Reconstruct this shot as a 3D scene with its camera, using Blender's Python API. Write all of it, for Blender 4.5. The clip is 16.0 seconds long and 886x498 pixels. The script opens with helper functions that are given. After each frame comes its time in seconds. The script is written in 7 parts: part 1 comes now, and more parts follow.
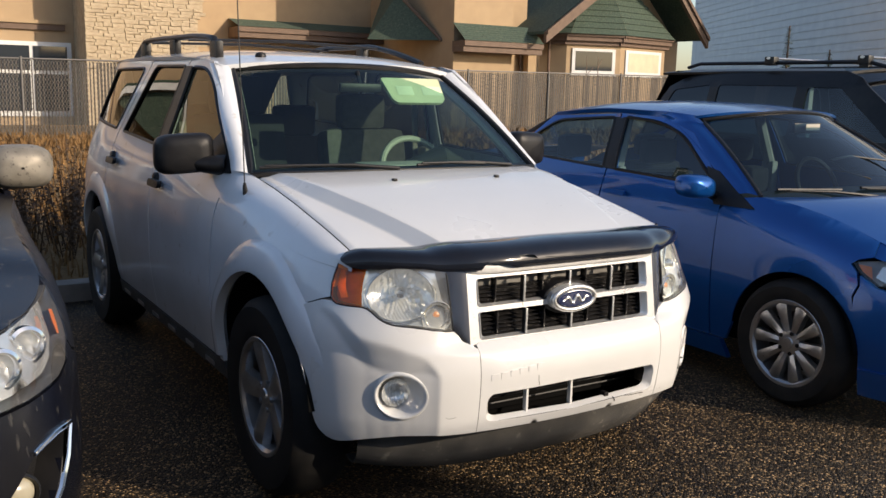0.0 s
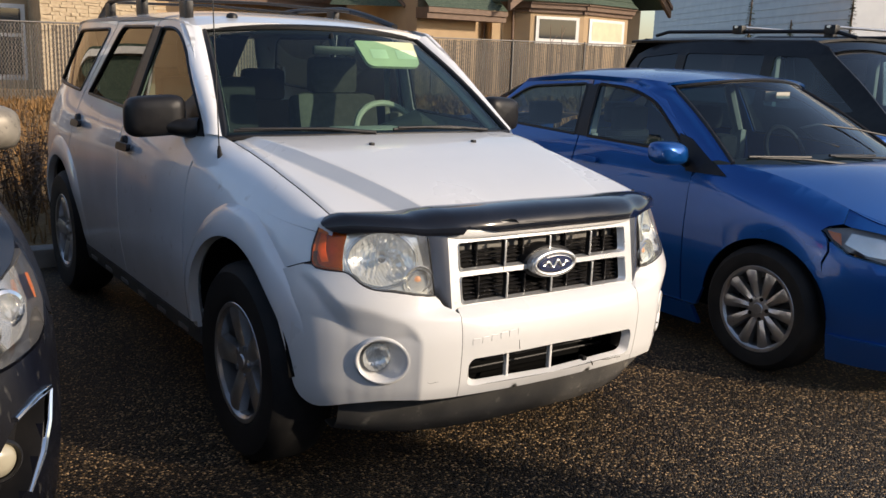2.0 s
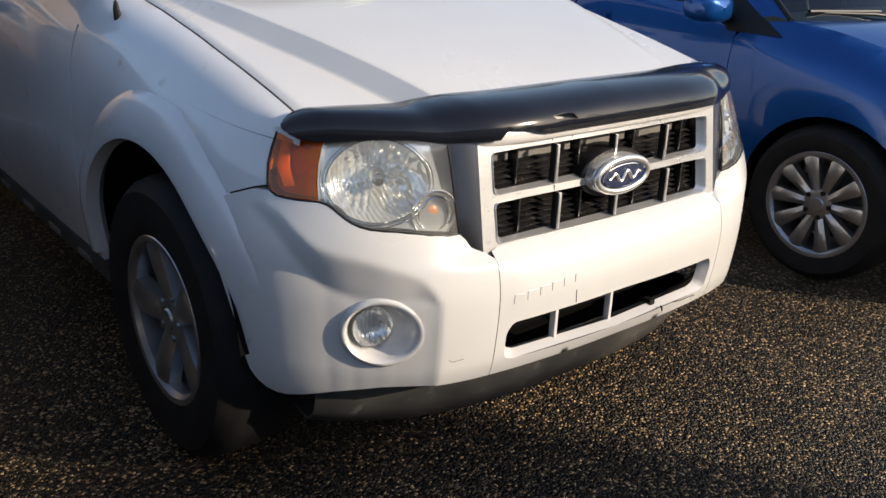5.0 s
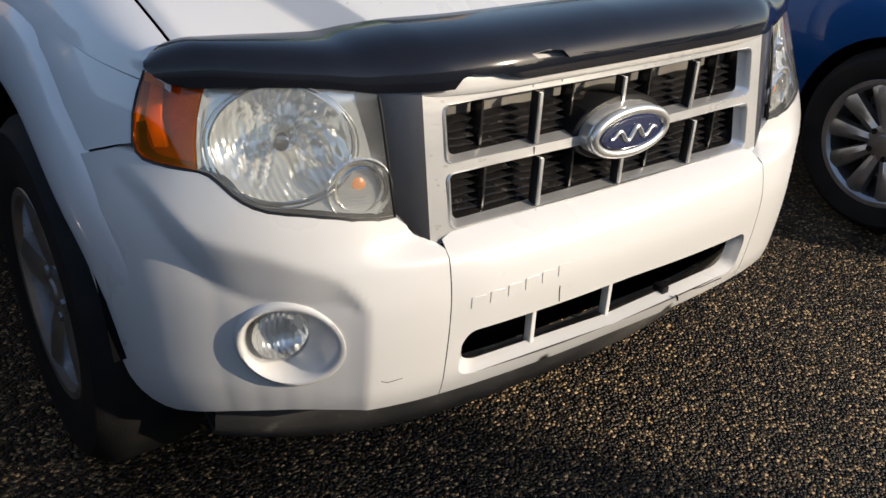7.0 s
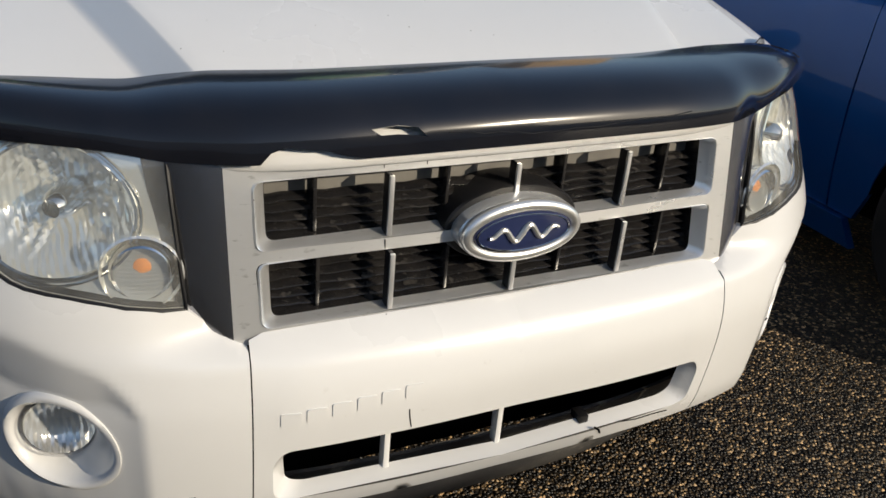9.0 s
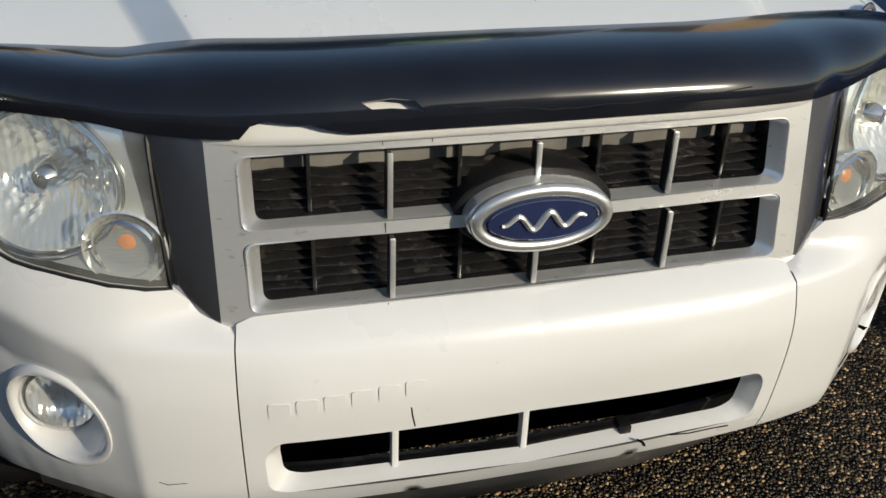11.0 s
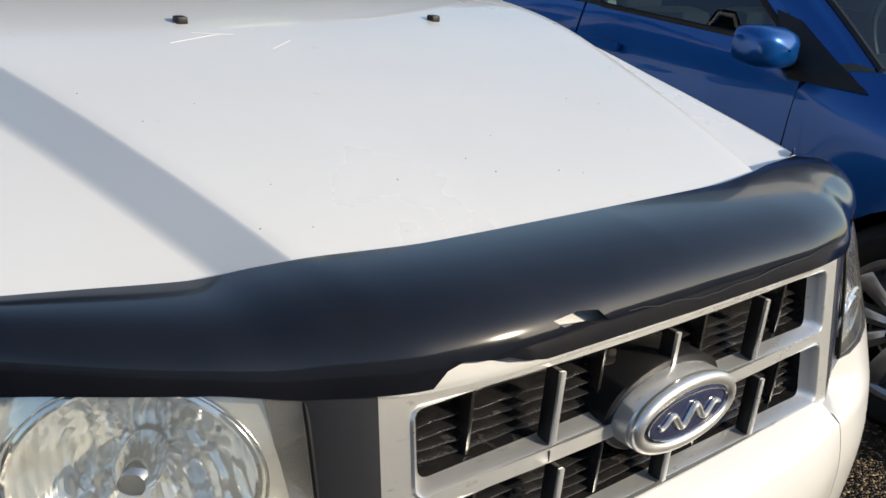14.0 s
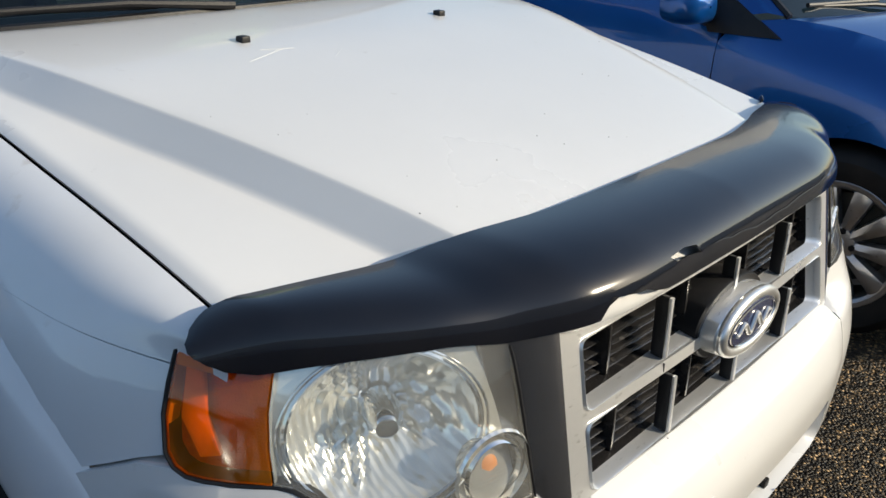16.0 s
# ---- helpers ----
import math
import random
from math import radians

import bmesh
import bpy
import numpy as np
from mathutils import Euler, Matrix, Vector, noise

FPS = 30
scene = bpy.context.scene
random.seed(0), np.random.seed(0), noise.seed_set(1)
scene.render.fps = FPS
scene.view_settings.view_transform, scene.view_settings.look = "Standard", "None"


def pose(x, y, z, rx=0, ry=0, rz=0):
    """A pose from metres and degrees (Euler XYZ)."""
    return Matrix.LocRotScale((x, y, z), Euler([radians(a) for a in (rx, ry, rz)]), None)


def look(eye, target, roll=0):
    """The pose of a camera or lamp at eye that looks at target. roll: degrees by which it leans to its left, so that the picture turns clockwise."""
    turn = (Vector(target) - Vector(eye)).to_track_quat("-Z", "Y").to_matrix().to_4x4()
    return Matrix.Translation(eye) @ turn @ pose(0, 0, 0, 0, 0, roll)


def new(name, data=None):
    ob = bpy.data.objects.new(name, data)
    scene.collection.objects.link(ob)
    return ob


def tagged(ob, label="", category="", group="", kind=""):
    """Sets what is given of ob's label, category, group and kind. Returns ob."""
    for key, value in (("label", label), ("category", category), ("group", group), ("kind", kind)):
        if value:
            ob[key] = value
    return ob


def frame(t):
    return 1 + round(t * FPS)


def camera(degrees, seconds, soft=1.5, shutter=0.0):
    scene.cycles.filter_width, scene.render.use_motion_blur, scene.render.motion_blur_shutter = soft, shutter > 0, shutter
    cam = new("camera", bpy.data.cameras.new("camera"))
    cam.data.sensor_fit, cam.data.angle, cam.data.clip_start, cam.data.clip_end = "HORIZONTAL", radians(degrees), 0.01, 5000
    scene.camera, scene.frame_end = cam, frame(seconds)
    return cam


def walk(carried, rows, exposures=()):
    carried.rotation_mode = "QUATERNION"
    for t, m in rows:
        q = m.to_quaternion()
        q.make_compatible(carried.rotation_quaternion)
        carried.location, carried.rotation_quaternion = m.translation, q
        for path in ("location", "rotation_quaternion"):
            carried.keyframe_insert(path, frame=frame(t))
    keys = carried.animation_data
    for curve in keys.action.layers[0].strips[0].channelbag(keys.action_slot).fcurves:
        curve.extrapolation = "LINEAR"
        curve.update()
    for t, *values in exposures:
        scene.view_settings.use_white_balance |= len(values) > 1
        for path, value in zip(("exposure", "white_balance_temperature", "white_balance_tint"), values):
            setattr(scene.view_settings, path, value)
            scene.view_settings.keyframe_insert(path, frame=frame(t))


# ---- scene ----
cam = camera(52.0, 16.0)
EXPOSURES = [(0, 0.42, 6800, 14), (2.5, 0.46, 6850, 15), (4.2, 0.50, 6850, 14), (7, 0.37, 6650, 12), (9, 0.17, 6600, 9), (11.4, 0.06, 6400, 6), (12.5, 0.07, 6450, 7), (13.5, 0.29, 6500, 9), (14.5, 0.50, 6600, 8), (16, 0.47, 6600, 7)]
PATH = [
    (0, (-1.982, -3.007, 1.49), (-0.93, -1.343, 1.138), 1.5),
    (0.5, (-1.976, -3.0, 1.486), (-0.915, -1.344, 1.123), 1.5),
    (1, (-1.987, -2.995, 1.484), (-0.913, -1.347, 1.119), 1.7),
    (1.5, (-2.003, -2.985, 1.481), (-0.914, -1.353, 1.093), 1.8),
    (2, (-2.027, -2.96, 1.471), (-0.909, -1.354, 1.054), 2.1),
    (2.5, (-2.002, -2.883, 1.459), (-0.884, -1.283, 1.024), 1.7),
    (3, (-1.894, -2.721, 1.424), (-0.794, -1.117, 0.957), 1.0),
    (3.5, (-1.827, -2.541, 1.385), (-0.731, -0.962, 0.833), 1.1),
    (4, (-1.772, -2.284, 1.378), (-0.591, -0.79, 0.768), 1.9),
    (4.2, (-1.754, -2.212, 1.382), (-0.528, -0.764, 0.749), 2.1),
    (6.5, (-1.254, -1.794, 1.342), (-0.177, -0.351, 0.471), 2.3),
    (7, (-1.155, -1.715, 1.337), (-0.086, -0.306, 0.403), 3.1),
    (7.5, (-1.047, -1.715, 1.348), (-0.104, -0.243, 0.377), 2.8),
    (8, (-0.825, -1.764, 1.36), (-0.034, -0.187, 0.417), 2.7),
    (8.5, (-0.723, -1.769, 1.337), (0.085, -0.168, 0.451), 3.7),
    (9, (-0.63, -1.69, 1.343), (0.192, -0.107, 0.439), 5.2),
    (11.5, (-0.393, -1.651, 1.308), (0.053, 0.042, 0.341), 1.5),
    (12, (-0.575, -1.604, 1.311), (0.018, 0.055, 0.364), 2.5),
    (12.5, (-0.7, -1.544, 1.299), (-0.066, 0.124, 0.397), 3.7),
    (13, (-0.755, -1.405, 1.274), (-0.005, 0.244, 0.427), 3.3),
    (13.5, (-0.765, -1.271, 1.33), (0.201, 0.26, 0.479), 3.9),
    (14, (-0.836, -1.218, 1.322), (0.393, 0.192, 0.614), 5.4),
    (14.5, (-1.006, -1.179, 1.367), (0.38, 0.091, 0.683), 4.8),
    (15, (-1.106, -1.173, 1.383), (0.363, -0.006, 0.691), 4.0),
    (15.5, (-1.135, -1.155, 1.38), (0.318, 0.021, 0.67), 2.5),
    (16, (-1.175, -1.151, 1.374), (0.222, 0.067, 0.623), 1.1),
]
walk(cam, [(t, look(eye, target, roll)) for t, eye, target, roll in PATH], exposures=EXPOSURES)

# ---- light ----
SUN_AZ, SUN_EL = radians(33), radians(22)       # from -y towards +x, above the horizon
sun_dir = Vector((math.sin(SUN_AZ) * math.cos(SUN_EL), -math.cos(SUN_AZ) * math.cos(SUN_EL), math.sin(SUN_EL)))
world = bpy.data.worlds.new("world")
scene.world = world
world.use_nodes = True
sky = world.node_tree.nodes.new("ShaderNodeTexSky")
sky.sky_type, sky.sun_disc, sky.sun_elevation, sky.sun_rotation = "NISHITA", False, SUN_EL, math.pi - SUN_AZ
sky.air_density, sky.dust_density, sky.ozone_density = 1.0, 1.2, 1.5
back = world.node_tree.nodes["Background"]
back.inputs["Strength"].default_value = 0.15
world.node_tree.links.new(sky.outputs[0], back.inputs["Color"])
sun = new("sun", bpy.data.lights.new("sun", "SUN"))
sun.data.energy, sun.data.angle, sun.data.color = 3.6, radians(0.6), (1.0, 0.88, 0.70)
sun.matrix_world = look((0, 0, 30), Vector((0, 0, 30)) - sun_dir)

# ---- materials ----
def mat(name, col, rough=0.5, metal=0.0, col2=None, scale=8.0, bump=0.0, bscale=250.0, coat=0.0, spec=0.5, speck=None, speck_scale=60.0, speck_at=0.62, rvar=0.1, stretch=(1, 1, 1)):
    """A surface with a broad change of tone, a fine grain and, where asked, specks of another colour."""
    m = bpy.data.materials.new(name)
    m.use_nodes = True
    n, l = m.node_tree.nodes, m.node_tree.links
    b = n["Principled BSDF"]
    co = n.new("ShaderNodeTexCoord")
    mp = n.new("ShaderNodeMapping")
    mp.inputs["Scale"].default_value = stretch
    l.new(co.outputs["Object"], mp.inputs["Vector"])
    nz = n.new("ShaderNodeTexNoise")
    nz.inputs["Scale"].default_value, nz.inputs["Detail"].default_value = scale, 6
    l.new(mp.outputs[0], nz.inputs["Vector"])
    mix = n.new("ShaderNodeMix")
    mix.data_type = "RGBA"
    c2 = col2 if col2 else tuple(c * 0.86 for c in col)
    mix.inputs["A"].default_value, mix.inputs["B"].default_value = (*col, 1), (*c2, 1)
    rp = n.new("ShaderNodeValToRGB")
    rp.color_ramp.elements[0].position, rp.color_ramp.elements[1].position = 0.35, 0.7
    l.new(nz.outputs["Fac"], rp.inputs["Fac"])
    l.new(rp.outputs["Color"], mix.inputs["Factor"])
    out = mix.outputs["Result"]
    fine = n.new("ShaderNodeTexNoise")
    fine.inputs["Scale"].default_value, fine.inputs["Detail"].default_value = bscale, 3
    l.new(mp.outputs[0], fine.inputs["Vector"])
    if speck:
        sp = n.new("ShaderNodeTexNoise")
        sp.inputs["Scale"].default_value, sp.inputs["Detail"].default_value = speck_scale, 5
        l.new(mp.outputs[0], sp.inputs["Vector"])
        sr = n.new("ShaderNodeValToRGB")
        sr.color_ramp.elements[0].position, sr.color_ramp.elements[1].position = speck_at, speck_at + 0.12
        l.new(sp.outputs["Fac"], sr.inputs["Fac"])
        m2 = n.new("ShaderNodeMix")
        m2.data_type = "RGBA"
        m2.inputs["B"].default_value = (*speck, 1)
        l.new(sr.outputs["Color"], m2.inputs["Factor"])
        l.new(out, m2.inputs["A"])
        out = m2.outputs["Result"]
    l.new(out, b.inputs["Base Color"])
    b.inputs["Metallic"].default_value = metal
    b.inputs["Specular IOR Level"].default_value = spec
    mr = n.new("ShaderNodeMapRange")
    mr.inputs["To Min"].default_value, mr.inputs["To Max"].default_value = max(0.02, rough - rvar * rough), min(1, rough + rvar * rough)
    l.new(nz.outputs["Fac"], mr.inputs["Value"])
    l.new(mr.outputs[0], b.inputs["Roughness"])
    if coat:
        b.inputs["Coat Weight"].default_value, b.inputs["Coat Roughness"].default_value = coat, 0.04
    if bump:
        bp = n.new("ShaderNodeBump")
        bp.inputs["Strength"].default_value, bp.inputs["Distance"].default_value = bump, 0.004
        l.new(fine.outputs["Fac"], bp.inputs["Height"])
        l.new(bp.outputs[0], b.inputs["Normal"])
    return m


def clear(name, tint=(0.9, 0.95, 0.93), ior=1.45, rough=0.01, haze=None, haze_amount=0.0):
    """A thin pane: it lets light through tinted, mirrors by Fresnel's law, and may be hazed."""
    m = bpy.data.materials.new(name)
    m.use_nodes = True
    n, l = m.node_tree.nodes, m.node_tree.links
    n.remove(n["Principled BSDF"])
    tr = n.new("ShaderNodeBsdfTransparent")
    tr.inputs["Color"].default_value = (*tint, 1)
    gl = n.new("ShaderNodeBsdfGlossy")
    gl.inputs["Roughness"].default_value = rough
    # Schlick's law on both sides of the pane
    lw = n.new("ShaderNodeLayerWeight")
    lw.inputs["Blend"].default_value = 0.5
    pw = n.new("ShaderNodeMath")
    pw.operation = "POWER"
    pw.inputs[1].default_value = 5.0
    l.new(lw.outputs["Facing"], pw.inputs[0])
    f0 = 1.7 * ((ior - 1) / (ior + 1)) ** 2
    fr = n.new("ShaderNodeMapRange")
    fr.inputs["To Min"].default_value, fr.inputs["To Max"].default_value = f0, 1.0
    l.new(pw.outputs[0], fr.inputs["Value"])
    mx = n.new("ShaderNodeMixShader")
    l.new(fr.outputs[0], mx.inputs[0])
    base = tr.outputs[0]
    if haze:
        df = n.new("ShaderNodeBsdfDiffuse")
        df.inputs["Color"].default_value = (*haze, 1)
        hm = n.new("ShaderNodeMixShader")
        nz = n.new("ShaderNodeTexNoise")
        nz.inputs["Scale"].default_value, nz.inputs["Detail"].default_value = 14, 5
        co = n.new("ShaderNodeTexCoord")
        l.new(co.outputs["Object"], nz.inputs["Vector"])
        mr = n.new("ShaderNodeMapRange")
        mr.inputs["From Min"].default_value, mr.inputs["From Max"].default_value = 0.3, 0.75
        mr.inputs["To Min"].default_value, mr.inputs["To Max"].default_value = haze_amount * 0.4, haze_amount * 1.5
        l.new(nz.outputs["Fac"], mr.inputs["Value"])
        l.new(mr.outputs[0], hm.inputs[0])
        l.new(base, hm.inputs[1])
        l.new(df.outputs[0], hm.inputs[2])
        base = hm.outputs[0]
    l.new(base, mx.inputs[1])
    l.new(gl.outputs[0], mx.inputs[2])
    l.new(mx.outputs[0], n["Material Output"].inputs["Surface"])
    return m


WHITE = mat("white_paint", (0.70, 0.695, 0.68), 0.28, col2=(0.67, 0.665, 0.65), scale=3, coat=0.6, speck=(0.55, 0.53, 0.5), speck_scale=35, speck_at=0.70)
# Dusty side white; the cool cast of skylit shade is mixed into it.
SIDE_WHITE = mat("dusty_shade_cooled_white", (0.75, 0.765, 0.785), 0.34, col2=(0.64, 0.645, 0.65), scale=2.5, coat=0.9, speck=(0.48, 0.44, 0.40), speck_scale=14, speck_at=0.64)
BLUE = mat("blue_metallic_paint", (0.004, 0.082, 0.32), 0.28, metal=0.45, col2=(0.003, 0.070, 0.28), scale=2, coat=0.75, spec=0.2, bump=0.02, bscale=1500)
NAVY = mat("dusty_black_paint", (0.004, 0.005, 0.010), 0.26, col2=(0.010, 0.010, 0.012), scale=5, coat=0.0, spec=0.25, speck=(0.085, 0.08, 0.072), speck_scale=30, speck_at=0.63, stretch=(1, 1, 0.5))
VANBLACK = mat("black_plastic", (0.006, 0.006, 0.0065), 0.40, col2=(0.013, 0.012, 0.012), scale=20, bump=0.15, bscale=700, spec=0.35)
SMOKE = mat("smoked_black_acrylic", (0.007, 0.008, 0.012), 0.13, col2=(0.012, 0.012, 0.015), scale=9, coat=0.3, spec=0.35, speck=(0.10, 0.09, 0.08), speck_scale=90, speck_at=0.76, rvar=0.3)
CHROME = mat("worn_chrome_plastic", (0.84, 0.84, 0.83), 0.30, metal=0.76, col2=(0.72, 0.72, 0.71), scale=9, bump=0.05, bscale=160, speck=(0.52, 0.52, 0.50), speck_scale=120, speck_at=0.64, rvar=0.5, stretch=(0.35, 1, 1))
# Darker copy of the grille chrome; shade and dark reflections put into it.
CHEEK = mat("shade_dark_chrome", (0.38, 0.38, 0.40), 0.20, metal=0.95, col2=(0.27, 0.27, 0.29), scale=16, bump=0.03, bscale=200, rvar=0.5, stretch=(1, 1, 0.3))
DUSTY_GREY = mat("dusty_grey_panel", (0.20, 0.19, 0.17), 0.7, col2=(0.13, 0.122, 0.11), scale=12, speck=(0.14, 0.13, 0.12), speck_scale=40, speck_at=0.60)
SATIN = mat("satin_emblem_metal", (0.80, 0.79, 0.76), 0.30, metal=0.85, col2=(0.78, 0.77, 0.74), scale=25)
BRIGHT = mat("bright_chrome", (0.80, 0.80, 0.79), 0.07, metal=1.0, col2=(0.74, 0.74, 0.73), scale=20)
SILVER = mat("silver_alloy", (0.55, 0.55, 0.56), 0.34, metal=0.9, col2=(0.42, 0.41, 0.40), scale=14, speck=(0.20, 0.18, 0.16), speck_scale=50, speck_at=0.66)
BLACK = mat("black_plastic", (0.009, 0.009, 0.010), 0.40, col2=(0.016, 0.015, 0.015), scale=20, bump=0.15, bscale=700, spec=0.28)
GREY_PLASTIC = mat("dusty_grey_plastic", (0.050, 0.049, 0.048), 0.60, col2=(0.105, 0.098, 0.088), scale=7, bump=0.2, bscale=500, speck=(0.20, 0.185, 0.16), speck_scale=22, speck_at=0.62)
SLAT_BLACK = mat("grille_black", (0.010, 0.010, 0.011), 0.24, col2=(0.022, 0.020, 0.019), scale=30, spec=0.5, speck=(0.06, 0.055, 0.05), speck_scale=45, speck_at=0.60)
# Near-black puts the dark of hollows into the colour; cracks use it too.
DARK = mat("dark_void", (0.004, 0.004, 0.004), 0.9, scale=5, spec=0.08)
RUBBER = mat("tyre_rubber", (0.007, 0.007, 0.0075), 0.7, col2=(0.018, 0.016, 0.014), scale=12, bump=0.3, bscale=300, spec=0.3)
AMBER = clear("amber_lens", (1.0, 0.42, 0.03), 1.45, 0.05, (0.85, 0.26, 0.008), 0.22)
LENS = clear("cloudy_lamp_lens", (0.98, 0.98, 0.95), 1.5, 0.03, (0.88, 0.86, 0.78), 0.10)
CLEAR = clear("clear_lens", (0.97, 0.97, 0.97), 1.5, 0.02)
WINDOW = clear("windscreen_glass", (0.62, 0.80, 0.72), 1.5, 0.005)
SIDE_GLASS = clear("tinted_side_glass", (0.30, 0.33, 0.30), 1.52, 0.005)
PRIVACY = clear("privacy_glass", (0.10, 0.11, 0.11), 1.6, 0.005)
BLACK_GLASS = clear("black_privacy_glass", (0.02, 0.022, 0.026), 1.5, 0.005)
SILVER_DULL = mat("dull_wiper_metal", (0.22, 0.22, 0.22), 0.5, metal=0.5, scale=20)
BLUE_GLASS = clear("sedan_glass", (0.42, 0.55, 0.58), 1.5, 0.005)
MIRRORED = mat("lamp_bezel_chrome", (0.88, 0.88, 0.85), 0.12, metal=0.72, col2=(0.78, 0.78, 0.74), scale=12, bump=0.25, bscale=22)


def fluted():
    """Bright reflector metal, pressed into flutes and facets."""
    m = mat("fluted_reflector", (0.96, 0.96, 0.92), 0.12, metal=0.66, scale=10)
    n, l = m.node_tree.nodes, m.node_tree.links
    co = n.new("ShaderNodeTexCoord")
    wv = n.new("ShaderNodeTexWave")
    wv.inputs["Scale"].default_value, wv.inputs["Distortion"].default_value, wv.inputs["Detail"].default_value = 32, 2.5, 1
    l.new(co.outputs["Object"], wv.inputs["Vector"])
    vo = n.new("ShaderNodeTexVoronoi")
    vo.inputs["Scale"].default_value = 45
    l.new(co.outputs["Object"], vo.inputs["Vector"])
    ad = n.new("ShaderNodeMath")
    l.new(wv.outputs["Fac"], ad.inputs[0])
    l.new(vo.outputs["Distance"], ad.inputs[1])
    bp = n.new("ShaderNodeBump")
    bp.inputs["Strength"].default_value, bp.inputs["Distance"].default_value = 0.16, 0.010
    l.new(ad.outputs[0], bp.inputs["Height"])
    l.new(bp.outputs[0], n["Principled BSDF"].inputs["Normal"])
    return m


REFLECTOR = fluted()
# Paler than the charcoal cloth: light on the driver's seat put into it.
SEAT = mat("lit_grey_seat_cloth", (0.10, 0.10, 0.095), 0.9, col2=(0.14, 0.135, 0.125), scale=30, bump=0.3)
DARK_SEAT = mat("charcoal_seat_cloth", (0.022, 0.022, 0.024), 0.9, scale=30, bump=0.3)
TRIM = mat("beige_trim", (0.42, 0.40, 0.34), 0.6, scale=10)
DASH = mat("dashboard_vinyl", (0.03, 0.032, 0.032), 0.55, scale=16, bump=0.2)
VISOR = mat("pale_visor_cloth", (0.60, 0.63, 0.40), 0.8, scale=10)
PAPER = mat("pale_sticker", (0.75, 0.80, 0.55), 0.6, scale=10)


# ---- shape helpers ----
def curve1(keys):
    """A smooth curve through (place, value) keys that does not overshoot."""
    xs = np.array([k[0] for k in keys], float)
    ys = np.array([k[1] for k in keys], float)
    d = np.diff(ys) / np.diff(xs)
    m = np.zeros(len(xs))
    m[0], m[-1] = d[0], d[-1]
    for i in range(1, len(xs) - 1):
        m[i] = 0 if d[i - 1] * d[i] <= 0 else 2 * d[i - 1] * d[i] / (d[i - 1] + d[i])

    def at(x):
        x = min(max(x, xs[0]), xs[-1])
        i = min(int(np.searchsorted(xs, x, side="right")) - 1, len(xs) - 2)
        h = xs[i + 1] - xs[i]
        t = (x - xs[i]) / h
        return ((2 * t**3 - 3 * t**2 + 1) * ys[i] + (t**3 - 2 * t**2 + t) * h * m[i] + (-2 * t**3 + 3 * t**2) * ys[i + 1] + (t**3 - t**2) * h * m[i + 1])
    return at


def link(name, verts, faces, material, parent=None, label="", smooth=True, angle=40):
    me = bpy.data.meshes.new(name)
    me.from_pydata([tuple(v) for v in verts], [], faces)
    me.validate()
    ob = new(name, me)
    if smooth:
        me.polygons.foreach_set("use_smooth", [True] * len(me.polygons))
        me.set_sharp_from_angle(angle=radians(angle))
    for mm in (material if isinstance(material, (list, tuple)) else [material]):
        me.materials.append(mm)
    if parent:
        ob.parent = parent
    if label:
        ob["label"] = label
    return ob


def part(name, bm, material, parent=None, label="", smooth=True, angle=40):
    bmesh.ops.recalc_face_normals(bm, faces=bm.faces)
    me = bpy.data.meshes.new(name)
    bm.to_mesh(me)
    bm.free()
    ob = new(name, me)
    if smooth:
        me.polygons.foreach_set("use_smooth", [True] * len(me.polygons))
        me.set_sharp_from_angle(angle=radians(angle))
    me.materials.append(material)
    if parent:
        ob.parent = parent
    if label:
        ob["label"] = label
    return ob


def thing(name, label, category, group="", kind="", at=(0, 0, 0)):
    ob = new(name)
    ob.empty_display_size = 0.1
    ob.location = at
    return tagged(ob, label, category, group, kind)


def box(bm, lo, hi, bevel=0.0, m=None):
    vs = [bm.verts.new((x, y, z)) for x in (lo[0], hi[0]) for y in (lo[1], hi[1]) for z in (lo[2], hi[2])]
    fs = [bm.faces.new([vs[i] for i in q]) for q in ((0, 1, 3, 2), (4, 6, 7, 5), (0, 4, 5, 1), (2, 3, 7, 6), (0, 2, 6, 4), (1, 5, 7, 3))]
    if m is not None:
        bmesh.ops.transform(bm, matrix=m, verts=vs)
    if bevel:
        es = list({e for f in fs for e in f.edges})
        bmesh.ops.bevel(bm, geom=es, offset=bevel, segments=2, affect="EDGES", profile=0.6)
    return vs


def boxpart(name, lo, hi, material, parent=None, label="", bevel=0.01, m=None):
    bm = bmesh.new()
    box(bm, lo, hi, bevel, m)
    return part(name, bm, material, parent, label)


def loft(rows, close_u=False, close_v=False):
    """Verts and quads of a grid of points."""
    nu, nv = len(rows), len(rows[0])
    verts = [p for r in rows for p in r]
    faces = []
    for i in range(nu if close_u else nu - 1):
        for j in range(nv if close_v else nv - 1):
            a, b = i * nv + j, i * nv + (j + 1) % nv
            c, d = ((i + 1) % nu) * nv + (j + 1) % nv, ((i + 1) % nu) * nv + j
            faces.append((a, b, c, d))
    return verts, faces


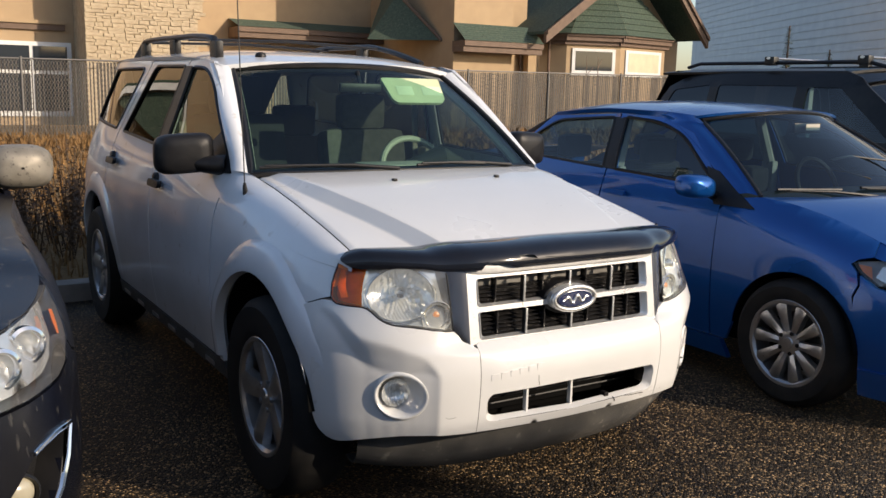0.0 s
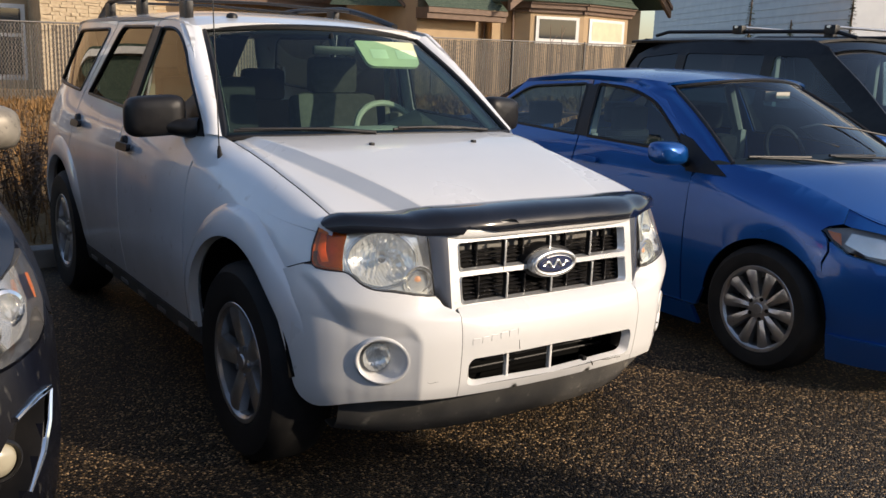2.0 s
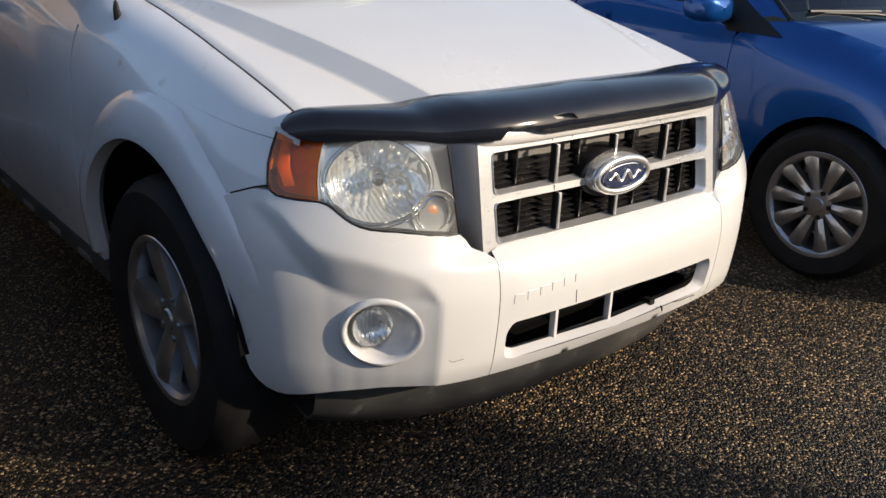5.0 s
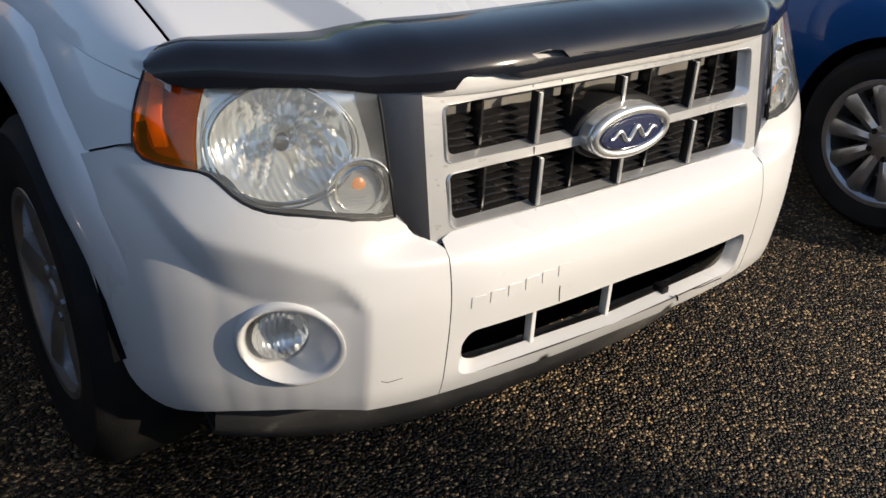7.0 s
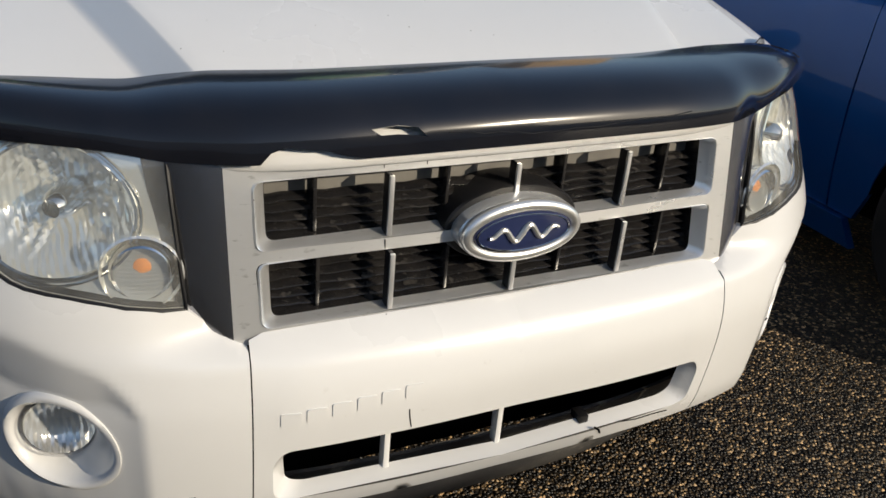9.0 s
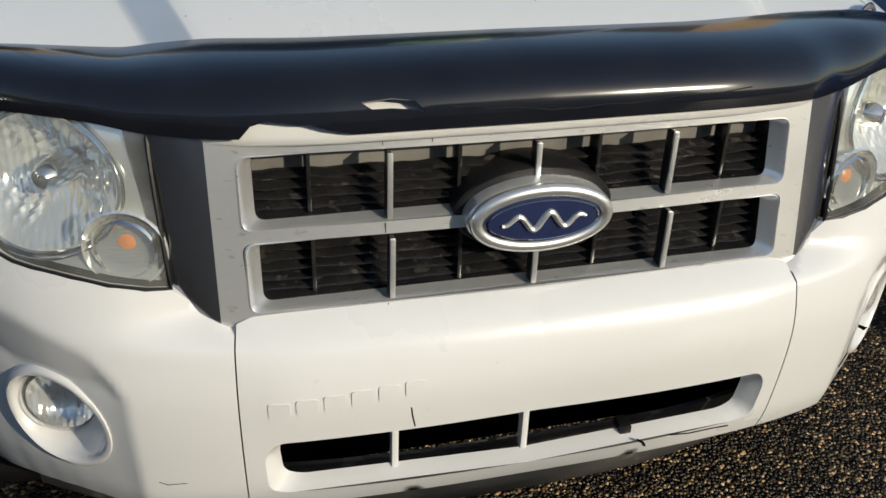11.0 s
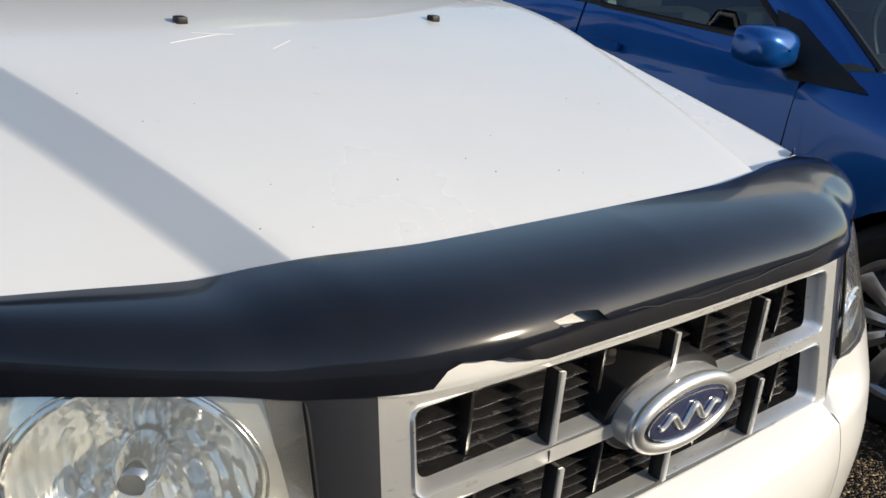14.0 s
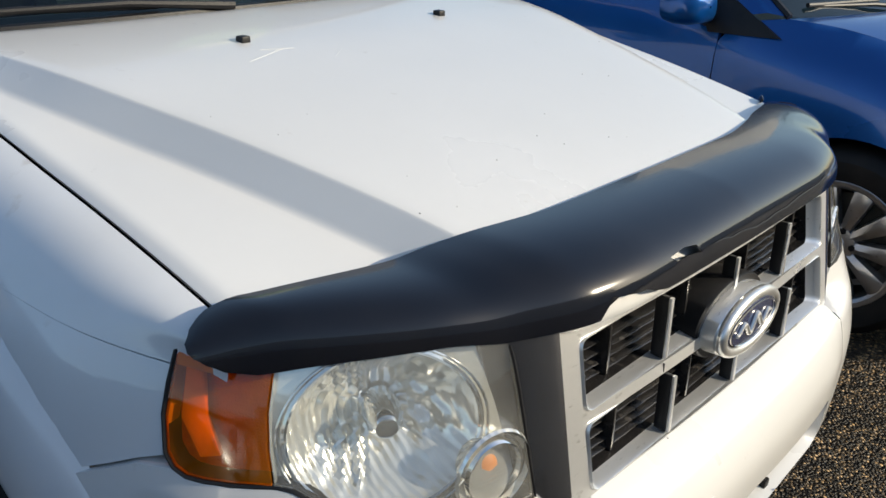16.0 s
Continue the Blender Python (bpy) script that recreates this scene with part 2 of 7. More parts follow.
def sheet(name, rows, material, parent=None, label="", thick=0.0, angle=40, flip=False):
    verts, faces = loft(rows)
    bm = bmesh.new()
    vs = [bm.verts.new(v) for v in verts]
    for f in faces:
        q = [vs[i] for i in f]
        if len({tuple(round(c, 6) for c in v.co) for v in q}) >= 3:
            try:
                bm.faces.new(q[::-1] if flip else q)
            except ValueError:
                pass
    bmesh.ops.remove_doubles(bm, verts=bm.verts, dist=1e-5)
    bmesh.ops.recalc_face_normals(bm, faces=bm.faces)
    if thick:
        bmesh.ops.solidify(bm, geom=bm.faces[:], thickness=thick)
    return part(name, bm, material, parent, label, angle=angle)


def tube(bm, pts, radius, sides=8, flat=1.0, caps=True):
    """A round rod along points; radius may be a list. The ring is carried along without twisting; a line that comes back to its start is closed."""
    pts = [Vector(p) for p in pts]
    closed = (pts[0] - pts[-1]).length < 1e-6 and len(pts) > 3
    if closed:
        pts = pts[:-1]
    n = len(pts)
    rings = []
    side = None
    for i, p in enumerate(pts):
        a, b = (pts[i - 1], pts[(i + 1) % n]) if closed else (pts[max(0, i - 1)], pts[min(n - 1, i + 1)])
        t = (b - a).normalized()
        if side is None:
            up = Vector((0, 0, 1)) if abs(t.z) < 0.9 else Vector((0, 1, 0))
            side = t.cross(up).normalized()
        else:
            side = (side - t * side.dot(t)).normalized()
        u = side.cross(t)
        r = radius[i] if isinstance(radius, (list, tuple)) else radius
        rings.append([bm.verts.new(p + (side * math.cos(k * 2 * math.pi / sides) + u * math.sin(k * 2 * math.pi / sides) * flat) * r) for k in range(sides)])
    for i in range(n if closed else n - 1):
        q = rings[(i + 1) % n]
        for k in range(sides):
            bm.faces.new((rings[i][k], rings[i][(k + 1) % sides], q[(k + 1) % sides], q[k]))
    if caps and not closed:
        bm.faces.new(rings[0][::-1])
        bm.faces.new(rings[-1])


def rod(name, pts, radius, material, parent=None, label="", sides=8, flat=1.0):
    bm = bmesh.new()
    tube(bm, pts, radius, sides, flat)
    return part(name, bm, material, parent, label)


def lathe(name, profile, material, parent=None, label="", sides=40, m=None, angle=35):
    """Turns (radius, height) keys about the z axis, then lays the result by m."""
    rows = [[(r * math.cos(2 * math.pi * k / sides), r * math.sin(2 * math.pi * k / sides), h) for k in range(sides)] for r, h in profile]
    bm = bmesh.new()
    verts, faces = loft(rows, close_v=True)
    vs = [bm.verts.new(v) for v in verts]
    for f in faces:
        bm.faces.new([vs[i] for i in f])
    bmesh.ops.remove_doubles(bm, verts=bm.verts, dist=1e-5)
    if m is not None:
        bmesh.ops.transform(bm, matrix=m, verts=bm.verts)
    return part(name, bm, material, parent, label, angle=angle)


def inside(p, poly):
    x, y = p
    hit = False
    for i in range(len(poly)):
        (x0, y0), (x1, y1) = poly[i - 1], poly[i]
        if (y0 > y) != (y1 > y) and x < (x1 - x0) * (y - y0) / (y1 - y0) + x0:
            hit = not hit
    return hit


def smooth_poly(poly, radius, steps=4):
    """Rounds the corners of a closed outline; a corner may carry its own radius as a third number."""
    out = []
    n = len(poly)
    for i in range(n):
        p = Vector(poly[i][:2])
        a, b = Vector(poly[i - 1][:2]), Vector(poly[(i + 1) % n][:2])
        r = poly[i][2] if len(poly[i]) > 2 else radius
        r0, r1 = min(r, (a - p).length * 0.48), min(r, (b - p).length * 0.48)
        if r < 1e-5:
            out.append(tuple(p))
            continue
        s, e = p + (a - p).normalized() * r0, p + (b - p).normalized() * r1
        for k in range(steps + 1):
            t = k / steps
            out.append(tuple(s * (1 - t) ** 2 + p * 2 * t * (1 - t) + e * t * t))
    return out


def dense(poly, step):
    out = []
    for i in range(len(poly)):
        a, b = Vector(poly[i]), Vector(poly[(i + 1) % len(poly)])
        n = max(1, int((b - a).length / step))
        out += [tuple(a.lerp(b, k / n)) for k in range(n)]
    return out


def fill(poly, holes, step):
    """Triangles over a flat outline with holes, with a regular grid inside."""
    from mathutils.geometry import delaunay_2d_cdt
    loops = [dense(poly, step)] + [dense(h, step) for h in holes]
    pts, edges = [], []
    for lp in loops:
        k = len(pts)
        pts += lp
        edges += [(k + i, k + (i + 1) % len(lp)) for i in range(len(lp))]
    edge_pts = np.array(pts)
    lo, hi = edge_pts.min(0), edge_pts.max(0)
    for i in range(1, int((hi[0] - lo[0]) / step) + 1):
        for j in range(1, int((hi[1] - lo[1]) / step) + 1):
            p = (lo[0] + i * step, lo[1] + j * step)
            if inside(p, loops[0]) and not any(inside(p, h) for h in loops[1:]) and np.min(np.sum((edge_pts - p) ** 2, 1)) > (0.45 * step) ** 2:
                pts.append(p)
    v, e, f, *_ = delaunay_2d_cdt([Vector(p) for p in pts], edges, [], 0, 1e-6)
    tris = []
    for t in f:
        c = (v[t[0]] + v[t[1]] + v[t[2]]) / 3
        if inside(c, loops[0]) and not any(inside(c, h) for h in loops[1:]):
            tris.append(tuple(t))
    return [tuple(p) for p in v], tris


class Skin:
    """The outer surface of a car: a plan line from the middle of the nose round to the tail, drawn in by a depth that depends on the place along it and on the height."""

    def __init__(self, plan, stations, heights, depths, at=(0, 0), side=-1):
        fx, fy = plan
        self.at, self.side = Vector((*at, 0)), side
        n = 400
        pts = [Vector((fx(k / n), fy(k / n))) for k in range(n + 1)]
        s = [0.0]
        for a, b in zip(pts, pts[1:]):
            s.append(s[-1] + (b - a).length)
        self.s, self.px, self.py = np.array(s), np.array([p.x for p in pts]), np.array([p.y for p in pts])
        self.cols = [curve1(list(zip(heights, row))) for row in depths]
        self.stations = [self.by_y(y) if y is not None else self.by_x(x) for x, y in stations]

    def by_x(self, x):
        return float(np.interp(abs(x), self.px[:160], self.s[:160]))

    def by_y(self, y):
        return float(np.interp(y, self.py, self.s))

    def depth(self, s, z):
        return curve1([(a, c(z)) for a, c in zip(self.stations, self.cols)])(s)

    def point(self, s, z, out=0.0, side=None):
        x, y = np.interp(s, self.s, self.px), np.interp(s, self.s, self.py)
        e = 0.03
        tx, ty = np.interp(s + e, self.s, self.px) - np.interp(s - e, self.s, self.px), np.interp(s + e, self.s, self.py) - np.interp(s - e, self.s, self.py)
        if s < e:
            ty = 0.0
            tx = 1.0
        k = math.hypot(tx, ty) or 1
        nx, ny = ty / k, -tx / k
        d = self.depth(s, z) - out
        return self.at + Vector(((x - nx * d) * (self.side if side is None else side), y - ny * d, z))

    def panel(self, name, poly, material, parent, label="", holes=(), out=0.0, thick=0.012, step=0.03, sides=(-1,), crown=None, angle=50):
        """A panel on the skin from an outline of (s, z); one for each side asked."""
        flat, tris = fill(poly, holes, step)
        made = []
        for sd in sides:
            verts = [self.point(s, z, out + (crown(s, z) if crown else 0), sd) for s, z in flat]
            bm = bmesh.new()
            vs = [bm.verts.new(v) for v in verts]
            for t in tris:
                q = [vs[i] for i in t]
                bm.faces.new(q if sd > 0 else q[::-1])
            bmesh.ops.remove_doubles(bm, verts=bm.verts, dist=1e-6)
            if thick:
                rim = [e for e in bm.edges if e.is_boundary]
                ext = bmesh.ops.extrude_edge_only(bm, edges=rim)["geom"]
                moved = [v for v in ext if isinstance(v, bmesh.types.BMVert)]
                src = {tuple(round(c, 6) for c in verts[i]): flat[i] for i in range(len(flat))}
                for v in moved:
                    key = tuple(round(c, 6) for c in v.co)
                    if key in src:
                        s, z = src[key]
                        v.co = self.point(s, z, out + (crown(s, z) if crown else 0) - thick, sd)
            me = bpy.data.meshes.new(name)
            bm.to_mesh(me)
            bm.free()
            ob = new(name, me)
            me.polygons.foreach_set("use_smooth", [True] * len(me.polygons))
            me.set_sharp_from_angle(angle=radians(angle))
            me.materials.append(material)
            ob.parent = parent
            if label:
                ob["label"] = label
            made.append(ob)
        return made


def plan_curve(points):
    """Smooth x and y along a plan line through points, by chord length."""
    t = [0.0]
    for a, b in zip(points, points[1:]):
        t.append(t[-1] + math.hypot(b[0] - a[0], b[1] - a[1]))
    t = [k / t[-1] for k in t]
    # Catmull-Rom through the points
    def at(axis):
        def f(q):
            q = min(max(q, 0), 1)
            i = min(int(np.searchsorted(t, q, side="right")) - 1, len(t) - 2)
            h = t[i + 1] - t[i]
            u = (q - t[i]) / h
            p = [points[max(0, i - 1)][axis], points[i][axis], points[i + 1][axis], points[min(len(t) - 1, i + 2)][axis]]
            tt = [t[max(0, i - 1)], t[i], t[i + 1], t[min(len(t) - 1, i + 2)]]
            m0 = (p[2] - p[0]) / (tt[2] - tt[0]) * h if tt[2] > tt[0] else 0
            m1 = (p[3] - p[1]) / (tt[3] - tt[1]) * h if tt[3] > tt[1] else 0
            if i == 0 and axis == 1:
                m0 = 0
            return (2 * u**3 - 3 * u**2 + 1) * p[1] + (u**3 - 2 * u**2 + u) * m0 + (-2 * u**3 + 3 * u**2) * p[2] + (u**3 - u**2) * m1
        return f
    return at(0), at(1)


def arch(cy, cz, ry, rz, a0, a1, n=18):
    return [(cy + ry * math.cos(radians(a0 + (a1 - a0) * k / n)), cz + rz * math.sin(radians(a0 + (a1 - a0) * k / n))) for k in range(n + 1)]


def wheel(parent, centre, side, radius, rim, width, spokes, spoke_w, tyre_label="", style=0):
    """A wheel that faces along x to the given side: tyre, rim, spokes, hub and nuts."""
    m = Matrix.Translation(centre) @ Matrix.Rotation(side * math.pi / 2, 4, "Y")
    w = width / 2
    hub = thing_part("wheel", parent, centre)
    prof = [(rim - 0.005, -w), (rim + 0.02, -w), (radius - 0.03, -w * 1.05), (radius - 0.008, -w * 0.8), (radius, -w * 0.5), (radius, w * 0.5), (radius - 0.008, w * 0.8), (radius - 0.035, w * 1.06), (rim + 0.035, w * 1.05), (rim + 0.006, w * 0.96), (rim - 0.005, w * 0.9)]
    mi = Matrix.Translation(-Vector(centre)) @ m
    lathe("tyre", prof, RUBBER, hub, "worn black rubber tyre", 56, mi)
    lathe("rim", [(rim + 0.012, w * 0.93), (rim + 0.006, w * 0.99), (rim - 0.008, w * 0.97), (rim - 0.018, w * 0.85), (rim - 0.022, -w * 0.7), (rim - 0.05, -w * 0.8), (0.0, -w * 0.75)], SILVER, hub, "", 56, mi)
    lathe("brake_disc", [(0.0, -w * 0.2), (rim * 0.72, -w * 0.2), (rim * 0.72, -w * 0.45), (0, -w * 0.45)], GREY_PLASTIC, hub, "", 40, mi)
    for k in range(spokes):
        a = 2 * math.pi * k / spokes + 0.3
        bm = bmesh.new()
        rows = []
        for r, hw, h in ((0.035, spoke_w[0] * 0.9, w * 0.70), (rim * 0.35, spoke_w[0], w * 0.78), (rim * 0.65, (spoke_w[0] + spoke_w[1]) / 2, w * 0.86), (rim * 0.93, spoke_w[1], w * 0.90), (rim * 0.985, spoke_w[1] * 1.15, w * 0.82)):
            ring = []
            for dx, dz in ((-1, -0.035), (-0.86, -0.004), (0, 0.006), (0.86, -0.004), (1, -0.035)):
                ring.append((r, dx * hw, h + dz))
            rows.append(ring)
        verts, faces = loft(rows)
        vs = [bm.verts.new(v) for v in verts]
        for f in faces:
            bm.faces.new([vs[i] for i in f])
        bmesh.ops.transform(bm, matrix=mi @ Matrix.Rotation(a, 4, "Z"), verts=bm.verts)
        part("spoke", bm, SILVER, hub)
    lathe("hub_cap", [(0.062, w * 0.62), (0.060, w * 0.76), (0.045, w * 0.80), (0.030, w * 0.80), (0.026, w * 0.85), (0.0, w * 0.87)], SILVER, hub, "", 24, mi)
    for k in range(5):
        a = 2 * math.pi * (k + 0.5) / 5 + 0.3
        lathe("wheel_nut", [(0.011, w * 0.72), (0.011, w * 0.83), (0.0, w * 0.84)], BLACK if style else SILVER, hub, "", 6, mi @ Matrix.Translation((0.052 * math.cos(a), 0.052 * math.sin(a), 0)))
    return hub


def thing_part(name, parent, at):
    ob = new(name)
    ob.empty_display_size = 0.05
    ob.parent = parent
    ob.location = at
    return ob

# ---- ground ----
def asphalt():
    m = bpy.data.materials.new("worn_asphalt")
    m.use_nodes = True
    n, l = m.node_tree.nodes, m.node_tree.links
    b = n["Principled BSDF"]
    co = n.new("ShaderNodeTexCoord")
    vo = n.new("ShaderNodeTexVoronoi")
    vo.inputs["Scale"].default_value = 125
    l.new(co.outputs["Object"], vo.inputs["Vector"])
    ramp = n.new("ShaderNodeValToRGB")
    e = ramp.color_ramp.elements
    e[0].position, e[0].color = 0.0, (0.005, 0.0045, 0.004, 1)
    e[1].position, e[1].color = 1.0, (0.80, 0.53, 0.27, 1)
    for p, c in ((0.35, (0.011, 0.009, 0.007, 1)), (0.62, (0.032, 0.0235, 0.015, 1)), (0.85, (0.140, 0.095, 0.050, 1))):
        k = e.new(p)
        k.color = c
    sep = n.new("ShaderNodeSeparateColor")
    l.new(vo.outputs["Color"], sep.inputs[0])
    l.new(sep.outputs[0], ramp.inputs["Fac"])
    big = n.new("ShaderNodeTexNoise")
    big.inputs["Scale"].default_value, big.inputs["Detail"].default_value = 1.3, 6
    l.new(co.outputs["Object"], big.inputs["Vector"])
    mr = n.new("ShaderNodeMapRange")
    mr.inputs["From Min"].default_value, mr.inputs["From Max"].default_value = 0.3, 0.75
    mr.inputs["To Min"].default_value, mr.inputs["To Max"].default_value = 0.48, 1.04
    l.new(big.outputs["Fac"], mr.inputs["Value"])
    mul = n.new("ShaderNodeMix")
    mul.data_type, mul.blend_type = "RGBA", "MULTIPLY"
    mul.inputs["Factor"].default_value = 1
    l.new(ramp.outputs[0], mul.inputs["A"])
    l.new(mr.outputs[0], mul.inputs["B"])
    l.new(mul.outputs["Result"], b.inputs["Base Color"])
    b.inputs["Roughness"].default_value = 0.40
    b.inputs["Specular IOR Level"].default_value = 0.24
    bp = n.new("ShaderNodeBump")
    bp.inputs["Strength"].default_value, bp.inputs["Distance"].default_value = 1.0, 0.012
    bp.invert = True
    l.new(vo.outputs["Distance"], bp.inputs["Height"])
    l.new(bp.outputs[0], b.inputs["Normal"])
    return m


ASPHALT = asphalt()
EARTH = mat("dry_grass_soil", (0.22, 0.135, 0.05), 0.95, col2=(0.12, 0.075, 0.032), scale=3, bump=0.8, bscale=40, speck=(0.30, 0.20, 0.08), speck_scale=30, speck_at=0.55)
CONCRETE = mat("old_concrete", (0.30, 0.28, 0.25), 0.85, col2=(0.20, 0.185, 0.165), scale=6, bump=0.4, bscale=120)
STUCCO = mat("tan_stucco", (0.40, 0.285, 0.17), 0.9, col2=(0.36, 0.255, 0.155), scale=2, bump=0.3, bscale=60)
TRIM_BROWN = mat("brown_fascia", (0.15, 0.095, 0.065), 0.7, col2=(0.12, 0.078, 0.055), scale=5)
SHINGLE = mat("green_shingle", (0.055, 0.085, 0.060), 0.9, col2=(0.035, 0.055, 0.042), scale=12, bump=0.5, bscale=60, speck=(0.09, 0.11, 0.08), speck_scale=18, speck_at=0.55)
SIDING = mat("pale_vinyl_siding", (0.56, 0.58, 0.60), 0.55, col2=(0.50, 0.52, 0.55), scale=2)
STONE = mat("sandstone_cladding", (0.46, 0.37, 0.25), 0.9, col2=(0.34, 0.26, 0.17), scale=5, bump=0.6, bscale=40)
SLAT = mat("tan_fence_slat", (0.058, 0.044, 0.032), 0.75, col2=(0.038, 0.030, 0.023), scale=4)
GALV = mat("galvanised_steel", (0.17, 0.16, 0.15), 0.5, metal=0.6, scale=10)
WHITE_FRAME = mat("white_window_frame", (0.72, 0.71, 0.69), 0.5, scale=6)
DARK_PANE = mat("dark_window_pane", (0.03, 0.035, 0.04), 0.06, scale=2, coat=0.5)
BLIND = mat("pale_blind", (0.58, 0.54, 0.38), 0.6, scale=3)
WEED = mat("dry_weed", (0.10, 0.062, 0.035), 0.9, col2=(0.055, 0.035, 0.022), scale=6)
STRAW = mat("dry_grass", (0.23, 0.125, 0.04), 0.9, col2=(0.13, 0.07, 0.028), scale=3)
FIR = mat("fir_needles", (0.05, 0.085, 0.05), 0.9, col2=(0.08, 0.10, 0.05), scale=20)

boxpart("ground", (-300, -300, -0.4), (300, 300, 0.0), ASPHALT, bevel=0)
tagged(bpy.data.objects["ground"], "coarse worn asphalt parking lot with tan aggregate", "ground", kind="structure")

# ---- the white sport utility vehicle ----
suv = thing("sport_utility_vehicle", "white SUV with smoked bug shield and cracked front bumper", "car")
SZ = (0.20, 0.30, 0.38, 0.44, 0.58, 0.66, 0.70, 0.80, 0.90, 0.97, 1.05, 1.12, 1.20, 1.40, 1.58)
suv_skin = Skin(
    plan_curve([(0, -0.758), (0.2, -0.755), (0.40, -0.738), (0.54, -0.705), (0.64, -0.655), (0.72, -0.585), (0.785, -0.49), (0.822, -0.38), (0.845, -0.234), (0.856, 0), (0.858, 0.5), (0.858, 1.5), (0.858, 2.4), (0.85, 2.9), (0.82, 3.2), (0.74, 3.38), (0.5, 3.45), (0, 3.48)]),
    [(0, None), (0.40, None), (0.54, None), (0.64, None), (None, -0.49), (None, -0.234), (None, 0.0), (None, 0.45), (None, 1.5), (None, 2.6), (None, 3.3)], SZ,
    [(0.10, 0.07, 0.035, 0.014, 0.0, 0.016, 0.070, 0.078, 0.088, 0.13, 0.2, 0.2, 0.2, 0.2, 0.2),
     (0.10, 0.07, 0.030, 0.012, 0.0, 0.014, 0.066, 0.074, 0.088, 0.13, 0.2, 0.2, 0.2, 0.2, 0.2),
     (0.10, 0.06, 0.025, 0.010, 0.0, 0.012, 0.030, 0.062, 0.090, 0.13, 0.2, 0.2, 0.2, 0.2, 0.2),
     (0.10, 0.06, 0.022, 0.008, 0.0, 0.012, 0.022, 0.055, 0.090, 0.13, 0.2, 0.2, 0.2, 0.2, 0.2),
     (0.08, 0.045, 0.016, 0.006, 0.0, 0.004, 0.010, 0.045, 0.080, 0.125, 0.2, 0.2, 0.2, 0.2, 0.2),
     (0.05, 0.030, 0.012, 0.006, 0.0, 0.0, 0.0, 0.012, 0.045, 0.110, 0.2, 0.2, 0.2, 0.2, 0.2),
     (0.05, 0.030, 0.012, 0.006, 0.0, 0.0, 0.0, 0.008, 0.030, 0.075, 0.17, 0.2, 0.2, 0.2, 0.2),
     (0.06, 0.050, 0.035, 0.025, 0.004, 0.0, 0.002, 0.006, 0.016, 0.030, 0.065, 0.115, 0.145, 0.19, 0.235),
     (0.06, 0.050, 0.035, 0.025, 0.006, 0.002, 0.002, 0.002, 0.006, 0.014, 0.030, 0.052, 0.080, 0.145, 0.205),
     (0.06, 0.050, 0.030, 0.018, 0.004, 0.0, 0.0, 0.002, 0.006, 0.014, 0.030, 0.052, 0.080, 0.145, 0.205),
     (0.06, 0.050, 0.030, 0.018, 0.004, 0.0, 0.0, 0.002, 0.010, 0.020, 0.038, 0.065, 0.100, 0.18, 0.25)])
sx, sy = suv_skin.by_x, suv_skin.by_y
BOTH = (-1, 1)


# bumper cover: the middle with the intake, and the corners up to the wheel arches
seam = 0.395


def mid_crown(s, z):
    # the raised middle band between the grille and the intake
    flat_out = min(1.0, max(0.0, (seam - s) / 0.06))
    return 0.004 + 0.006 * max(0.0, 1 - abs(z - 0.60) / 0.10) * flat_out


rim_edge = smooth_poly([(0.0, 0.419, 0), (sx(0.345), 0.427), (sx(0.366), 0.437), (sx(0.368), 0.500), (sx(0.352), 0.524), (0.0, 0.529, 0)], 0.014, 5)
rim_deep = smooth_poly([(0.0, 0.428, 0), (sx(0.325), 0.437), (sx(0.346), 0.447), (sx(0.350), 0.495), (sx(0.338), 0.520), (0.0, 0.526, 0)], 0.012, 5)
for sd in BOTH:
    poly = [(0, 0.388), (sx(seam - 0.002), 0.394), (sx(seam - 0.002), 0.60), (sx(seam - 0.002), 0.682), (sx(0.36), 0.690), (0, 0.692)] + rim_edge[::-1]
    suv_skin.panel("bumper_centre", poly, WHITE, suv, "white painted bumper centre with hairline cracks" if sd < 0 else "", sides=(sd,), crown=mid_crown, thick=0.0, step=0.02)
    rows = []
    for (s0, z0), (s1, z1) in zip(rim_edge, rim_deep):
        ring = []
        for k in range(5):
            t = k / 4
            ss, zz = s0 + (s1 - s0) * t, z0 + (z1 - z0) * t
            ring.append(suv_skin.point(ss, zz, mid_crown(ss, zz) * (1 - t) - 0.020 * t ** 1.5 - 0.003 * (t > 0), sd))
        rows.append(ring)
    sheet("intake_surround", rows, WHITE, suv, angle=60)

lamp_low = [(sx(0.472), 0.727), (0.505, 0.7292), (0.55, 0.736), (0.60, 0.744), (0.655, 0.7495), (0.685, 0.7525), (0.708, 0.7575), (0.726, 0.764), (0.742, 0.772), (0.756, 0.7805), (0.770, 0.789), (0.785, 0.796), (0.803, 0.7995), (0.83, 0.799), (0.857, 0.7985), (0.89, 0.799), (0.912, 0.801), (0.928, 0.808)]
fog_c = (0.660, 0.526)
fog_hole = [(fog_c[0] + 0.094 * math.cos(k * math.pi / 12), fog_c[1] + 0.081 * math.sin(k * math.pi / 12)) for k in range(24)]


facet_line = curve1([(0.50, 0.57), (0.534, 0.60), (0.556, 0.633), (0.586, 0.657), (0.645, 0.677), (0.702, 0.693), (0.757, 0.7015), (0.796, 0.710), (0.845, 0.736), (0.90, 0.765), (0.96, 0.78)])
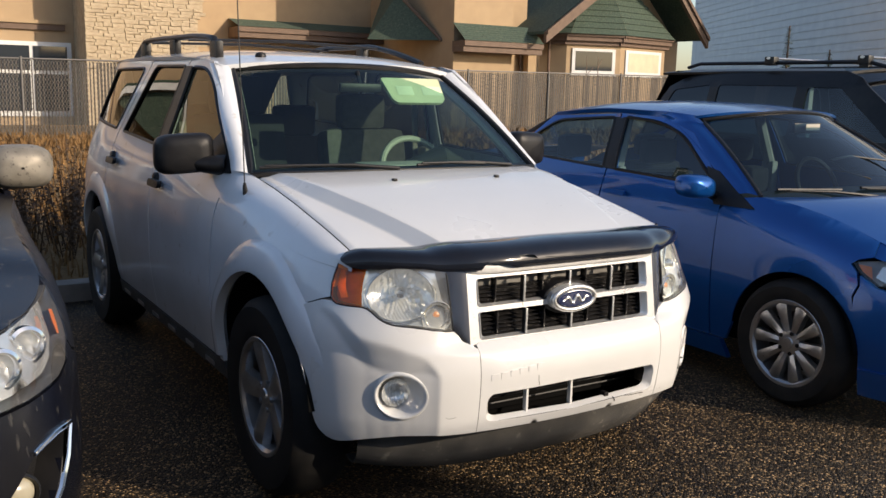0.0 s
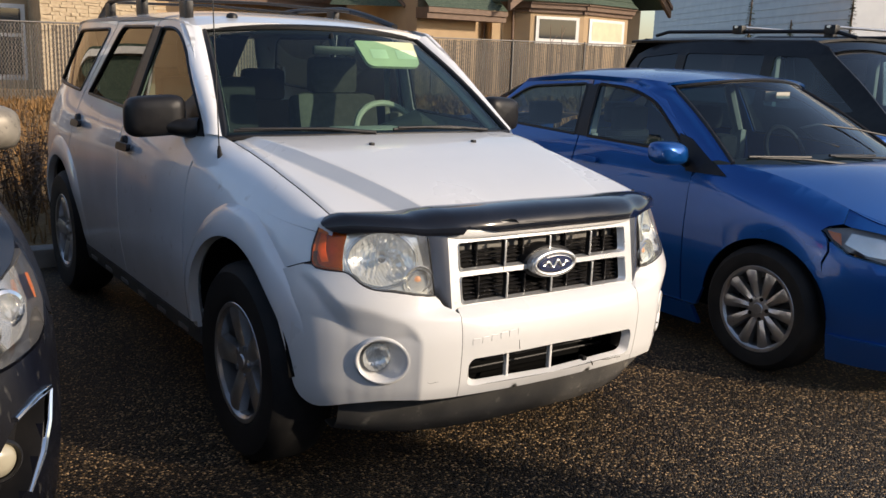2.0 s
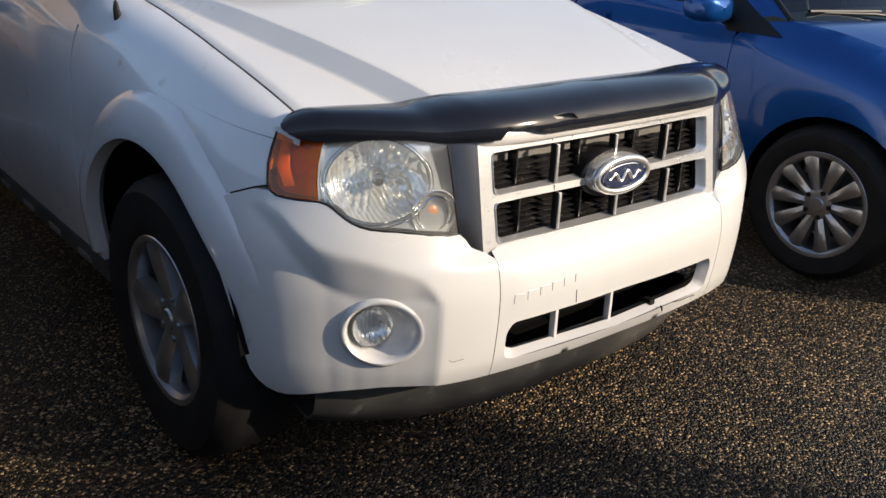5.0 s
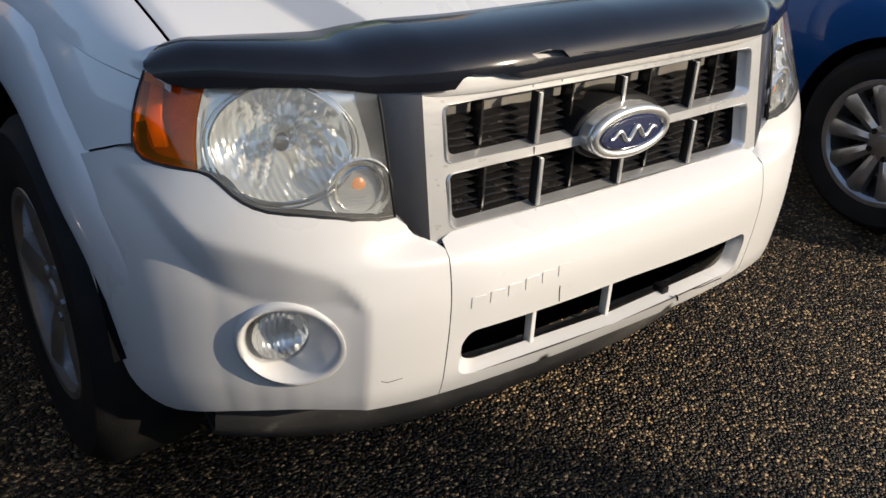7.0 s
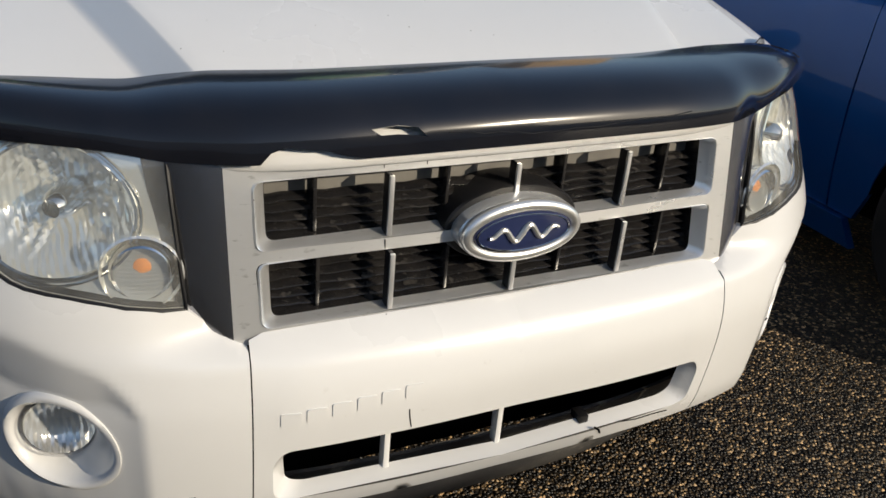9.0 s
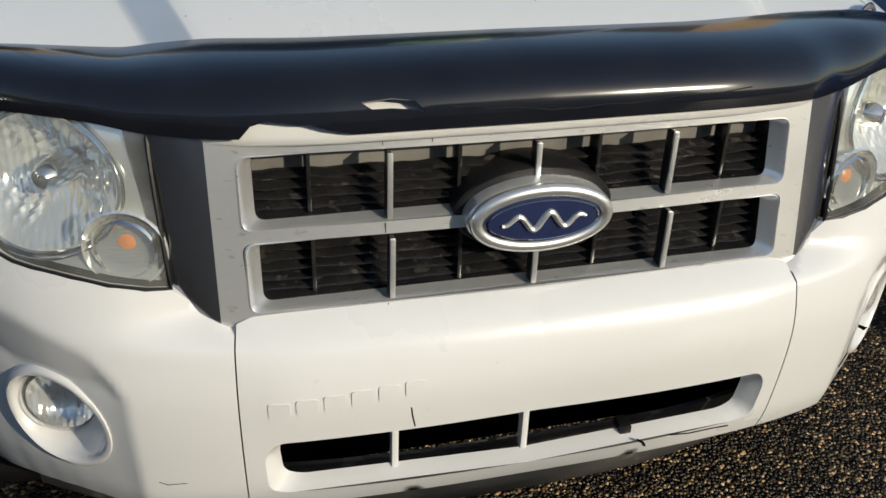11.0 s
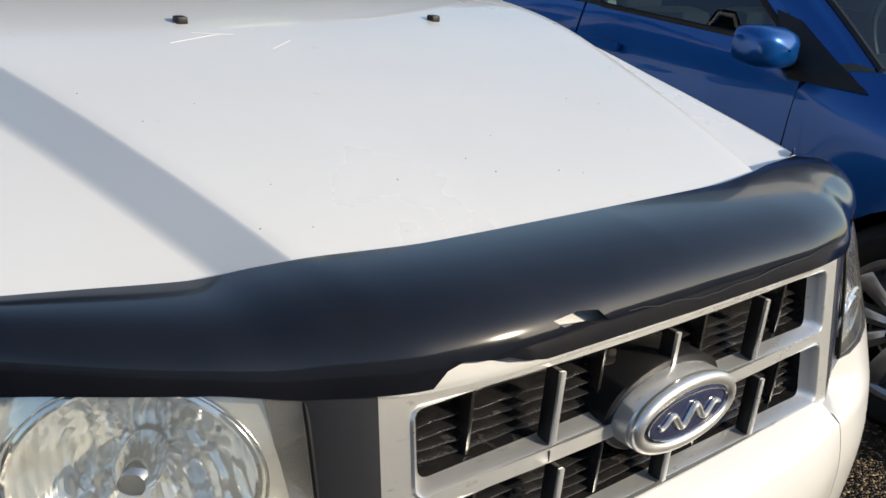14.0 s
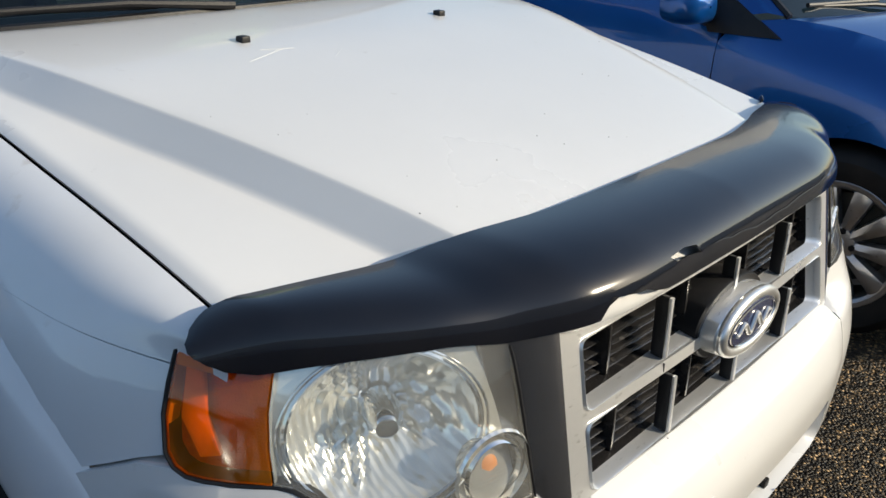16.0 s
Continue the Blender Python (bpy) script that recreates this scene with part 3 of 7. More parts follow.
FACET = ((-1, 0.0), (0.0, 0.0), (0.010, 0.0045), (0.030, 0.0115), (0.06, 0.0190), (0.09, 0.0250), (0.14, 0.0310), (0.19, 0.033), (0.25, 0.030), (0.33, 0.019), (0.45, 0.0), (2, 0.0))


def facet_depth(a):
    return float(np.interp(a, [k[0] for k in FACET], [k[1] for k in FACET]))


def corner_crown(s, z):
    # outside a sharp crease the lower corner is cut back to a flatter face, up to a line that sweeps to the lamp
    a, b = s - 0.530, facet_line(s) - z
    if a <= 0 or b <= 0:
        return 0.004
    return 0.004 - min(facet_depth(a), 0.36 * b)


corner = [(sx(seam), 0.394), (0.433, 0.394), (0.537, 0.397), (0.655, 0.388), (0.765, 0.370), (0.85, 0.352), (0.892, 0.345), (0.918, 0.346), (0.942, 0.355), (0.962, 0.371), (0.977, 0.395), (0.989, 0.435), (1.002, 0.49), (1.026, 0.55), (1.056, 0.612), (1.105, 0.675), (1.158, 0.722), (sy(-0.27), 0.748), (sy(-0.33), 0.780), (sy(-0.40), 0.806)] + lamp_low[::-1] + [(sx(0.45), 0.709), (sx(0.42), 0.685), (sx(seam), 0.672)]
suv_skin.panel("bumper_corner", corner, WHITE, suv, "", holes=[fog_hole], sides=BOTH, crown=corner_crown, thick=0.03, step=0.0085)

# fenders, doors and quarter panels
shoulder = curve1([(-0.44, 0.905), (-0.2, 0.925), (0.1, 0.955), (0.4, 1.00), (0.54, 1.03)])
fender = [(sy(y), z) for y, z in arch(0.045, 0.372, 0.442, 0.445, 127, 6, 24)] + [(sy(0.487), 0.36), (sy(0.53), 0.36), (sy(0.535), 0.80), (sy(0.535), shoulder(0.535))] + [(sy(y), shoulder(y)) for y in (0.4, 0.3, 0.2, 0.1, 0.0, -0.1, -0.2, -0.3, -0.38, -0.43)] + [(sy(-0.43), 0.818), (sy(-0.40), 0.810), (sy(-0.33), 0.784), (sy(-0.27), 0.752)]
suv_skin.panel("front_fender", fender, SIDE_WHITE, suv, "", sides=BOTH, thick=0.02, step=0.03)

belt = curve1([(0.5, 1.125), (1.5, 1.160), (2.4, 1.195), (3.2, 1.225)])


front_door = [(sy(0.545), 0.37), (sy(1.475), 0.37), (sy(1.475), belt(1.475)), (sy(1.395), 1.580), (sy(1.20), 1.592), (sy(1.08), 1.575), (sy(0.995), 1.526), (sy(0.87), 1.432), (sy(0.545), 1.135)]
front_glass = smooth_poly([(sy(0.60), belt(0.6) + 0.015, 0.01), (sy(1.40), belt(1.4) + 0.01, 0.01), (sy(1.335), 1.550, 0.03), (sy(1.13), 1.546, 0.09), (sy(0.98), 1.458, 0.06)], 0.02)
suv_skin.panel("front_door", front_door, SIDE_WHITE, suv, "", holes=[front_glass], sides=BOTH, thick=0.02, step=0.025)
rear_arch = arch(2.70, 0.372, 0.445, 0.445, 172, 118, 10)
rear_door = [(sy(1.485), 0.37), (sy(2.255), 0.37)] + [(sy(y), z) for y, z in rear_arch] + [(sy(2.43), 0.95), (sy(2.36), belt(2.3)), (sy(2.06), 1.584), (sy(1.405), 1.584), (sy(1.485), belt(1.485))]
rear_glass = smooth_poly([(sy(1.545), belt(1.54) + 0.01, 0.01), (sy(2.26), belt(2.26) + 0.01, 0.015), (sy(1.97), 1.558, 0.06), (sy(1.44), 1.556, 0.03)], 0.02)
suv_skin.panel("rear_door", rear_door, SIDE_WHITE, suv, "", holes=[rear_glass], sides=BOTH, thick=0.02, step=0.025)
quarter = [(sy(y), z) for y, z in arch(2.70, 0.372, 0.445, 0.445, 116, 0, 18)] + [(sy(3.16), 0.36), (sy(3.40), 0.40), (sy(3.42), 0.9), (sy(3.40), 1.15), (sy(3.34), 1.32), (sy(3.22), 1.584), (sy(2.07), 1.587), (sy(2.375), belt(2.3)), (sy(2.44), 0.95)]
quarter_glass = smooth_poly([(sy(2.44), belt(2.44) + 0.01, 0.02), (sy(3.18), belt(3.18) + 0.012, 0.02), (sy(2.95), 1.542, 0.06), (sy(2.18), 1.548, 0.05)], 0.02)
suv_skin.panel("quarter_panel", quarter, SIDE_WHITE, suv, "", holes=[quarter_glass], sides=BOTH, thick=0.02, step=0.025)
for g, mm, nm in ((front_glass, SIDE_GLASS, "front_side_window"), (rear_glass, PRIVACY, "rear_side_window"), (quarter_glass, PRIVACY, "quarter_window")):
    suv_skin.panel(nm, g, mm, suv, "", sides=BOTH, out=-0.008, thick=0, step=0.06)
    for sd in BOTH:
        rod("window_seal", [suv_skin.point(s, z, -0.002, sd) for s, z in dense(g + g[:1], 0.05)], 0.009, BLACK, suv, sides=5)
# black pillar between the doors
suv_skin.panel("door_pillar", [(sy(1.41), belt(1.41) + 0.012), (sy(1.535), belt(1.53) + 0.012), (sy(1.435), 1.556), (sy(1.345), 1.556)], BLACK, suv, "", sides=BOTH, out=0.004, thick=0.006, step=0.06)

# rocker panels with a row of small silver rectangles
suv_skin.panel("rocker_panel", [(sy(0.44), 0.29), (sy(2.28), 0.29), (sy(2.27), 0.362), (sy(0.47), 0.362)], GREY_PLASTIC, suv, "dirty grey plastic sill", sides=BOTH, out=0.004, thick=0.03, step=0.05)
for k in range(6):
    y = 0.62 + 0.29 * k
    suv_skin.panel("sill_silver_rectangle", smooth_poly([(sy(y), 0.305), (sy(y + 0.11), 0.305), (sy(y + 0.11), 0.325), (sy(y), 0.325)], 0.004), SILVER, suv, "", sides=(-1,), out=0.010, thick=0.008, step=0.05)

# wheel arch lips
for cy, a0, a1, r in ((0.045, 174, 2, 0.442), (2.70, 176, 0, 0.445)):
    for sd in BOTH:
        rows = []
        for y, z in arch(cy, 0.372, 1, 1, a0, a1, 40):
            ey, ez = y - cy, z - 0.372
            ring, tp = [], min(1.0, max(0.1, (y - cy + 0.995) / 0.25))
            wide = 0.62 + 0.38 * min(1, max(0, (0.75 - ey) / 0.6))
            for k, (rr, o) in enumerate(((r + 0.122 * wide, -0.003), (r + 0.108 * wide, 0.005), (r + 0.092 * wide, 0.013), (r + 0.020, 0.019), (r + 0.002, 0.015), (r - 0.004, -0.02), (r + 0.02, -0.05))):
                yy, zz = cy + ey * rr, 0.372 + ez * rr
                ring.append(suv_skin.point(sy(yy), zz, (o * tp if o > 0 else o) + (corner_crown(sy(yy), zz) - 0.004 if cy < 1 else 0), sd))
            rows.append(ring)
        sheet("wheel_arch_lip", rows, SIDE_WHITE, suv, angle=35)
        # liner in the near-black hollow colour
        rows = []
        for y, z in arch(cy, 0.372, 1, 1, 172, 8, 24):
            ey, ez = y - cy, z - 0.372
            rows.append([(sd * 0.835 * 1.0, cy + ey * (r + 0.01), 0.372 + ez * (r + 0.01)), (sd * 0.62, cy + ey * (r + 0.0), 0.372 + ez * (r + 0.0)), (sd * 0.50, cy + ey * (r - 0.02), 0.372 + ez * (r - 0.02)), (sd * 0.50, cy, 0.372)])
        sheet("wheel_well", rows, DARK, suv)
for sd in BOTH:
    for cy in (0.0, 2.70):
        wheel(suv, (sd * 0.745, cy, 0.365), sd, 0.365, 0.212, 0.215, 5, (0.040, 0.052))

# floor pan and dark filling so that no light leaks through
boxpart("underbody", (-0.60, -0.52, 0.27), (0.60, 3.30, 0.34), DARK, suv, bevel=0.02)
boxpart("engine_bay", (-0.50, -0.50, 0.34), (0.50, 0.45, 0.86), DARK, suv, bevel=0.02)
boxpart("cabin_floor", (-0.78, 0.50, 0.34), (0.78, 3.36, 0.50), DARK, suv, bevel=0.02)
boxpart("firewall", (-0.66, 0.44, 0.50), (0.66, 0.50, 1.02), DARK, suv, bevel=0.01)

# lower valance of grey plastic
rows = []
for k in range(41):
    u = -1 + 2 * k / 40
    x = 0.70 * u
    yb = -0.62 + 0.16 * abs(u) ** 3
    rows.append([(x, yb - 0.055, 0.405), (x, yb - 0.030, 0.34), (x, yb - 0.020, 0.29), (x * 0.985, yb + 0.02, 0.225 + 0.02 * abs(u) ** 4), (x * 0.97, yb + 0.06, 0.210 + 0.02 * abs(u) ** 4), (x * 0.95, yb + 0.14, 0.225)])
sheet("lower_valance", rows, GREY_PLASTIC, suv, "scuffed grey plastic air dam", thick=0.006)

# hood
hood_z = curve1([(-0.64, 0.915), (-0.56, 0.958), (-0.46, 0.992), (-0.3, 1.034), (-0.1, 1.077), (0.12, 1.115), (0.30, 1.131), (0.46, 1.137)])
hood_rear = curve1([(0, 0.345), (0.3, 0.36), (0.55, 0.40), (0.69, 0.45)])
hood_front = curve1([(0, -0.64), (0.3, -0.63), (0.5, -0.57), (0.62, -0.50), (0.69, -0.435)])


hood_band = curve1([(-0.66, 0.392), (-0.48, 0.443), (-0.2, 0.523), (0.1, 0.606), (0.25, 0.634), (0.46, 0.650)])

hood_fade = curve1([(-0.66, 1.0), (-0.1, 1.0), (0.1, 0.90), (0.28, 0.60), (0.42, 0.36), (0.46, 0.34)])


def hood_at(x, y):
    a = abs(x)
    band = hood_band(y)
    t = min(1, max(0, (a - (band - 0.036)) / 0.051))
    t = t * t / 0.102 if t < 0.06 else (1.18 * t - 0.0355 if t < 0.7 else 0.7905 + 0.2095 * (1 - (1 - (t - 0.7) / 0.3) ** 2))
    drop = 0.043 * t * hood_fade(y)
    z = hood_z(y) + 0.004 - drop - 0.006 * (a / 0.69) ** 2 + 0.004 * (1 - min(1, a / band) ** 2)
    if a > 0.662:
        z -= 0.008 * ((a - 0.662) / 0.022) ** 2
    return z


# columns follow the creases: flat middle, crease, outer flank
rows = []
for j in range(49):
    v = j / 48
    half = []
    for k in range(61):
        x = 0.3
        for _ in range(6):
            y = hood_front(x) * (1 - v) + hood_rear(x) * v
            c0, c1 = hood_band(y) - 0.036, min(0.66, hood_band(y) + 0.015)
            if k <= 20:
                x = c0 * k / 20
            elif k <= 40:
                x = c0 + (c1 - c0) * (k - 20) / 20
            else:
                x = c1 + (0.684 - c1) * (k - 40) / 20
        half.append((x, hood_front(x) * (1 - v) + hood_rear(x) * v))
    row = []
    for sg, pts in ((-1, half[:0:-1]), (1, half)):
        for x, y in pts:
            row.append((sg * x, y, hood_at(x, y) - (0.012 * max(0, (v - 0.97) / 0.03) ** 2)))
    rows.append(row)
sheet("hood", rows, WHITE, suv, "white hood with raised centre, two creases and stone chips", thick=0.012, angle=60)


def at_y(skin, y, z, out, sd):
    """The skin's point that really lies at y."""
    s = skin.by_y(y)
    for _ in range(6):
        s += (y - (skin.point(s, z, out, sd).y - skin.at.y))
    return skin.point(s, z, out, sd)


fender_edge = {}
for sd in BOTH:
    rows = []
    for k in range(41):
        y = -0.47 + (0.54 + 0.47) * k / 40
        ye = min(max(y, hood_front(0.684)), hood_rear(0.684))
        top = Vector((sd * 0.6885, y, hood_at(0.684, ye) - 0.002 + max(0, y - ye) * 0.06))
        low = at_y(suv_skin, max(y, -0.44), shoulder(max(y, -0.44)), 0.0, sd)
        low2 = at_y(suv_skin, max(y, -0.44), shoulder(max(y, -0.44)) - 0.03, 0.0, sd)
        low.y = low2.y = y
        up = low + (low - low2).normalized() * (0.62 * (top.z - low.z))
        inn = top + Vector((sd * 0.055, 0, -0.008))
        ring = [top + Vector((0, 0, -0.03))]
        for q in range(11):
            v = q / 10
            ring.append(top * (1 - v) ** 3 + inn * 3 * v * (1 - v) ** 2 + up * 3 * v * v * (1 - v) + low * v ** 3)
        # behind the hood the crown climbs to the foot of the front pillar
        w = min(1.0, max(0.0, (y - 0.34) / 0.20))
        w = w * w * (3 - 2 * w)
        if w > 0:
            for q in range(11):
                z = shoulder(y) + (1.138 - shoulder(y)) * (1 - q / 10)
                ring[q + 1] = ring[q + 1].lerp(at_y(suv_skin, y, z, 0.004 * w, sd), w)
            ring[0] = ring[1] + Vector((-sd * 0.01, 0, -0.03 * (1 - w)))
        rows.append(ring)
    fender_edge[sd] = [r[1].copy() for r in rows[-7:]]
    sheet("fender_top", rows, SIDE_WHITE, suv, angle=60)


# smoked shield along the front of the hood
sh_ly = curve1([(0, -0.700), (0.25, -0.697), (0.37, -0.682), (0.46, -0.640), (0.55, -0.600), (0.65, -0.536), (0.72, -0.480), (0.748, -0.456)])
sh_lz = curve1([(0, 0.921), (0.25, 0.921), (0.37, 0.918), (0.46, 0.914), (0.55, 0.924), (0.65, 0.921), (0.72, 0.914), (0.748, 0.915)])
sh_uy = curve1([(0, -0.540), (0.25, -0.532), (0.38, -0.508), (0.46, -0.485), (0.55, -0.464), (0.65, -0.436), (0.72, -0.412), (0.748, -0.420)])
sh_uz = curve1([(0, 0.992), (0.25, 0.989), (0.38, 0.986), (0.44, 0.979), (0.50, 0.971), (0.60, 0.972), (0.67, 0.971), (0.71, 0.961), (0.748, 0.940)])


sh_uz_far = curve1([(0, 0.992), (0.25, 0.989), (0.38, 0.986), (0.50, 0.981), (0.60, 0.974), (0.66, 0.965), (0.70, 0.954), (0.748, 0.934)])


def shield_point(x, v):
    a = min(abs(x), 0.748)
    ly, lz, uy, uz = sh_ly(a), sh_lz(a), sh_uy(a), (sh_uz if x < 0 else sh_uz_far)(a)
    cy, cz = ly - 0.004, lz + (uz - lz) * 0.85 + 0.010
    my, mz = ly + (uy - ly) * 0.45, uz + 0.007
    # cubic from the lower lip over the bulge to the upper edge
    b = ((1 - v) ** 3, 3 * v * (1 - v) ** 2, 3 * v * v * (1 - v), v ** 3)
    return Vector((x, b[0] * ly + b[1] * cy + b[2] * my + b[3] * uy, b[0] * lz + b[1] * cz + b[2] * mz + b[3] * uz))


rows = []
for k in range(33):
    x = -0.44 + 0.88 * k / 32
    y0 = sh_ly(abs(x)) + 0.012
    rows.append([(x, y0 + 0.012, 0.900), (x, y0 + 0.002, 0.906), (x, y0, 0.916), (x, y0 + 0.004, 0.932), (x, y0 + 0.018, 0.948), (x, y0 + 0.06, 0.962)])
sheet("hood_lip", rows, WHITE, suv, "white front lip of the hood", angle=60)
K = 0.22
lip = [(-0.748, 0.10), (-0.7455, 0.065), (-0.738, 0.034), (-0.725, 0.012), (-0.70, 0.0), (-0.62, 0.0), (-0.46, 0.0), (-0.365, 0.0), (-0.352, 0.017), (-0.335, 0.024), (-0.30, 0.017), (-0.285, 0.016), (-0.265, 0.007), (-0.245, 0.002), (-0.235, 0.0), (-0.10, 0.0), (0.20, 0.0), (0.46, 0.0), (0.60, 0.0), (0.66, 0.008), (0.69, 0.0), (0.72, 0.0), (0.733, 0.004), (0.742, 0.018), (0.7465, 0.045), (0.748, 0.10), (0.746, 0.15), (0.740, 0.19), (0.728, K - 0.008), (0.705, K), (0.697, K - 0.014), (0.688, K), (0.4, K), (0.0, K), (-0.4, K), (-0.67, K), (-0.706, K - 0.010), (-0.730, 0.188), (-0.744, 0.15)]
tooth = [(-0.226, 0.046), (-0.214, 0.034), (-0.190, 0.034), (-0.164, 0.030), (-0.150, 0.026), (-0.163, 0.044), (-0.190, 0.050)]
flat, tris = fill(lip, [tooth], 0.011)
bm = bmesh.new()
vs = [bm.verts.new(shield_point(x, v / K)) for x, v in flat]
for t in tris:
    bm.faces.new([vs[i] for i in t])
bmesh.ops.recalc_face_normals(bm, faces=bm.faces)
bmesh.ops.solidify(bm, geom=bm.faces[:], thickness=0.003)
part("bug_shield", bm, SMOKE, suv, "cracked smoked acrylic shield with broken lower lip", angle=60)
for x0, v0, x1, v1 in ((-0.12, 0.030, 0.03, 0.016), (0.03, 0.016, 0.28, 0.030), (0.645, 0.19, 0.66, 0.15), (0.66, 0.15, 0.648, 0.135), (0.66, 0.15, 0.676, 0.14), (0.690, 0.13, 0.70, 0.105), (0.70, 0.105, 0.716, 0.10)):
    rod("shield_crack", [shield_point(x0 + (x1 - x0) * q / 6, (v0 + (v1 - v0) * q / 6 + 0.002 * math.sin(q * 2.3)) / K) + Vector((0, -0.0012, 0.0006)) for q in range(7)], 0.0007, BLACK, suv, sides=4)
sheet("shield_tab", [[(0.640 + 0.05 * q / 6, -0.425 + 0.030 * q / 6 - h * 0.4, 0.962 - 0.008 * q / 6 + h * math.sin(math.pi * (0.15 + 0.8 * q / 6))) for h in (0.0, 0.008, 0.016)] for q in range(7)], SMOKE, suv, "loose broken end of the shield", thick=0.002)

# headlamps: gasket, chrome bezel with two bowls, amber end, clear cover
lamp_top = [(0.948, 0.86), (0.948, 0.92), (sy(-0.440), 0.935), (sx(0.66), 0.938), (sx(0.492), 0.928)]
lamp_out = lamp_low + [(0.940, 0.822)] + lamp_top


def shrink(poly, d):
    c = Vector((sum(p[0] for p in poly) / len(poly), sum(p[1] for p in poly) / len(poly)))
    out = []
    n = len(poly)
    for i in range(n):
        p, a, b = Vector(poly[i]), Vector(poly[i - 1]), Vector(poly[(i + 1) % n])
        t = ((b - p).normalized() + (p - a).normalized()).normalized()
        nn = Vector((-t.y, t.x))
        if nn.dot(c - p) < 0:
            nn = -nn
        out.append(tuple(p + nn * d))
    return out


def ring_of(c, rx, rz, n=28):
    return [(c[0] + rx * math.cos(2 * math.pi * k / n), c[1] + rz * math.sin(2 * math.pi * k / n)) for k in range(n)]


bowl_c, bowl_r, bowl_h = (0.670, 0.841), 0.131, 0.081
wink_c, wink_r = (0.536, 0.7745), 0.052
amber_in = [(0.806, 0.802), (0.813, 0.835), (0.816, 0.872), (0.813, 0.905), (0.806, 0.936)]


def cut_amber(outer):
    """Splits the lamp's outline into the clear part and the amber end."""
    low = [p for p in outer[:len(lamp_low)] if p[0] < 0.80]
    clear_part = low + amber_in + outer[-2:]
    amber_part = [(p[0] + 0.003, p[1]) for p in amber_in[:1]] + [p for p in outer[:-2] if p[0] > 0.812] + [(p[0] + 0.003, p[1]) for p in amber_in[:0:-1]]
    return clear_part, amber_part


lamp_in = shrink(lamp_out, 0.004)
clear_part, amber_part = cut_amber(lamp_in)
for sd in BOTH:
    lamp = suv_skin.panel("headlamp", shrink(lamp_out, 0.002), BLACK, suv, "clouded clear headlamp with amber end" if sd < 0 else "", sides=(sd,), out=-0.085, thick=-0.083, step=0.04)[0]
    suv_skin.panel("lamp_cover", clear_part, LENS, lamp, "hazy clear plastic cover", sides=(sd,), out=0.004, thick=0.0, step=0.008)
    suv_skin.panel("amber_lens", amber_part, AMBER, lamp, "orange side marker lens", sides=(sd,), out=0.004, thick=0.004, step=0.02)
    suv_skin.panel("amber_reflector", amber_part, mat("amber_backing", (0.80, 0.26, 0.03), 0.25, metal=0.3, col2=(0.60, 0.18, 0.02), scale=60, bump=0.5, bscale=400) if sd < 0 else bpy.data.materials["amber_backing"], lamp, sides=(sd,), out=-0.020, thick=0.0, step=0.03)
    strip = [(0.876, 0.822), (0.902, 0.818), (0.931, 0.855), (0.936, 0.912), (0.914, 0.912), (0.900, 0.86)]
    suv_skin.panel("marker_strip", strip, mat("marker_strip", (1.0, 0.62, 0.06), 0.3, scale=60) if sd < 0 else bpy.data.materials["marker_strip"], lamp, sides=(sd,), out=-0.006, thick=0.006, step=0.03)
    bezel = clear_part
    bowl_loop = ring_of(bowl_c, bowl_r, bowl_h, 44)
    suv_skin.panel("lamp_bezel", bezel, MIRRORED, lamp, "chrome bezel", holes=[bowl_loop], sides=(sd,), out=-0.014, thick=0.0, step=0.0065)
    sheet("lamp_divider", [[suv_skin.point(a, z, o, sd) for o in (0.002, -0.020)] for a, z in amber_in], MIRRORED, lamp)
    # main bowl with upright flutes
    rows = []
    n = 144
    for rr, dd in ((1.0, -0.014), (0.97, -0.022), (0.93, -0.027), (0.86, -0.035), (0.78, -0.044), (0.70, -0.051), (0.62, -0.057), (0.53, -0.063), (0.45, -0.067), (0.36, -0.070), (0.28, -0.073), (0.12, -0.076)):
        ring = []
        for k in range(n + 1):
            a = 2 * math.pi * k / n
            ss, zz = bowl_c[0] + bowl_r * rr * math.cos(a), bowl_c[1] + bowl_h * rr * math.sin(a)
            u = (ss - bowl_c[0]) / bowl_r
            edge_in = min(1, max(0, (0.93 - rr) * 8))
            if u > 0.12:
                flute = 0.0060 * math.sin(42 * u + 2 * math.sin(5 * u)) * edge_in * min(1, (u - 0.12) * 5)
            elif u < -0.12:
                flute = 0.0050 * math.sin(9 * a) * math.sin(14 * rr + 0.6) * edge_in * min(1, (-u - 0.12) * 5)
            else:
                flute = 0.0
            ring.append(suv_skin.point(ss, zz, dd + flute, sd))
        rows.append(ring)
    sheet("reflector_bowl", rows, REFLECTOR, lamp, "fluted chrome reflector", angle=20)
    c = suv_skin.point(*bowl_c, -0.075, sd)
    f = (suv_skin.point(*bowl_c, 0.0, sd) - c).normalized()
    aim = Matrix.Translation(c) @ f.to_track_quat("Z", "Y").to_matrix().to_4x4()
    lathe("bulb_shield", [(0.020, 0.0), (0.022, 0.02), (0.019, 0.045), (0.012, 0.056), (0.0, 0.060)], BRIGHT, lamp, "", 24, aim)
    for k, (r0, r1, o) in enumerate(((1.01, 0.985, -0.012), (1.07, 1.06, -0.008))):
        rod("lamp_ring", [suv_skin.point(bowl_c[0] + bowl_r * r0 * math.cos(a), bowl_c[1] + bowl_h * r0 * math.sin(a), o, sd) for a in [2 * math.pi * q / 48 for q in range(49)]], 0.0018 if k else 0.0035, BRIGHT, lamp, sides=6)
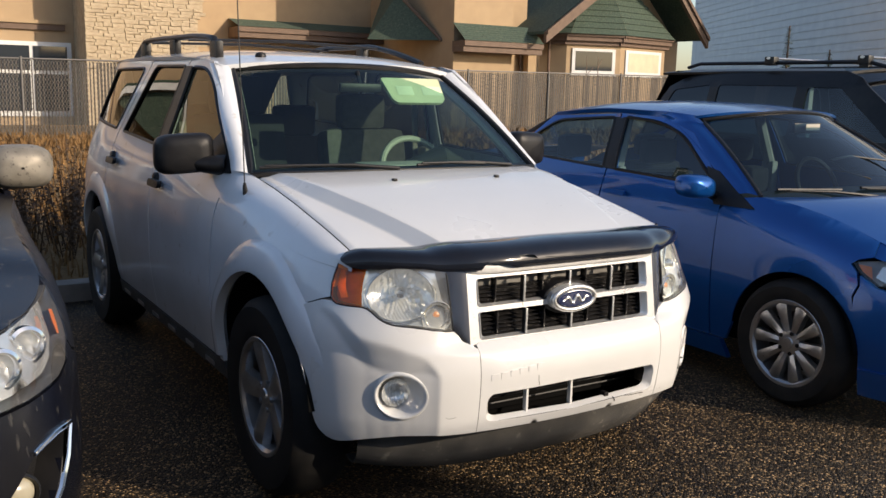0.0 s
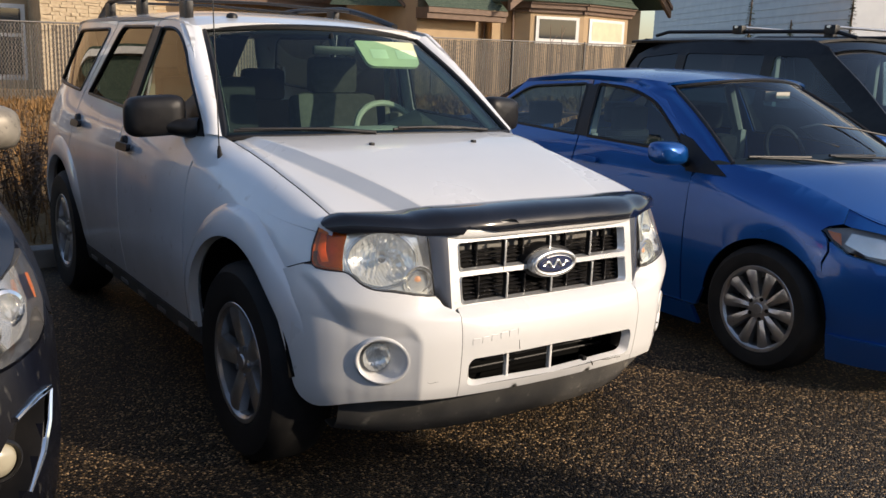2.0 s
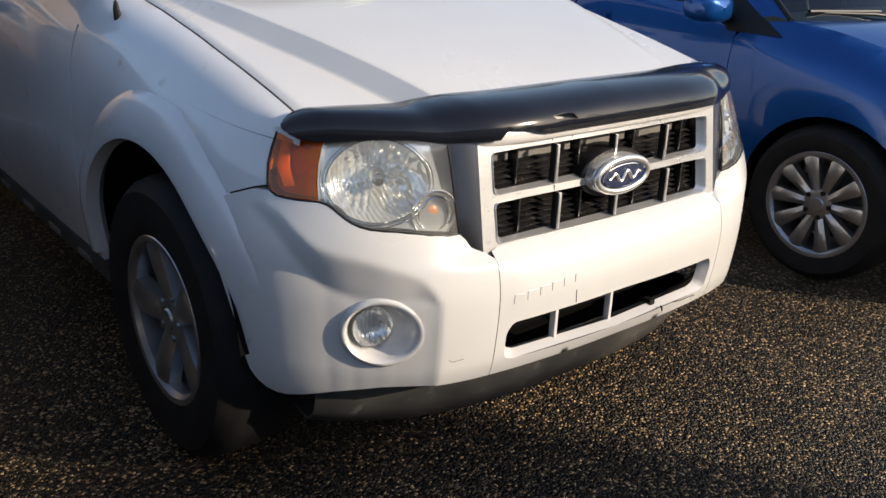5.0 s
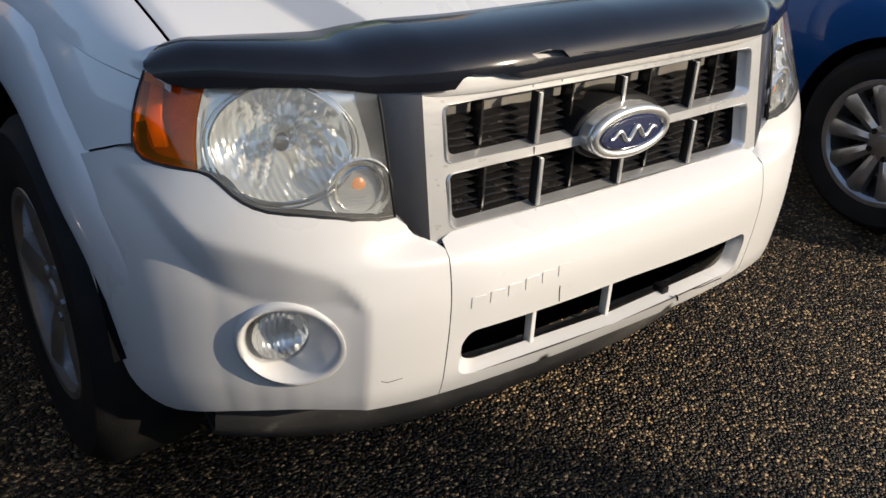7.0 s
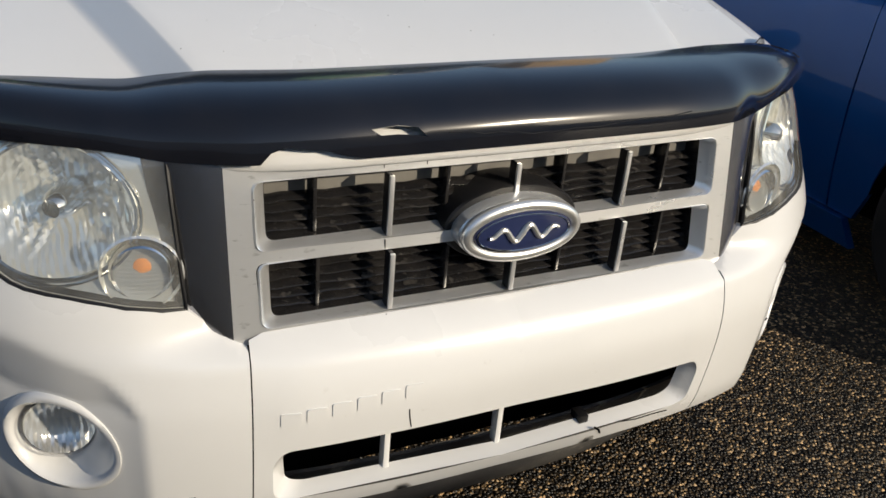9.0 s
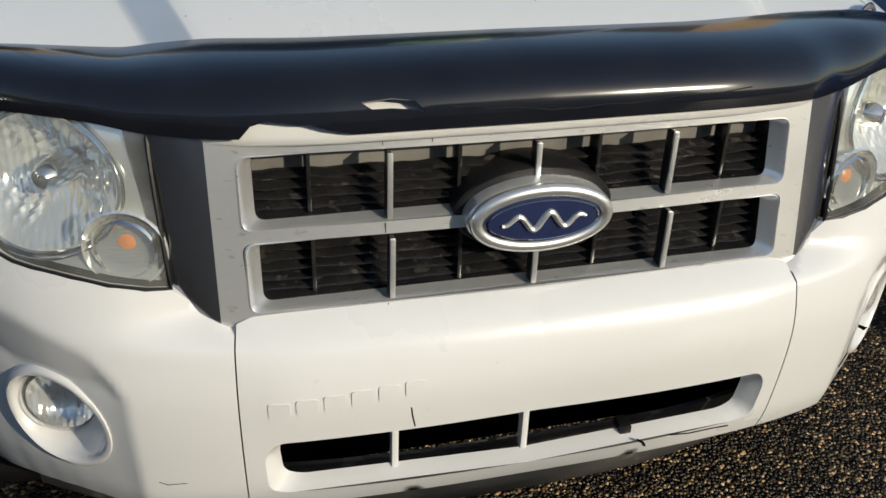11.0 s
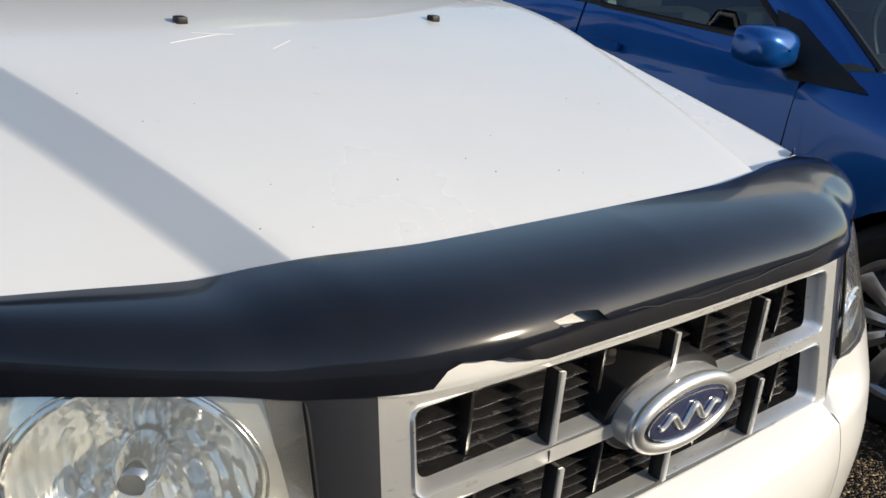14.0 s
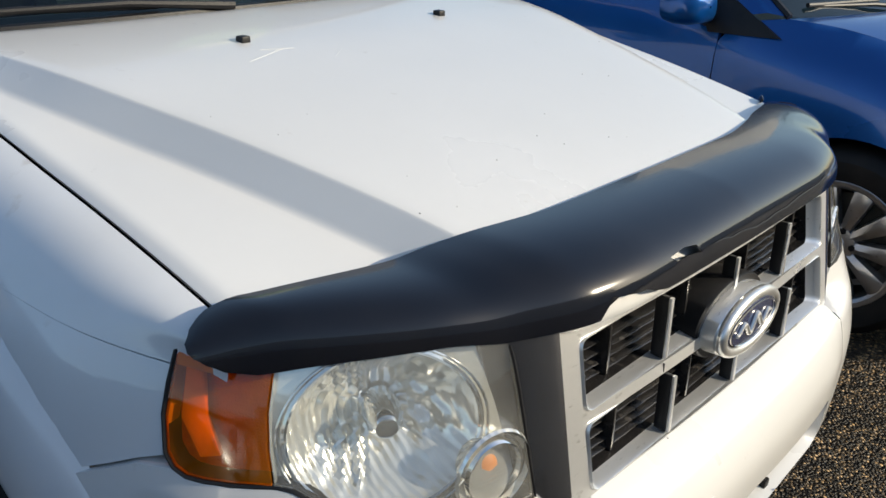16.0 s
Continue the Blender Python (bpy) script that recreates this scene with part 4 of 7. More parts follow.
    # small round turn lamp
    c = suv_skin.point(*wink_c, -0.048, sd)
    f = (suv_skin.point(*wink_c, 0.0, sd) - c + Vector((0, -0.02, 0))).normalized()
    aim = Matrix.Translation(c) @ f.to_track_quat("Z", "Y").to_matrix().to_4x4()
    r = wink_r
    lathe("turn_lamp_bowl", [(r, 0.040), (r * 0.96, 0.044), (r * 0.90, 0.036), (r * 0.70, 0.014), (r * 0.4, 0.003), (0, 0.0)], REFLECTOR, lamp, "small round chrome bowl", 40, aim)
    lathe("turn_lamp_ring", [(r * 0.74, 0.030), (r * 0.76, 0.040), (r * 0.70, 0.044), (r * 0.66, 0.038)], BRIGHT, lamp, "", 36, aim)
    bm = bmesh.new()
    for k in range(11):
        z = -0.028 + 0.0056 * k
        w = math.sqrt(max(0, (r * 0.66) ** 2 - z * z))
        if w > 0.004:
            tube(bm, [(-w, z, 0.040), (0, z, 0.0425), (w, z, 0.040)], 0.0022, 5)
    bmesh.ops.transform(bm, matrix=aim, verts=bm.verts)
    tagged(part("turn_lamp_lens", bm, CLEAR, lamp, "ribbed clear lens"), kind="stuff")
    lathe("orange_bulb", [(0.016, 0.004), (0.024, 0.013), (0.021, 0.025), (0.011, 0.033), (0, 0.035)], mat("orange_bulb", (0.90, 0.34, 0.09), 0.3, scale=30) if sd < 0 else bpy.data.materials["orange_bulb"], lamp, "orange bulb", 20, aim)
    # dark gasket line round the lamp
    rod("lamp_gasket", [suv_skin.point(s, z, 0.002, sd) for s, z in dense(lamp_out + lamp_out[:1], 0.03)], 0.0030, BLACK, lamp, sides=6)

# grille
def grille_y(x, z):
    return -0.672 - (0.878 - z) * 0.165 + 0.012 * (x / 0.4) ** 2


def plate(name, poly, holes, material, parent, label="", out=0.0, thick=0.012, step=0.03, f=grille_y, angle=40):
    flat, tris = fill(poly, holes, step)
    bm = bmesh.new()
    vs = [bm.verts.new((x, f(x, z) - out, z)) for x, z in flat]
    for t in tris:
        bm.faces.new([vs[i] for i in t])
    if thick:
        rim = [e for e in bm.edges if e.is_boundary]
        for v in bmesh.ops.extrude_edge_only(bm, edges=rim)["geom"]:
            if isinstance(v, bmesh.types.BMVert):
                v.co.y += thick
    return part(name, bm, material, parent, label, angle=angle)


grille = plate("grille", [(-0.405, 0.672), (0.405, 0.672), (0.405, 0.925), (-0.405, 0.925)],
               [smooth_poly([(-0.372, 0.797), (0.372, 0.797), (0.372, 0.888), (-0.372, 0.888)], 0.014),
                smooth_poly([(-0.368, 0.692), (0.368, 0.692), (0.372, 0.781), (-0.372, 0.781)], 0.014)], CHROME, suv, "weathered chrome grille surround", thick=0.006, step=0.025)
for z0, z1, xa in ((0.797, 0.888, 0.372), (0.692, 0.781, 0.370)):
    outer = smooth_poly([(-xa, z0), (xa, z0), (xa, z1), (-xa, z1)], 0.014)
    inner = smooth_poly([(-xa + 0.020, z0 + 0.005), (xa - 0.020, z0 + 0.005), (xa - 0.020, z1 - 0.003), (-xa + 0.020, z1 - 0.003)], 0.012)
    outer, inner = dense(outer, 0.9), dense(inner, 0.9)
    rows, ledge = [], []
    for (x0, y0), (x1, y1) in zip(outer + outer[:1], inner + inner[:1]):
        rows.append([(x0 + (x1 - x0) * t, grille_y(x0, y0) + d, y0 + (y1 - y0) * t) for t, d in ((0, 0.0), (0.10, -0.0035), (0.22, -0.002), (0.45, 0.006), (1.0, 0.018))])
        ledge.append([(x1, grille_y(x1, y1) + d, y1 + (0.006 * (d - 0.018) / 0.045 if y1 < (z0 + z1) / 2 else 0)) for d in (0.0178, 0.035, 0.063)])
    sheet("opening_surround", rows, CHROME, grille, "rounded bright chrome edge", angle=50)
    sheet("opening_ledge", ledge, SLAT_BLACK, grille, "glossy black plastic ledge", angle=50)
    for x in (-0.19, 0.0, 0.19):
        bar = boxpart("grille_bar", (x - 0.003, grille_y(x, z0) + 0.004, z0 + 0.002), (x + 0.003, grille_y(x, z0) + 0.022, z1 - 0.001), BLACK, grille, bevel=0.001)
        boxpart("bar_strip", (x - 0.0036, grille_y(x, z0) - 0.001, z0 + 0.003), (x + 0.0036, grille_y(x, z0) + 0.0038, z1 - 0.001), CHROME, bar, "thin chrome upright", bevel=0.0015)
    for x in (-0.285, -0.095, 0.095, 0.285):
        boxpart("grille_fin", (x - 0.0025, grille_y(x, z0) + 0.027, z0 + 0.007), (x + 0.0025, grille_y(x, z0) + 0.056, z1 - 0.002), SLAT_BLACK, grille, bevel=0.0008)
    top_slat = 4 if z0 > 0.75 else 6
    for k in range(top_slat):
        z = z0 + 0.009 + k * 0.0130
        rows = []
        for q in range(49):
            x = -0.352 + 0.704 * q / 48
            y = grille_y(x, z)
            wob = 0.0009 * math.sin(q * 0.9 + k * 1.7) + 0.0007 * math.sin(q * 2.3 + k)
            rows.append([(x, y + 0.034, z + wob), (x, y + 0.0315, z + 0.0012 + wob), (x, y + 0.033, z + 0.0028 + wob), (x, y + 0.050, z + 0.0070 + wob), (x, y + 0.050, z + 0.0052 + wob), (x, y + 0.034, z + wob)])
        sheet("grille_slat", rows, SLAT_BLACK, grille, "dusty black plastic slat" if k == 0 else "")
# cheeks that turn back from the face to the lamps
for sd in BOTH:
    rows = []
    for z, xo in ((0.672, 0.410), (0.690, 0.430), (0.727, 0.476), (0.76, 0.479), (0.80, 0.483), (0.86, 0.489), (0.925, 0.496)):
        ring = []
        for q in range(11):
            t = q / 10
            ring.append((sd * (0.405 + (xo - 0.405) * t), grille_y(0.405, z) + 0.46 * (xo - 0.405) * (0.1 * t + 0.9 * t * t), z))
        ring.append((sd * (xo + 0.001), ring[-1][1] + 0.03, z))
        rows.append(ring)
    sheet("grille_cheek", rows, CHEEK, grille, "chrome side turned back to the headlamp, shade put into its colour" if sd < 0 else "", angle=30)
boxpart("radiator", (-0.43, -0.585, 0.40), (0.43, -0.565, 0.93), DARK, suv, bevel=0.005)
boxpart("upper_crossmember", (-0.40, -0.616, 0.822), (0.40, -0.596, 0.912), DUSTY_GREY, suv, "dusty pale crossmember behind the grille", bevel=0.004)
# oval emblem on its raised base
def oval(name, rx, rz, y0, y1, material, parent, label="", dish=0.0, n=56):
    rows = []
    for k in range(n + 1):
        a = 2 * math.pi * k / n
        ca, sa = math.cos(a), math.sin(a)
        rows.append([(rx * ca, y0, 0.797 + rz * sa), (rx * ca, y1 + 0.003, 0.797 + rz * sa), (0.97 * rx * ca, y1, 0.797 + 0.97 * rz * sa), (0.88 * rx * ca, y1 - dish, 0.797 + 0.86 * rz * sa), (0.5 * rx * ca, y1 - dish * 1.3, 0.797 + 0.5 * rz * sa), (0.0, y1 - dish * 1.4, 0.797)])
    return sheet(name, rows, material, parent, label, angle=35)


NAVY_ENAMEL = mat("navy_enamel", (0.020, 0.028, 0.080), 0.15, scale=20, coat=1.0)
emblem = oval("emblem", 0.098, 0.047, -0.66, -0.708, CHROME, suv, "chrome oval emblem with dark blue centre", 0.002)
oval("emblem_base", 0.108, 0.058, -0.62, -0.684, BLACK, emblem)
rod("emblem_ring", [(0.0875 * math.cos(a), -0.7115, 0.797 + 0.0385 * math.sin(a)) for a in [2 * math.pi * k / 64 for k in range(65)]], 0.0090, SATIN, emblem, "bright satin metal ring", sides=12, flat=1.0)
oval("emblem_face", 0.079, 0.0315, -0.700, -0.717, NAVY_ENAMEL, emblem, "navy blue enamel oval", 0.001)
rod("emblem_line", [(0.074 * math.cos(a), -0.7195, 0.797 + 0.0275 * math.sin(a)) for a in [2 * math.pi * k / 64 for k in range(65)]], 0.0011, BRIGHT, emblem, sides=5)
# a plain silver wave in place of the script
wave = []
for k in range(81):
    u = -1 + k / 40
    wave.append((0.056 * u, -0.7196 - 0.0004 * math.cos(u), 0.797 + 0.0115 * math.sin(8.2 * u + 0.5) * (1 - 0.75 * u * u)))
rod("emblem_mark", wave, [0.0022 + 0.0022 * math.cos(1.35 * (-1 + k / 40)) for k in range(81)], SATIN, emblem, "plain silver wave", sides=8)

# raised plain bars where the model name stands
for k in range(6):
    x, z = 0.345 - 0.0345 * k, 0.571 + 0.0032 * k
    bar = smooth_poly([(sx(x - 0.0135), z), (sx(x + 0.0135), z), (sx(x + 0.0135), z + 0.021), (sx(x - 0.0135), z + 0.021)], 0.003)
    suv_skin.panel("raised_letter_bar", bar, WHITE, suv, "", sides=(-1,), out=0.0012, thick=0.003, step=0.012, crown=mid_crown, angle=30)

# lower intake: uprights, broken stub, dark ducting
for x, top in ((-0.19, 0.522), (0.0, 0.526)):
    bm = bmesh.new()
    box(bm, (x - 0.0048, -0.722, 0.426), (x + 0.0048, -0.704, top + 0.004), 0.002, Matrix.Rotation(0, 4, "Z"))
    part("intake_bar", bm, WHITE, suv)
bm = bmesh.new()
box(bm, (0.150, -0.728, 0.428), (0.168, -0.700, 0.443), 0.003)
part("broken_bar_stub", bm, BLACK, suv, "broken plastic stub")
rod("intake_pipe", [(-0.34, -0.63, 0.470), (-0.1, -0.64, 0.480), (0.12, -0.63, 0.486), (0.34, -0.60, 0.50)], 0.012, BLACK, suv)
for k in range(5):
    rod("condenser_fin", [(-0.36, -0.60, 0.43 + 0.022 * k), (0.36, -0.60, 0.43 + 0.022 * k)], 0.004, BLACK, suv, sides=6)


def crack(name, pts, r=0.0011, label="thin dark crack"):
    side_pts = []
    for x, z in pts:
        s = sx(x)
        side_pts.append(suv_skin.point(s, z, (mid_crown(s, z) if abs(x) < seam else corner_crown(s, z)) + 0.0004, 1 if x > 0 else -1))
    rod(name, side_pts, r, DARK, suv, label, sides=5)


crack("bumper_crack", [(0.170, 0.430), (0.182, 0.420), (0.188, 0.410)], 0.0018)
crack("bumper_crack", [(0.225, 0.426), (0.26, 0.420), (0.30, 0.420), (0.33, 0.417)], 0.0012)
crack("bumper_crack", [(-0.178, 0.566), (-0.176, 0.55), (-0.172, 0.532)], 0.0008)
# thin grey upright lines across the chrome face
for x, z0, z1 in ((-0.1965, 0.6735, 0.6895), (-0.1965, 0.7825, 0.7955), (-0.1965, 0.8925, 0.924), (-0.135, 0.8925, 0.924)):
    boxpart("chrome_grey_line", (x, grille_y(x, z1) - 0.0005 - 0.165 * (z1 - z0), z0), (x + 0.0009, grille_y(x, z1) + 0.004, z1), GREY_PLASTIC, grille, bevel=0.0002, m=None)
crack("bumper_crack", [(0.55, 0.462), (0.59, 0.468), (0.62, 0.455)], 0.0014)
crack("bumper_hole", [(0.668, 0.448), (0.675, 0.470)], 0.008, "small broken hole")
crack("paint_scuff", [(-0.505, 0.46), (-0.495, 0.455), (-0.47, 0.458)], 0.0005, "dark scuff")

# fog lamps
def fog_loop(k, o, sd, c=fog_c, n=40):
    w, ring, mid_o = max(0.0, min(1.0, (k - 0.8) / 0.18)), [], corner_crown(*fog_c)
    for q in range(n + 1):
        ss, zz = c[0] + k * 0.095 * math.cos(2 * math.pi * q / n), c[1] + k * 0.082 * math.sin(2 * math.pi * q / n)
        ring.append(suv_skin.point(ss, zz, o + w * (corner_crown(ss, zz) - mid_o), sd))
    return ring


for sd in BOTH:
    base = corner_crown(*fog_c)
    fog = sheet("fog_lamp", [fog_loop(1.0, base - 0.004, sd), fog_loop(0.985, base + 0.002, sd), fog_loop(0.93, base + 0.007, sd), fog_loop(0.86, base + 0.008, sd), fog_loop(0.80, base + 0.002, sd), fog_loop(0.76, base - 0.012, sd, (fog_c[0] + 0.004, fog_c[1])), fog_loop(0.62, base - 0.034, sd, (fog_c[0] + 0.017, fog_c[1] + 0.002)), fog_loop(0.54, base - 0.052, sd, (fog_c[0] + 0.025, fog_c[1] + 0.003)), fog_loop(0.3, base - 0.058, sd, (fog_c[0] + 0.026, fog_c[1] + 0.003)), fog_loop(0.01, base - 0.060, sd, (fog_c[0] + 0.026, fog_c[1] + 0.003))], WHITE, suv, "round fog lamp in white oval surround" if sd < 0 else "", angle=60)
    fc = (fog_c[0] + 0.026, fog_c[1] + 0.003)
    c = suv_skin.point(*fc, base - 0.044, sd)
    aim = Matrix.Translation(c) @ Vector((sd * 0.22, -1, 0.02)).to_track_quat("Z", "Y").to_matrix().to_4x4()
    lathe("fog_lens", [(0.047, -0.01), (0.048, 0.022), (0.046, 0.026), (0.035, 0.033), (0.018, 0.037), (0, 0.038)], CLEAR, fog, "round clear fog lens", 36, aim)
    lathe("fog_reflector", [(0.046, 0.018), (0.039, 0.004), (0.023, -0.006), (0.0, -0.009)], REFLECTOR, fog, "", 36, aim, 60)
    bm = bmesh.new()
    for k in range(9):
        x = -0.030 + 0.0075 * k
        h = math.sqrt(max(0, 0.042 ** 2 - x * x))
        tube(bm, [(x, -h, 0.024), (x, -h * 0.45, 0.030)], 0.0022, 5)
    bmesh.ops.transform(bm, matrix=aim, verts=bm.verts)
    part("fog_lens_rib", bm, CLEAR, fog)

# windscreen, roof and pillars
def screen(u, v):
    """u from -1 to 1 across, v from 0 at the cowl to 1 at the roof."""
    x = (0.705 + (0.555 - 0.705) * v) * u
    y0, y1 = 0.345 + 0.115 * u * u, 0.985 + 0.095 * u * u
    z0, z1 = 1.132 - 0.010 * u * u, 1.575 - 0.030 * u * u
    bow = 0.025 * math.sin(math.pi * v)
    return Vector((x, y0 + (y1 - y0) * v - bow * 0.4, z0 + (z1 - z0) * v + bow * 0.6))


grid = [i / 20 * 2 - 1 for i in range(21)]
sheet("windscreen", [[screen(u * 0.985, 0.02 + 0.96 * j / 14) for j in range(15)] for u in grid], WINDOW, suv, "green-tinted windscreen", angle=60)
edge = [screen(-1, j / 14) for j in range(15)] + [screen(u, 1) for u in grid[1:]] + [screen(1, 1 - j / 14) for j in range(1, 15)] + [screen(u, 0) for u in grid[::-1]]
bm = bmesh.new()
tube(bm, edge, 0.014, 6)
part("windscreen_seal", bm, BLACK, suv, "black rubber seal")
# black printed border inside the glass
for lo, hi in ((0.0, 0.055), (0.95, 1.0)):
    sheet("windscreen_border", [[screen(u, lo + (hi - lo) * j / 2) + Vector((0, 0.008, -0.008)) for j in range(3)] for u in grid], BLACK, suv)
for sd in BOTH:
    sheet("windscreen_border", [[screen(sd * (1 - 0.035 * i / 2), j / 14) + Vector((0, 0.006, -0.008)) for i in range(3)] for j in range(15)], BLACK, suv)
# cowl in front of the glass
sheet("cowl", [[(u * 0.69, hood_rear(abs(u) * 0.69) - 0.02, hood_at(u * 0.69, hood_rear(abs(u) * 0.69)) - 0.035), (u * 0.70, 0.345 + 0.115 * u * u + 0.03, 1.118 - 0.010 * u * u)] for u in grid], BLACK, suv, "black plastic cowl")


def roof_point(u, y):
    w = curve1([(0.95, 0.60), (1.3, 0.645), (2.2, 0.65), (3.0, 0.62), (3.3, 0.58)])(y)
    zc = curve1([(0.95, 1.580), (1.2, 1.622), (1.7, 1.654), (2.4, 1.656), (3.0, 1.630), (3.3, 1.598)])(y)
    return Vector((u * w, y, zc - 0.036 * abs(u) ** 4 - 0.012 * u * u))


rows = []
for j in range(26):
    v = j / 25
    row = []
    for k in range(33):
        u = -1 + 2 * k / 32
        y0 = 0.988 + 0.085 * u * u
        y = y0 + (3.28 - y0) * v
        row.append(roof_point(u, y))
    rows.append(row)
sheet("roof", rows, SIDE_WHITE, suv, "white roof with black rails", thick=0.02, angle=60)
for sd in BOTH:
    # front pillar
    rows = []
    for k in range(13):
        v = k / 12
        a = screen(sd * 1.0, v)
        y = 0.55 + 0.49 * v + 0.06 * v ** 4
        b = suv_skin.point(sy(y), 1.135 + (1.568 - 1.135) * v, 0.011, sd)
        mid = (a + b) / 2 + Vector((sd * 0.012, -0.022, 0.008))
        rows.append([a + Vector((0, 0.004, -0.002)), a.lerp(mid, 0.5) + Vector((0, -0.008, 0.004)), mid, mid.lerp(b, 0.6) + Vector((sd * 0.006, -0.004, 0)), b])
    foot = [Vector(q) for q in rows[0]]
    gusset = []
    for k, e in enumerate(fender_edge[sd]):
        f = k / 6 * 4
        i = min(3, int(f))
        g = foot[i].lerp(foot[i + 1], f - i)
        gusset.append([e, e.lerp(g, 0.5) + Vector((0, -0.003, 0.003)), g])
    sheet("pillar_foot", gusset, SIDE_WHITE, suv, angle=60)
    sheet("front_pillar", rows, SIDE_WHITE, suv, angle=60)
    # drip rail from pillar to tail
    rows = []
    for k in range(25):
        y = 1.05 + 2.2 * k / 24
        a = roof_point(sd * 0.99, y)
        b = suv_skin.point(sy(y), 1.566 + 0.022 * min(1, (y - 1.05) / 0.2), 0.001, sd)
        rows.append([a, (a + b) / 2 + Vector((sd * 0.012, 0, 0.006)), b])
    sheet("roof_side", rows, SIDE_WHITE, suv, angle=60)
    # roof rail
    rail = []
    for k in range(22):
        y = 1.27 + 1.63 * k / 21
        p = roof_point(sd * 0.86, y)
        rail.append(p + Vector((0, 0, 0.078 * min(1, (k + 0.4) / (1.4 if sd < 0 else 8), (21 - k) / 3.5) + 0.004)))
    rod("roof_rail", rail, 0.019, BLACK, suv, "black plastic roof rail", 8, 0.8)
    for y in (1.31, 1.98, 2.62)[(0 if sd < 0 else 1):]:
        p = roof_point(sd * 0.86, y)
        boxpart("rail_foot", (p.x - 0.020, y - 0.05, p.z - 0.012), (p.x + 0.020, y + 0.05, p.z + 0.074), BLACK, suv, bevel=0.012)
for y in (1.75, 2.45):
    rod("roof_crossbar", [roof_point(-0.86, y) + Vector((0, 0, 0.068)), roof_point(0, y) + Vector((0, 0, 0.055)), roof_point(0.86, y) + Vector((0, 0, 0.068))], 0.011, BLACK, suv, "", 8, 0.7)
# tail panel and rear glass
rows = []
for k in range(17):
    u = -1 + k / 8
    row = []
    for y, z in ((3.40, 0.42), (3.42, 0.9), (3.39, 1.18), (3.225, 1.580), (3.19, 1.594)):
        e = at_y(suv_skin, y, z, -0.002, 1)
        row.append((e.x * u, y + 0.05 * (1 - u * u), z))
    rows.append(row)
gate = sheet("tailgate", [r[:3] for r in rows], SIDE_WHITE, suv, thick=0.01)
sheet("rear_window", [r[2:] for r in rows[3:-3]], PRIVACY, gate, "dark rear window")
for cols in (rows[:4], rows[-4:]):
    sheet("tailgate_pillar", [r[2:] for r in cols], SIDE_WHITE, gate, thick=0.01)
    sheet("pillar_lining", [[Vector((q[0] * 0.93, q[1] - 0.09, q[2] - 0.012)) for q in r[2:]] for r in cols], DARK_SEAT, gate, "dark inner lining")
for sd in BOTH:
    suv_skin.panel("tail_lamp", [(sy(3.30), 0.86), (sy(3.375), 0.86), (sy(3.34), 1.16), (sy(3.27), 1.16)], mat("red_tail_lamp", (0.30, 0.015, 0.012), 0.15, scale=30, coat=1.0) if sd < 0 else bpy.data.materials["red_tail_lamp"], suv, "", sides=(sd,), out=0.004, thick=0.012, step=0.04)

# small dark puck on the roof and the mast aerial on the fender
p = roof_point(-0.62, 1.16)
lathe("roof_marker", [(0.026, -0.01), (0.026, 0.006), (0.021, 0.015), (0.010, 0.020), (0, 0.021)], BLACK, suv, "small black roof button", 24, Matrix.Translation(p))
a = suv_skin.point(sy(0.36), 1.075, 0.005, -1)
rod("aerial_base", [a + Vector((0.004, 0, -0.02)), a + Vector((0, 0, 0.012)), a + Vector((0, 0, 0.030))], [0.012, 0.009, 0.005], BLACK, suv)
rod("aerial", [a + Vector((0, 0, 0.02)), a + Vector((-0.004, 0.05, 0.80))], 0.0025, BLACK, suv, "thin black mast aerial", 6)

